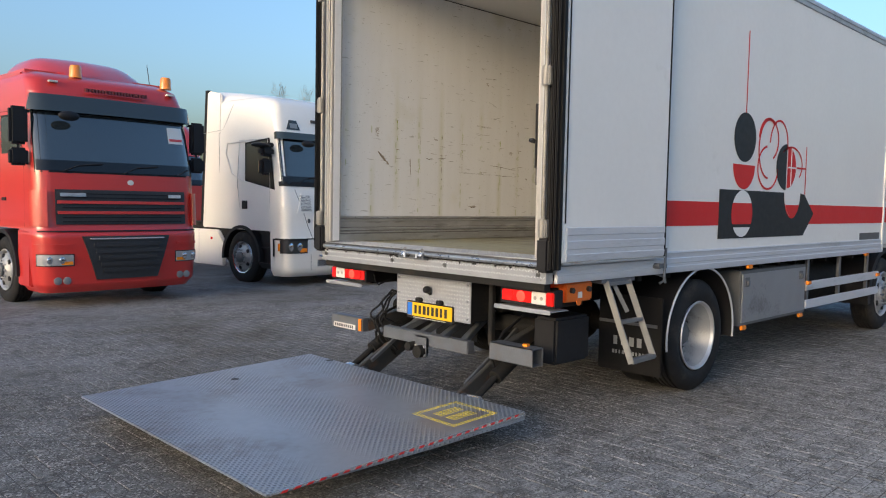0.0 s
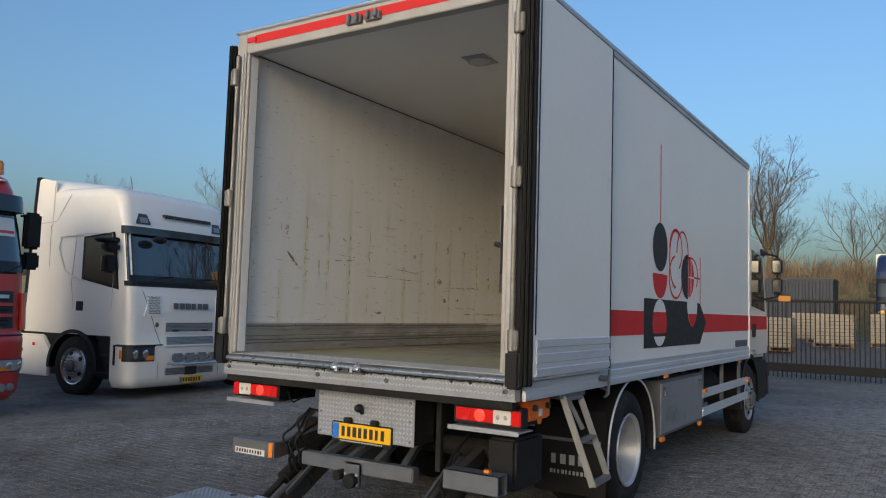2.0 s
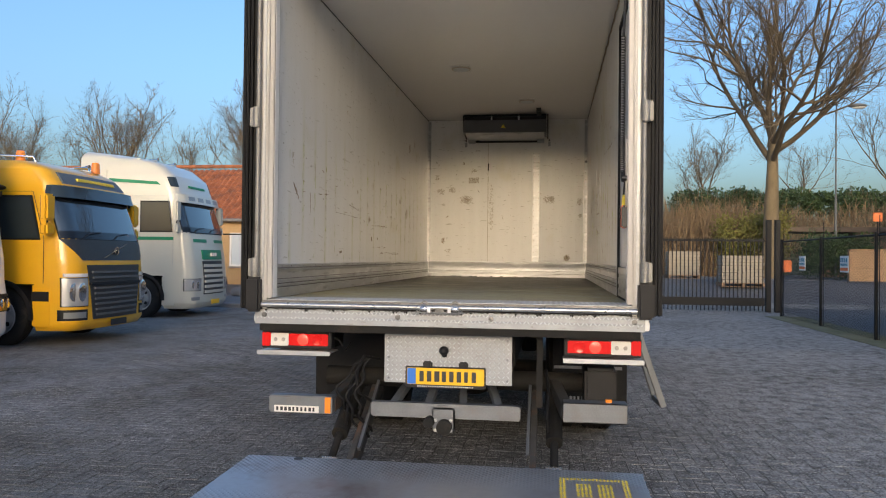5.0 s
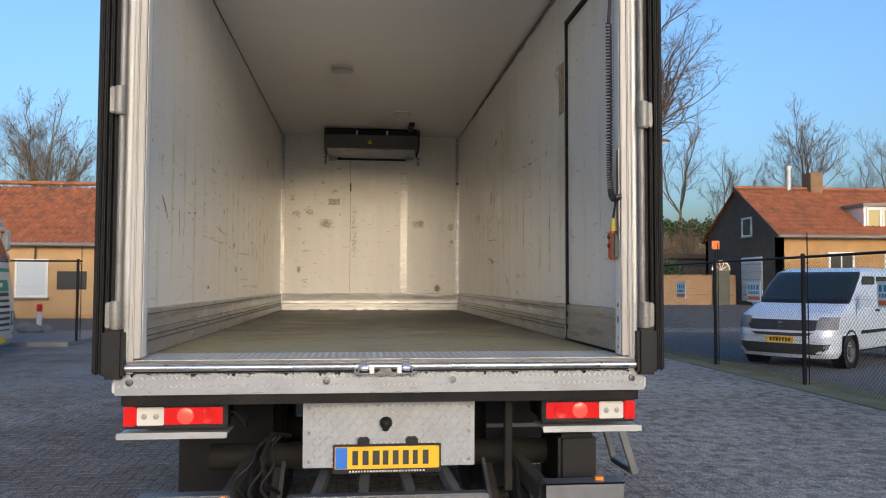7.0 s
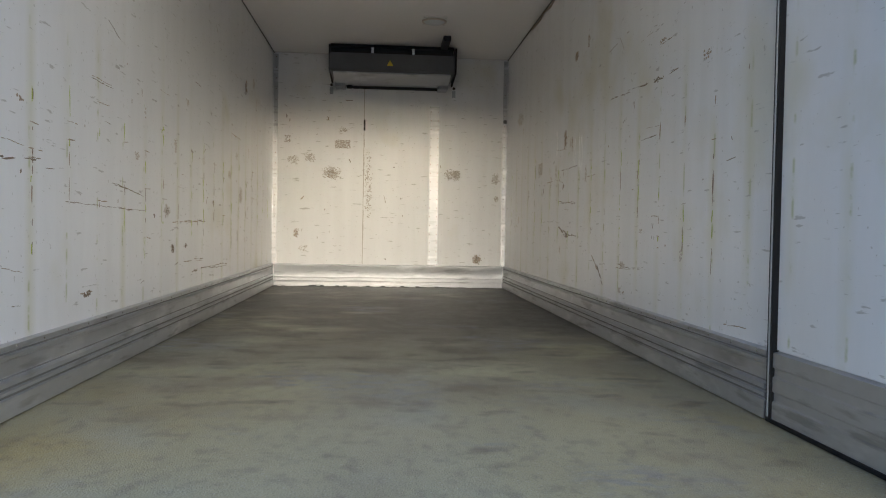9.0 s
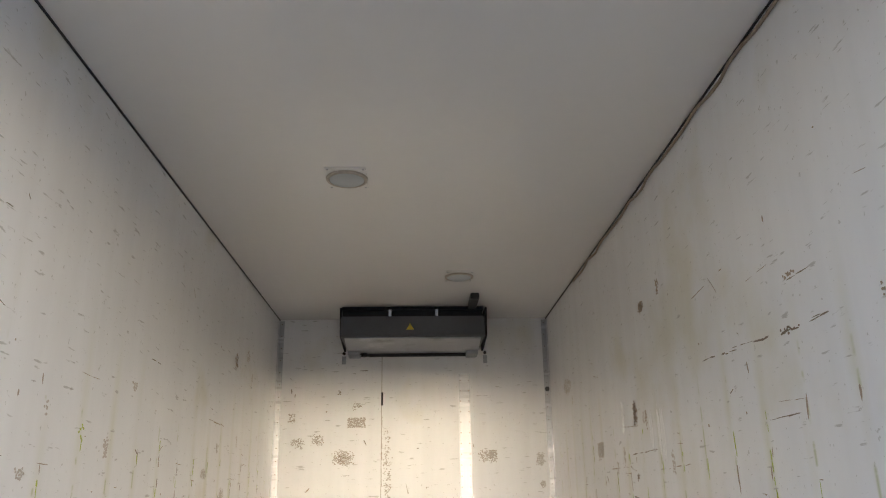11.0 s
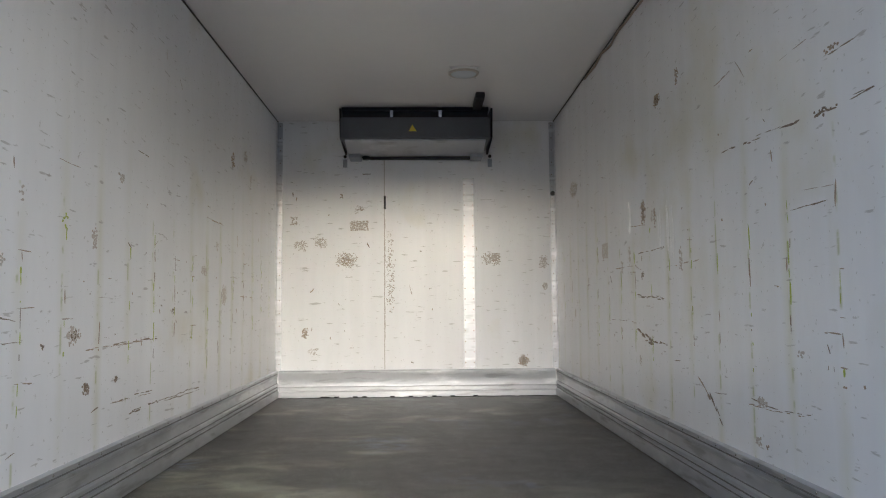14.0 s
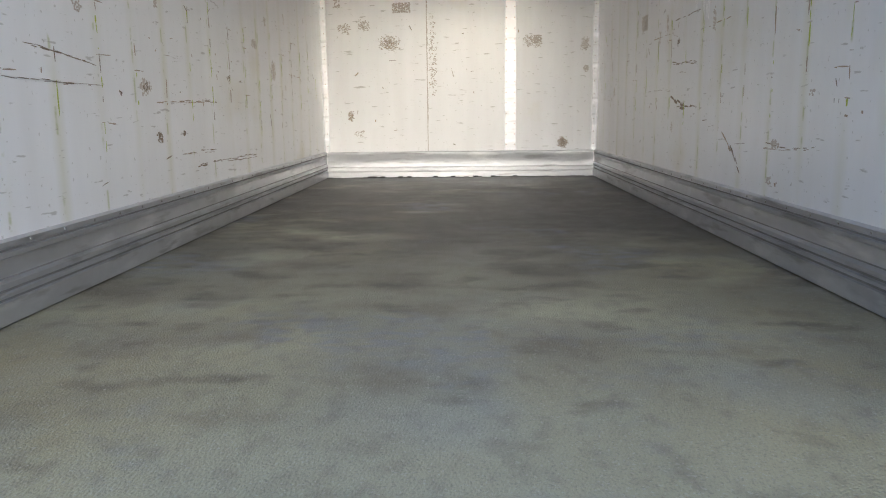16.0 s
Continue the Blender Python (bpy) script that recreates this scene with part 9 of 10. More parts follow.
def window(parent, x, y0, y1, z0, z1, bars=1, lit=None, axis="x", out=-1):
    """A framed window in a wall across x (or y)."""
    def bx(a, b, c0, c1, d0, d1):
        return S().box(a, b, c0, c1, d0, d1) if axis == "x" else S().box(c0, c1, a, b, d0, d1)
    w = part("window", bx(x + out * 0.02, x - out * 0.06, y0, y1, z0, z1), M["glass_dark"] if lit is None else lit, parent, "window")
    for a, b, c, d in ((y0 - 0.05, y0 + 0.03, z0 - 0.05, z1 + 0.05), (y1 - 0.03, y1 + 0.05, z0 - 0.05, z1 + 0.05), (y0, y1, z0 - 0.05, z0 + 0.03), (y0, y1, z1 - 0.03, z1 + 0.05)):
        part("frame", bx(x + out * 0.045, x - out * 0.06, a, b, c, d), M["white_frame"], w)
    for k in range(bars):
        m = y0 + (y1 - y0) * (k + 1) / (bars + 1)
        part("glazing_bar", bx(x + out * 0.04, x, m - 0.025, m + 0.025, z0, z1), M["white_frame"], w)
    part("sill", bx(x + out * 0.12, x, y0 - 0.08, y1 + 0.08, z0 - 0.11, z0 - 0.06), M["kerb"], w)
    return w


def house_right():
    h = thing("house", "low brick house with an orange tiled roof and a dormer", "house", pose(0, -0.5, 0))
    x0, x1, y0, y1, b, e, r = 25.0, 31.4, -32.0, -15.85, 0.5, 3.62, 5.85
    xr = (x0 + x1) / 2
    part("front_wall", S().box(x0, x0 + 0.25, y0, y1, b, e), M["brick_wall"], h, "sunlit yellow-brown brick wall")
    part("back_wall", S().box(x1 - 0.25, x1, y0, y1, b, e), M["brick_wall"], h)
    for y, s in ((y1, -1), (y0, 1)):
        part("gable_wall", S().prism([(x0, b), (x1, b), (x1, e), (xr, r - 0.08), (x0, e)], "y", y, y + s * 0.25), M["brick_dark"], h, "dark boarded gable")
    part("front_slope", pantiles(y0 - 0.2, y1 + 0.2, x0 - 0.35, e - 0.1, xr, r), M["tile"], h, "orange pantiled slope", fix=False, smooth=30)
    part("back_slope", pantiles(y0 - 0.2, y1 + 0.2, x1 + 0.35, e - 0.1, xr, r), M["tile"], h, "orange pantiled slope", fix=False, smooth=30)
    part("ridge", S().cyl((xr, y0 - 0.2, r + 0.0), (xr, y1 + 0.2, r + 0.0), 0.08, n=12), M["tile"], h)
    part("gutter", S().tube([(x0 - 0.40, y0 - 0.2, e - 0.12), (x0 - 0.40, y1 + 0.2, e - 0.12)], 0.06), M["kerb"], h)
    part("bargeboard", S().bar((x0 - 0.38, y1 + 0.21, e - 0.14), (xr, y1 + 0.21, r - 0.04), 0.03, 0.16), M["brick_dark"], h)
    part("chimney", S().box(xr - 0.35, xr + 0.35, -19.62, -19.05, 5.2, 6.55), M["brick_brown"], h, "brown brick chimney", bevel=0.02)
    part("flue_pipe", S().cyl((xr, -18.2, 5.5), (xr, -18.2, 6.75), 0.12, n=16).cyl((xr, -18.2, 6.75), (xr, -18.2, 6.84), 0.17, n=16), M["alu_dull"], h, "steel flue pipe")
    d = part("dormer", S().box(x0 + 0.35, x0 + 3.0, -21.3, -19.75, 3.65, 4.80), M["white_frame"], h, "white dormer with a flat roof")
    part("dormer_roof", S().box(x0 + 0.2, x0 + 3.0, -21.42, -19.63, 4.80, 4.92), M["kerb"], d)
    window(h, x0 + 0.35, -21.15, -20.60, 3.85, 4.68, 0, M["sky_pane"])
    window(h, x0 + 0.35, -20.45, -19.90, 3.85, 4.68, 0, M["sky_pane"])
    window(h, x0, -19.0, -18.0, 1.9, 2.85, 1)
    window(h, x0, -22.6, -20.4, 1.7, 2.85, 2, M["sky_pane"])
    window(h, x0, -26.5, -25.0, 1.7, 2.85, 1)
    window(h, y1, 27.05, 27.8, 3.68, 4.42, 0, None, "y", 1)
    part("garage_door", S().box(26.2, 27.9, y1, y1 + 0.05, 0.9, 2.75), M["white_frame"], h, "white garage door", bevel=0.01)
    for k in range(5):
        part("door_rib", S().box(26.25, 27.85, y1 + 0.05, y1 + 0.06, 1.15 + k * 0.32, 1.17 + k * 0.32), M["kerb"], h)


def house_left():
    h = thing("house", "low ochre rendered building with a red tiled roof", "house", pose(0, 0, 0))
    x0, x1, y0, y1, b, e, r = 23.4, 30.0, 6.8, 26.0, 0.0, 2.95, 5.35
    xr = (x0 + x1) / 2
    part("front_wall", S().box(x0, x0 + 0.25, y0, y1, b, e), M["ochre"], h, "sunlit ochre wall")
    part("back_wall", S().box(x1 - 0.25, x1, y0, y1, b, e), M["ochre"], h)
    for y, s in ((y1, -1), (y0, 1)):
        part("gable_wall", S().prism([(x0, b), (x1, b), (x1, e), (xr, r - 0.08), (x0, e)], "y", y, y + s * 0.25), M["brick_wall"], h)
    part("front_slope", pantiles(y0 - 0.2, y1 + 0.2, x0 - 0.3, e - 0.08, xr, r), M["tile"], h, "red pantiled slope", fix=False, smooth=30)
    part("back_slope", pantiles(y0 - 0.2, y1 + 0.2, x1 + 0.3, e - 0.08, xr, r), M["tile"], h, "red pantiled slope", fix=False, smooth=30)
    part("ridge", S().cyl((xr, y0 - 0.2, r + 0.0), (xr, y1 + 0.2, r + 0.0), 0.08, n=12), M["tile"], h)
    part("gutter", S().tube([(x0 - 0.34, y0 - 0.2, e - 0.1), (x0 - 0.34, y1 + 0.2, e - 0.1)], 0.06), M["kerb"], h)
    part("plinth", S().box(x0 - 0.03, x0, y0, y1, b, 0.5), M["brick_wall"], h)
    window(h, x0, 10.65, 11.62, 1.12, 2.32, 0, M["frosted"])
    part("dark_hatch", S().box(x0 - 0.03, x0 + 0.1, 9.36, 10.32, 1.34, 1.96), M["dark"], h, "black hatch", bevel=0.01)
    part("downpipe", S().cyl((x0 - 0.1, 11.0, 2.35), (x0 - 0.1, 11.0, 2.85), 0.03, n=8), M["dark"], h)
    window(h, x0, 15.0, 16.2, 1.12, 2.32, 1)


# panes coloured yellow to stand for the evening sky reflected in them
M["sky_pane"] = mat("yellow_sky_reflection_pane", (0.44, 0.37, 0.17), 0.6, vary=0.08, scale=3)
M["frosted"] = mat("frosted_window", (0.52, 0.58, 0.64), 0.4, vary=0.08, scale=3)
M["ochre"] = mat("ochre_render", (0.48, 0.31, 0.15), 0.85, vary=0.14, scale=1.5, dirt=(0.30, 0.17, 0.08), dirt_amount=0.25, bump=0.15, bump_scale=30)
house_right()
house_left()
wb = thing("wooden_fence", "brown boarded wooden fence and flat shed roof behind the street", "fence")
for k in range(46):
    part("board", S().box(36.0, 36.03, -25.6 + k * 0.25, -25.6 + k * 0.25 + 0.235, 0.6, 2.55 + 0.02 * math.sin(k * 2.1)), M["wood"], wb)
part("shed_roof", S().box(36.3, 39.5, -22.5, -9.5, 3.0, 3.25), M["brick_dark"], wb, "flat dark shed roof", bevel=0.02)
part("shed_wall", S().box(36.5, 39.2, -22, -16, 0.6, 3.0), M["brick_dark"], wb)
M["garden_wall"] = mat("brown_garden_wall", (0.33, 0.215, 0.125), 0.85, vary=0.15, scale=2, bump=0.2, bump_scale=40)
solid("garden_wall", S().box(27.6, 27.85, -15.9, -12.5, 0.5, 1.95).box(27.57, 27.88, -15.9, -12.5, 1.95, 2.0), M["garden_wall"], "low brown garden wall beside the shrub", "wall", bevel=0.02)
ar = thing("garden_door", "grey-green garden door with a white arched fan light", "door", pose(27.5, -15.2, 0.0))
part("door_leaf", S().box(0, 0.05, -0.37, 0.37, 0.7, 2.2), M["door_green"], ar, "grey-green boarded leaf")
part("arch_frame", S().prism([(0.42 * math.cos(radians(a)), 2.2 + 0.42 * math.sin(radians(a))) for a in range(0, 181, 15)], "x", 0, 0.05), M["white_frame"], ar)
part("arch_field", S().prism([(0.34 * math.cos(radians(a)), 2.21 + 0.33 * math.sin(radians(a))) for a in range(0, 181, 15)], "x", -0.01, 0.01), M["brick_brown"], ar)
for a in (36, 72, 108, 144):
    part("fan_bar", S().bar((-0.015, 0, 2.2), (-0.015, 0.36 * math.cos(radians(a)), 2.2 + 0.36 * math.sin(radians(a))), 0.02, 0.03), M["white_frame"], ar)
part("door_handle", S().box(-0.05, 0.0, 0.26, 0.33, 1.45, 1.52), M["white_frame"], ar)

# church far off
ch = thing("church", "distant brick church tower with a slate spire", "church", pose(310, 58.4, 3.5))
part("tower", S().box(-2.5, 2.5, -2.5, 2.5, 0, 31).box(-2.2, 2.2, -2.2, 2.2, 31, 34), M["brick_brown"], ch, "brown brick tower")
for y in (-0.9, 0.9):
    part("belfry_opening", S().box(-2.56, -2.5, y - 0.5, y + 0.5, 25, 29), M["dark"], ch, "dark belfry opening")
part("spire", S().add([(-2.3, -2.3, 34), (2.3, -2.3, 34), (2.3, 2.3, 34), (-2.3, 2.3, 34), (0, 0, 41.5)], [(0, 1, 4), (1, 2, 4), (2, 3, 4), (3, 0, 4), (3, 2, 1, 0)]), M["brick_dark"], ch, "dark slate spire")
part("nave", S().prism([(5, 0), (5, 10), (12, 17), (19, 10), (19, 0)], "x", -10, 10), M["brick_dark"], ch)


# ---------------------------------------------------------------- gate and fences
M["fence_black"] = mat("black_coated_steel", (0.012, 0.0125, 0.013), 0.6, vary=0.2, scale=8, spec=0.2)


def sliding_gate():
    g = thing("sliding_gate", "black barred sliding gate across the entrance", "gate", pose(19.0, 0, GZ))
    part("bottom_beam", S().box(-0.06, 0.06, -7.0, 6.9, 0.18, 0.42), M["fence_black"], g, "deep black bottom beam", bevel=0.012)
    part("top_rail", S().box(-0.03, 0.03, -7.0, 6.9, 2.10, 2.16), M["fence_black"], g, bevel=0.006)
    src = part("bar", S().box(-0.014, 0.014, -0.014, 0.014, 0.03, 2.13), M["fence_black"], g)
    for k in range(1, 117):
        o = new("bar", src.data)
        o.parent = g
        o.location = (0, -6.95 + k * 0.119, 0)
    src.location = (0, -6.95, 0)
    teeth = S()
    for k in range(231):
        y = -6.98 + k * 0.06
        teeth.prism([(y, 2.155), (y + 0.045, 2.155), (y + 0.022, 2.225)], "x", -0.003, 0.003)
    part("toothed_strip", teeth, M["fence_black"], g, "toothed anti-climb strip", fix=False, smooth=0, kind="stuff")
    for y in (-7.35, -7.1):
        p = solid("gate_post", S().box(18.9, 19.06, y - 0.07, y + 0.07, GZ, 2.72), M["fence_black"], "tall black steel gate post", "gate post", "gate posts", bevel=0.01)
    part("orange_sign", S().box(-0.07, -0.05, -0.15, 0.16, 2.12, 2.28), M["sign_amber"], g, "orange warning sign", bevel=0.02)
    part("letter_box", S().box(-0.05, 0.1, -7.75, -7.5, 1.2, 1.55), M["orange"], g, "orange box on the post", bevel=0.01)


def chain_link(length, height, pitch=0.072, wire=0.0023):
    """Crossing diagonal wires in the x, z plane, as thin three-sided rods."""
    sh = S()
    n = int((length + height) / pitch)
    for s in (1, -1):
        for k in range(n):
            a = -height + k * pitch
            x0, z0, x1, z1 = a, 0.0, a + height, height
            if x0 < 0:
                z0, x0 = -x0, 0.0
            if x1 > length:
                z1, x1 = height - (x1 - length), length
            if x1 - x0 < 0.02:
                continue
            if s < 0:
                x0, x1 = length - x0, length - x1
            o = len(sh.v)
            for x, z in ((x0, z0), (x1, z1)):
                sh.v += [(x, s * wire, z + wire), (x, s * wire + wire, z - wire), (x, s * wire - wire, z - wire)]
            sh.f += [(o, o + 1, o + 4, o + 3), (o + 1, o + 2, o + 5, o + 4), (o + 2, o, o + 3, o + 5)]
    return sh


def wire_fence(m, length, posts, signs, label):
    f = thing("wire_fence", label, "fence", m)
    part("wire_mesh", chain_link(length, 2.02), M["fence_black"], f, "chain-link mesh", fix=False, smooth=0, kind="stuff")
    part("top_rail", S().cyl((0, 0, 2.06), (length, 0, 2.06), 0.022, n=10), M["fence_black"], f)
    for x in posts:
        p = part("post", S().cyl((x, 0.03, 0), (x, 0.03, 2.1), 0.034, n=12), M["fence_black"], f, "black round post")
        part("post_cap", S().ellipsoid((x, 0.03, 2.1), 0.036, 0.036, 0.02, 12, 6), M["fence_black"], p)
        part("rod", S().cyl((x - 0.08, 0.0, 0.02), (x - 0.08, 0.0, 2.45), 0.009, n=6), M["fence_black"], p)
        barbs = S()
        for k in range(22):
            barbs.cyl((x - 0.10, 0, 0.25 + k * 0.1), (x - 0.06, 0.0, 0.25 + k * 0.1 + 0.02), 0.006, n=4)
        part("clip_row", barbs, M["fence_black"], p, kind="stuff")
    for z in (0.7, 1.4):
        part("line_wire", S().cyl((0, 0.004, z), (length, 0.004, z), 0.003, n=4), M["fence_black"], f)
    for x in signs:
        s = part("sign", S().box(x - 0.24, x + 0.24, 0.03, 0.04, 1.30, 1.66), M["white_frame"], f, "white sign with coloured bars", bevel=0.003)
        part("sign_bars", bars_text(0.40, 0.09, 4, 71, (-1, 0, 0), (0, 0, 1), (x + 0.2, 0.04, 1.52), (0, 1, 0), 0.003), M["sign_teal"], s, kind="stuff")
        part("sign_bars", bars_text(0.40, 0.05, 7, 72, (-1, 0, 0), (0, 0, 1), (x + 0.2, 0.04, 1.44), (0, 1, 0), 0.003), M["sign_teal"], s, kind="stuff")
        part("sign_band", S().box(x - 0.21, x + 0.21, 0.04, 0.044, 1.335, 1.40), M["orange"], s)


M["sign_amber"] = mat("amber_sign", (0.55, 0.22, 0.02), 0.6, vary=0.1, scale=10)
M["sign_teal"] = plain("teal_print", (0.03, 0.22, 0.30), 0.5)
sliding_gate()
posts = [17.2 - 3.09 * k for k in range(7)]
wire_fence(pose(-2.0, -7.0, GZ), 19.2, [p + 2.0 for p in posts], [15.44 + 2, 12.65 + 2, 9.48 + 2, 5.9 + 2], "black chain-link fence with small signs beside the yard")
wire_fence(pose(17.0, 7.3, GZ + 0.1, 0, 0, 90), 26, [0.1 + 2.9 * k for k in range(9)], [], "black chain-link fence along the pavement")
fs = thing("warning_sign", "orange warning sign on a fence rod", "sign", pose(11.05, -7.0, 2.35))
part("plate", S().box(-0.02, 0.0, -0.09, 0.09, -0.06, 0.12), M["orange"], fs, bevel=0.015)
part("rod", S().cyl((0.01, 0, -0.35), (0.01, 0, 0.05), 0.01, n=6), M["fence_black"], fs)


def street_lamp(x, y, h, arm, flat, label):
    l = thing("street_lamp", label, "street lamp", pose(x, y, gz(x, y)))
    part("pole", S().cyl((0, 0, 0), (0, 0, h * 0.45), 0.055, 0.05, n=12).cyl((0, 0, h * 0.45), (0, 0, h - 0.4), 0.036, 0.032, n=12), M["plastic_grey"], l)
    if flat:
        part("head", S().box(-0.15, 0.15, -arm - 0.3, 0.15, h - 0.4, h - 0.22), M["plastic_grey"], l, bevel=0.03)
    else:
        pts = [(0, -0.35 + 0.35 * math.cos(radians(a)), h - 0.4 + 0.5 * math.sin(radians(a))) for a in range(0, 151, 15)]
        part("bracket", S().tube(pts, 0.028), M["plastic_grey"], l)
        part("head", S().ellipsoid((0, -0.85, h - 0.22), 0.14, 0.42, 0.10), M["plastic_grey"], l)
        part("lamp_bowl", S().ellipsoid((0, -0.9, h - 0.28), 0.11, 0.3, 0.08), M["white_lens"], l)


street_lamp(30.0, -12.8, 7.7, 0.6, False, "tall grey street lamp with a bent bracket")
street_lamp(20.0, 23.4, 8.5, 0.4, True, "tall lamp post with a flat square head")


# ---------------------------------------------------------------- things beyond the gate
M["pale_stone"] = mat("pale_stone_slabs", (0.32, 0.28, 0.22), 0.8, vary=0.2, scale=4, bump=0.2, bump_scale=30)
M["container"] = mat("dark_blue_container", (0.02, 0.03, 0.055), 0.55, vary=0.25, scale=2)


def slab_stack(x, y, n, w, label, rows=8):
    s = thing("slab_stack", label, "pallet", pose(x, y, gz(x, y)), "slab stacks")
    part("pallet", S().box(-0.55, 0.55, -w / 2, w / 2, 0.0, 0.03).box(-0.55, 0.55, -w / 2, -w / 2 + 0.1, 0.03, 0.12).box(-0.55, 0.55, w / 2 - 0.1, w / 2, 0.03, 0.12).box(-0.55, 0.55, -0.05, 0.05, 0.03, 0.12).box(-0.55, 0.55, -w / 2, w / 2, 0.12, 0.15), M["wood"], s)
    rng = random.Random(int(x * 10 + y * 7))
    for k in range(rows):
        dx, dy = rng.uniform(-0.02, 0.02), rng.uniform(-0.02, 0.02)
        part("slab", S().box(-0.5 + dx, 0.5 + dx, -w / 2 + 0.03 + dy, w / 2 - 0.03 + dy, 0.155 + k * 0.125, 0.265 + k * 0.125), M["pale_stone"], s, bevel=0.008)
    return s


for x, y, w in ((24.4, 1.2, 1.4), (25.9, -0.6, 1.3), (26.8, -2.3, 1.35), (27.6, -4.3, 1.35), (28.3, 3.2, 1.3), (29.0, 0.6, 1.2), (28.6, -6.2, 1.3), (24.6, -7.6, 1.5)):
    slab_stack(x, y, 8, w, "stack of pale stone slabs on a wooden pallet")
part_cover = solid("yellow_cover", S().box(26.5, 27.2, -2.95, -1.9, gz(26.8, -2.3) + 1.16, gz(26.8, -2.3) + 1.28), M["cab_yellow"], "yellow cover lying on a slab stack", "cover", bevel=0.04)


def container(x, y0, y1, h, label):
    c = thing("container", label, "container", pose(x, 0, gz(x, 0)))
    prof = []
    n = int((y1 - y0) / 0.14)
    for k in range(n):
        y = y0 + k * 0.14
        prof += [(0.0, y), (0.0, y + 0.07), (0.04, y + 0.085), (0.04, y + 0.125)]
    prof += [(2.4, y1), (2.4, y0)]
    part("shell", S().prism(prof, "z", 0.15, h - 0.12), M["container"], c, "corrugated dark blue steel")
    part("frame", S().box(-0.03, 2.43, y0 - 0.04, y1 + 0.04, 0.0, 0.15).box(-0.03, 2.43, y0 - 0.04, y1 + 0.04, h - 0.12, h), M["container"], c, bevel=0.01)


container(33.8, 0.2, 9.0, 2.75, "dark blue steel container behind the slabs")
container(34.6, 9.6, 16.0, 2.6, "dark blue steel container")


M["pale_red"] = plain("pale_red_lettering", (0.55, 0.22, 0.17), 0.6)


def blue_lorry():
    t = thing("lorry", "dark blue lorry with a cream box body parked beyond the gate", "truck", pose(31.8, -2.75, gz(31.8, -2.7), 0, 0, -90))
    c = Cab([(0.3, 1.15, 0.0, 0.2, 0.06), (1.1, 1.2, 0.0, 0.22, 0.06), (1.75, 1.2, 0.1, 0.2, 0.06), (2.6, 1.20, 0.3, 0.2, 0.05), (2.95, 1.21, 0.40, 0.2, 0.05), (3.55, 1.16, 0.75, 0.25, 0.04), (3.70, 1.08, 1.0, 0.25, 0.03)])
    part("cab", c.skin(0.9, 3.70, 2.0), M["cab_blue"], t, "dark blue cab", smooth=60)
    part("bumper", c.skin(0.3, 0.9, 0.7), M["cab_blue"], t)
    cabin_glass(t, c, 1.78, 2.52, 1.15, 2, M["cab_blue"], "glass_dark")
    part("sun_visor", c.patch(2.5, 2.66, -1.2, 1.2, 0.08, -0.02, 12, 1), M["plastic"], t)
    part("box_body", S().box(-1.27, 1.27, 2.1, 8.5, 0.95, 3.82), M["cab_cream"], t, "cream box body", bevel=0.03)
    part("grille", c.patch(0.75, 1.3, -0.8, 0.8, 0.01, 0.01, 8, 2), M["grille_dark"], t)
    part("name_lettering", bars_text(1.15, 0.13, 14, 71, (1, 0, 0), (0, 0, 1), (-0.57, 0.06, 1.52), (0, -1, 0), 0.05), M["pale_red"], t, "pale red lettering bars", kind="stuff")
    for x in (-0.85, 0.62):
        part("side_lettering", bars_text(0.3, 0.07, 5, 72, (1, 0, 0), (0, 0, 1), (x, 0.03, 1.36), (0, -1, 0), 0.04), M["white_frame"], t, kind="stuff")
    part("screen_divider", c.patch(1.78, 2.52, -0.025, 0.025, 0.012, 0.0, 2, 4), M["dark"], t)
    part("number_plate", S().box(-0.26, 0.26, -0.03, -0.01, 0.55, 0.66), M["plate_yellow"], t)
    for s in (1, -1):
        part("headlamp", c.patch(0.85, 1.0, s * 0.82, s * 1.15, 0.012, 0.01, 4, 1), M["lamp_glass"], t)
        mirror_set(t, s, 0.35, 1.85, 2.5, 1.18, M["plastic"])
        for y in (1.3, 6.2):
            rim_wheel(t, y, s * 1.2, s, 0.49, 0.3, 0.3, axis="x")
        for x in (0.75, 1.0):
            part("roof_lamp", S().lathe((x, 0.75, 3.3), "y", [(0.08, 0.05), (0.08, -0.02), (0, -0.03)], 12), M["orange_lens"], t) if s > 0 else None


blue_lorry()
bo = thing("bollard", "white bollard with a red top on the pavement", "bollard", pose(20.6, 9.75, GZ + 0.11))
part("post", S().cyl((0, 0, 0), (0, 0, 0.62), 0.075, n=16), M["white_frame"], bo)
part("top", S().cyl((0, 0, 0.62), (0, 0, 0.82), 0.078, n=16).ellipsoid((0, 0, 0.82), 0.078, 0.078, 0.03, 16, 6), M["red"], bo, "red top")
for k, (x, y, r) in enumerate(((20.5, 10.05, 0.20), (20.4, 9.8, 0.17), (20.55, 9.5, 0.14))):
    rng = random.Random(k)
    sh = S().ellipsoid((0, 0, 0), r * 1.3, r * 1.4, r, 12, 8)
    sh.v = [tuple(c * (1 + 0.22 * noise.noise(Vector(v) * 5 + Vector((k, 0, 0)))) for c in v) for v in sh.v]
    st = solid("boulder", sh, M["kerb"], "grey boulder beside the bollard", "stone", "boulders")
    st.location = (x, y, GZ + 0.11 + r * 0.6)

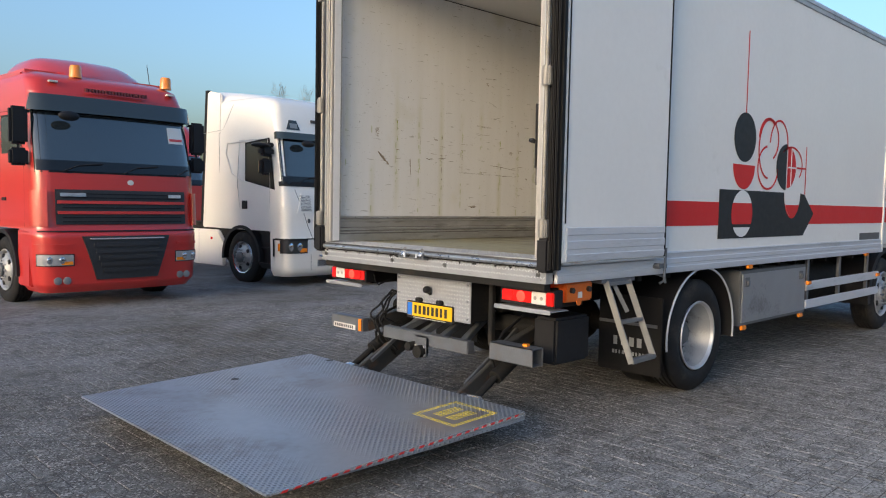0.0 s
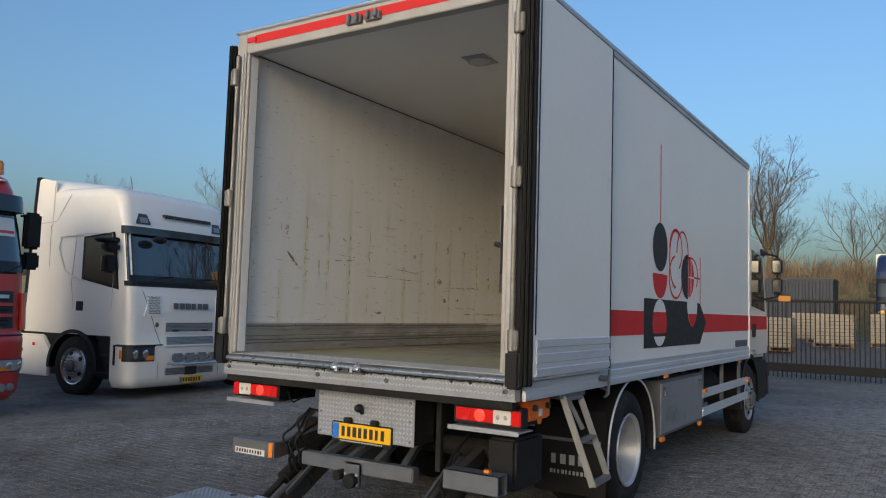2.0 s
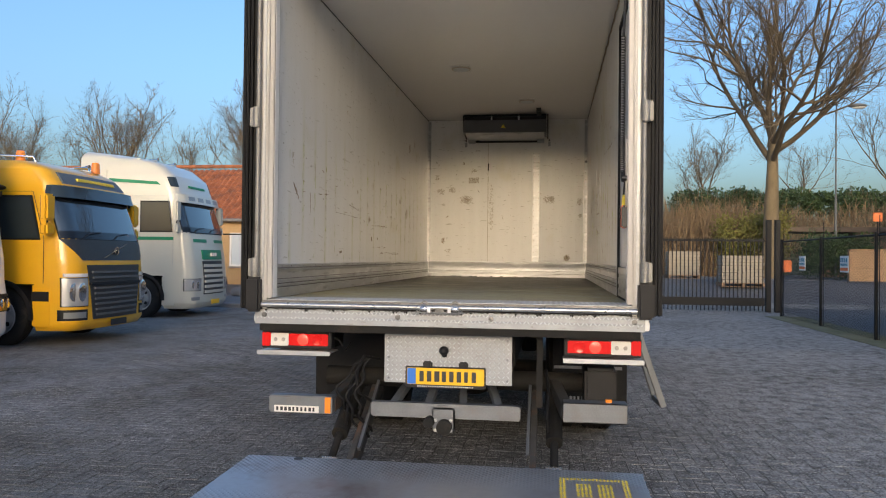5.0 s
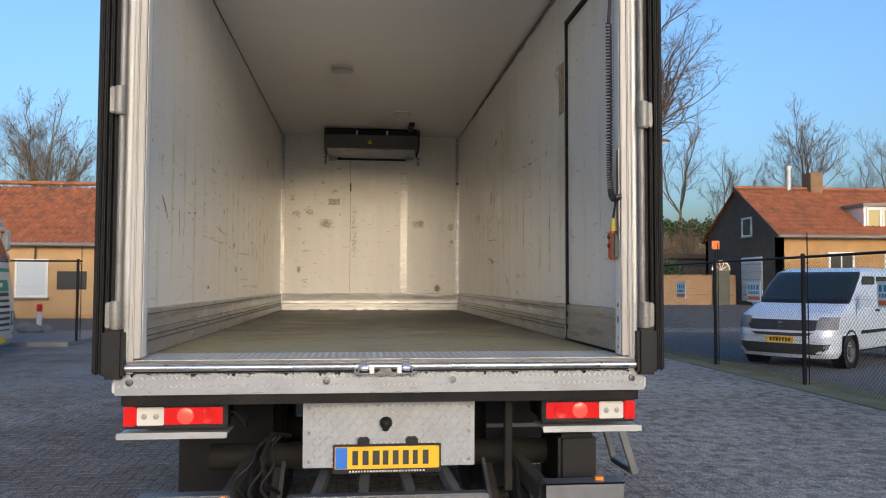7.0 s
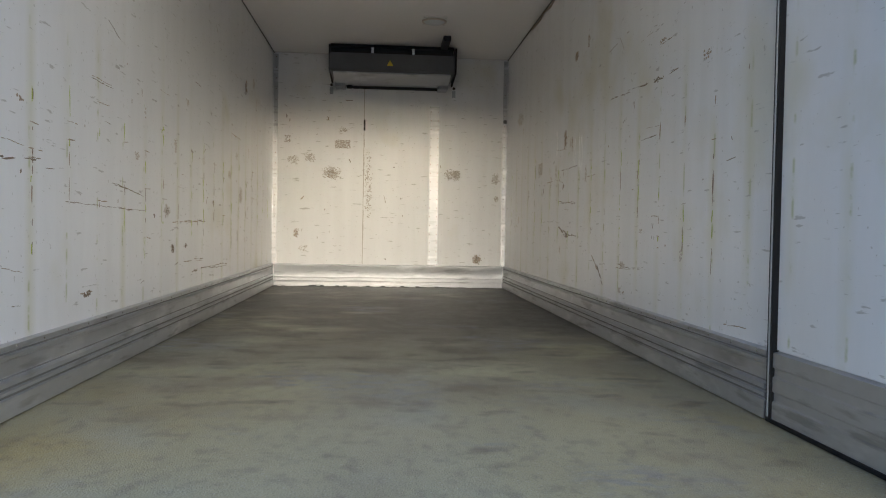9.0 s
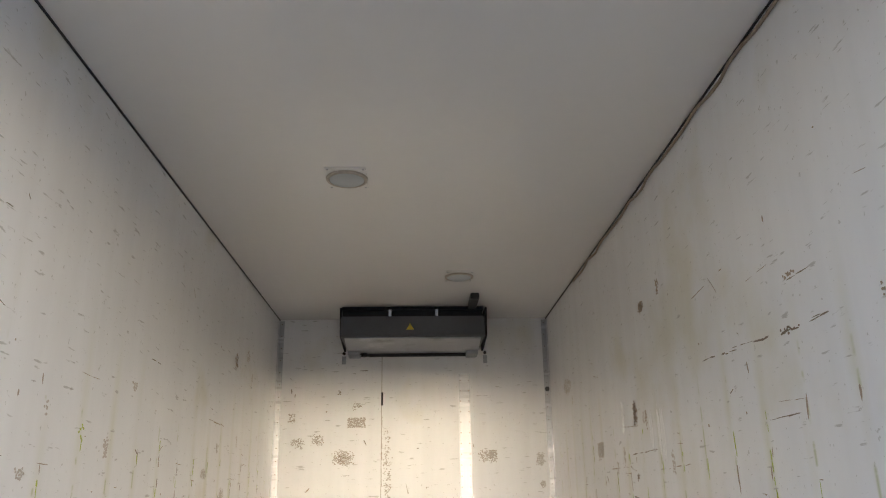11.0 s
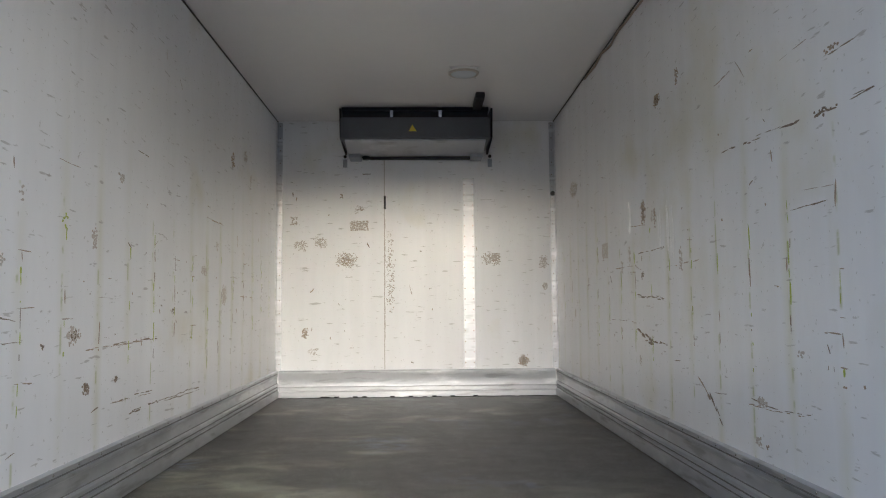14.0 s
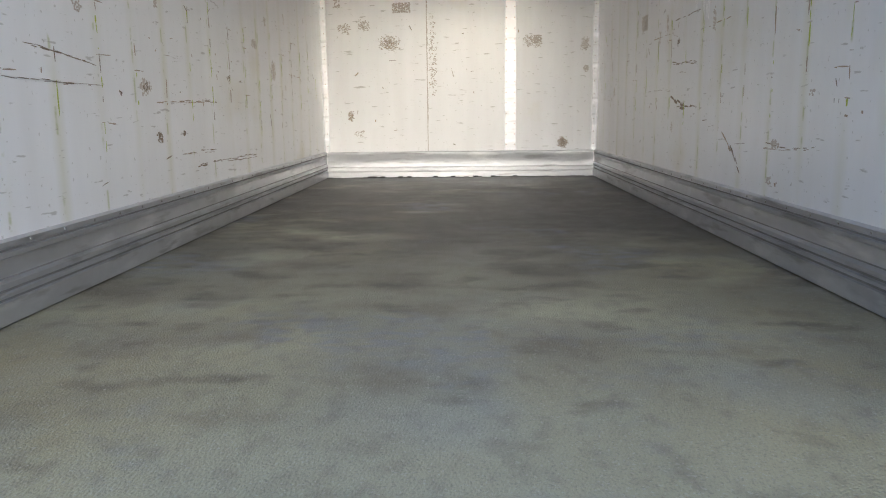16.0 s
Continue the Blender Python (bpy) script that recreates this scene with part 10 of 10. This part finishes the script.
# unseen building added behind the yard to block part of the low sun
solid("wall_west", S().box(-72, -60, -42, 18, GZ, 7.2).box(-72, -60, -66, -42, GZ, 6.8), M["brick_wall"], "unseen low brick block added behind the yard to cut the low sun", kind="structure")


M["joint"] = mat("dark_joint_sand", (0.080, 0.074, 0.067), 0.95, vary=0.3, scale=6, bump=0.3, bump_scale=80)


# ---------------------------------------------------------------- pavers, last
def pavers():
    u = 0.105
    g = 0.006

    def block(w, d):
        x0, x1, y0, y1 = g / 2, w - g / 2, g / 2, d - g / 2
        c = 0.003
        v = [(x0, y0, -0.02), (x1, y0, -0.02), (x1, y1, -0.02), (x0, y1, -0.02), (x0, y0, 0.001), (x1, y0, 0.001), (x1, y1, 0.001), (x0, y1, 0.001),
             (x0 + c, y0 + c, 0.005), (x1 - c, y0 + c, 0.005), (x1 - c, y1 - c, 0.005), (x0 + c, y1 - c, 0.005)]
        f = [(0, 1, 5, 4), (1, 2, 6, 5), (2, 3, 7, 6), (3, 0, 4, 7), (4, 5, 9, 8), (5, 6, 10, 9), (6, 7, 11, 10), (7, 4, 8, 11), (8, 9, 10, 11)]
        return v, f
    rng = random.Random(2)
    shapes = (block(2 * u, u), block(u, 2 * u))
    meshes = []
    for v, f in shapes:
        me = bpy.data.meshes.new("paver")
        me.from_pydata(v, [], f)
        me.materials.append(M["paver"])
        meshes.append(me)
    bed = S().box(-4.4, 8.8, -6.35, 5.0, GZ - 0.01, GZ + 0.0008)
    part("joint_sand", bed, M["joint"], ground, "dark joint sand")
    rest = S()
    count = 0
    i0, i1, j0, j1 = int(-4.6 / u), int(9.0 / u), int(-6.5 / u), int(5.2 / u)
    for cx in range(i0, i1):
        for cy in range(j0, j1):
            k = (cx - cy) % 4
            if k not in (0, 3):
                continue
            x, y = cx * u, cy * u
            which = 0 if k == 0 else 1
            z = GZ + rng.uniform(-0.0015, 0.0015)
            if -1.9 < x < 0.3 and -3.6 < y < -2.0 and count < 300:
                o = new("paver", meshes[which])
                o.parent = ground
                o.location = (x, y, z)
                count += 1
            else:
                v, f = shapes[which]
                o = len(rest.v)
                rest.v += [(a + x, b + y, c + z) for a, b, c in v]
                rest.f += [tuple(q + o for q in t) for t in f]
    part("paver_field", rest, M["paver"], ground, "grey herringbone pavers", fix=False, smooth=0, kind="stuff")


pavers()
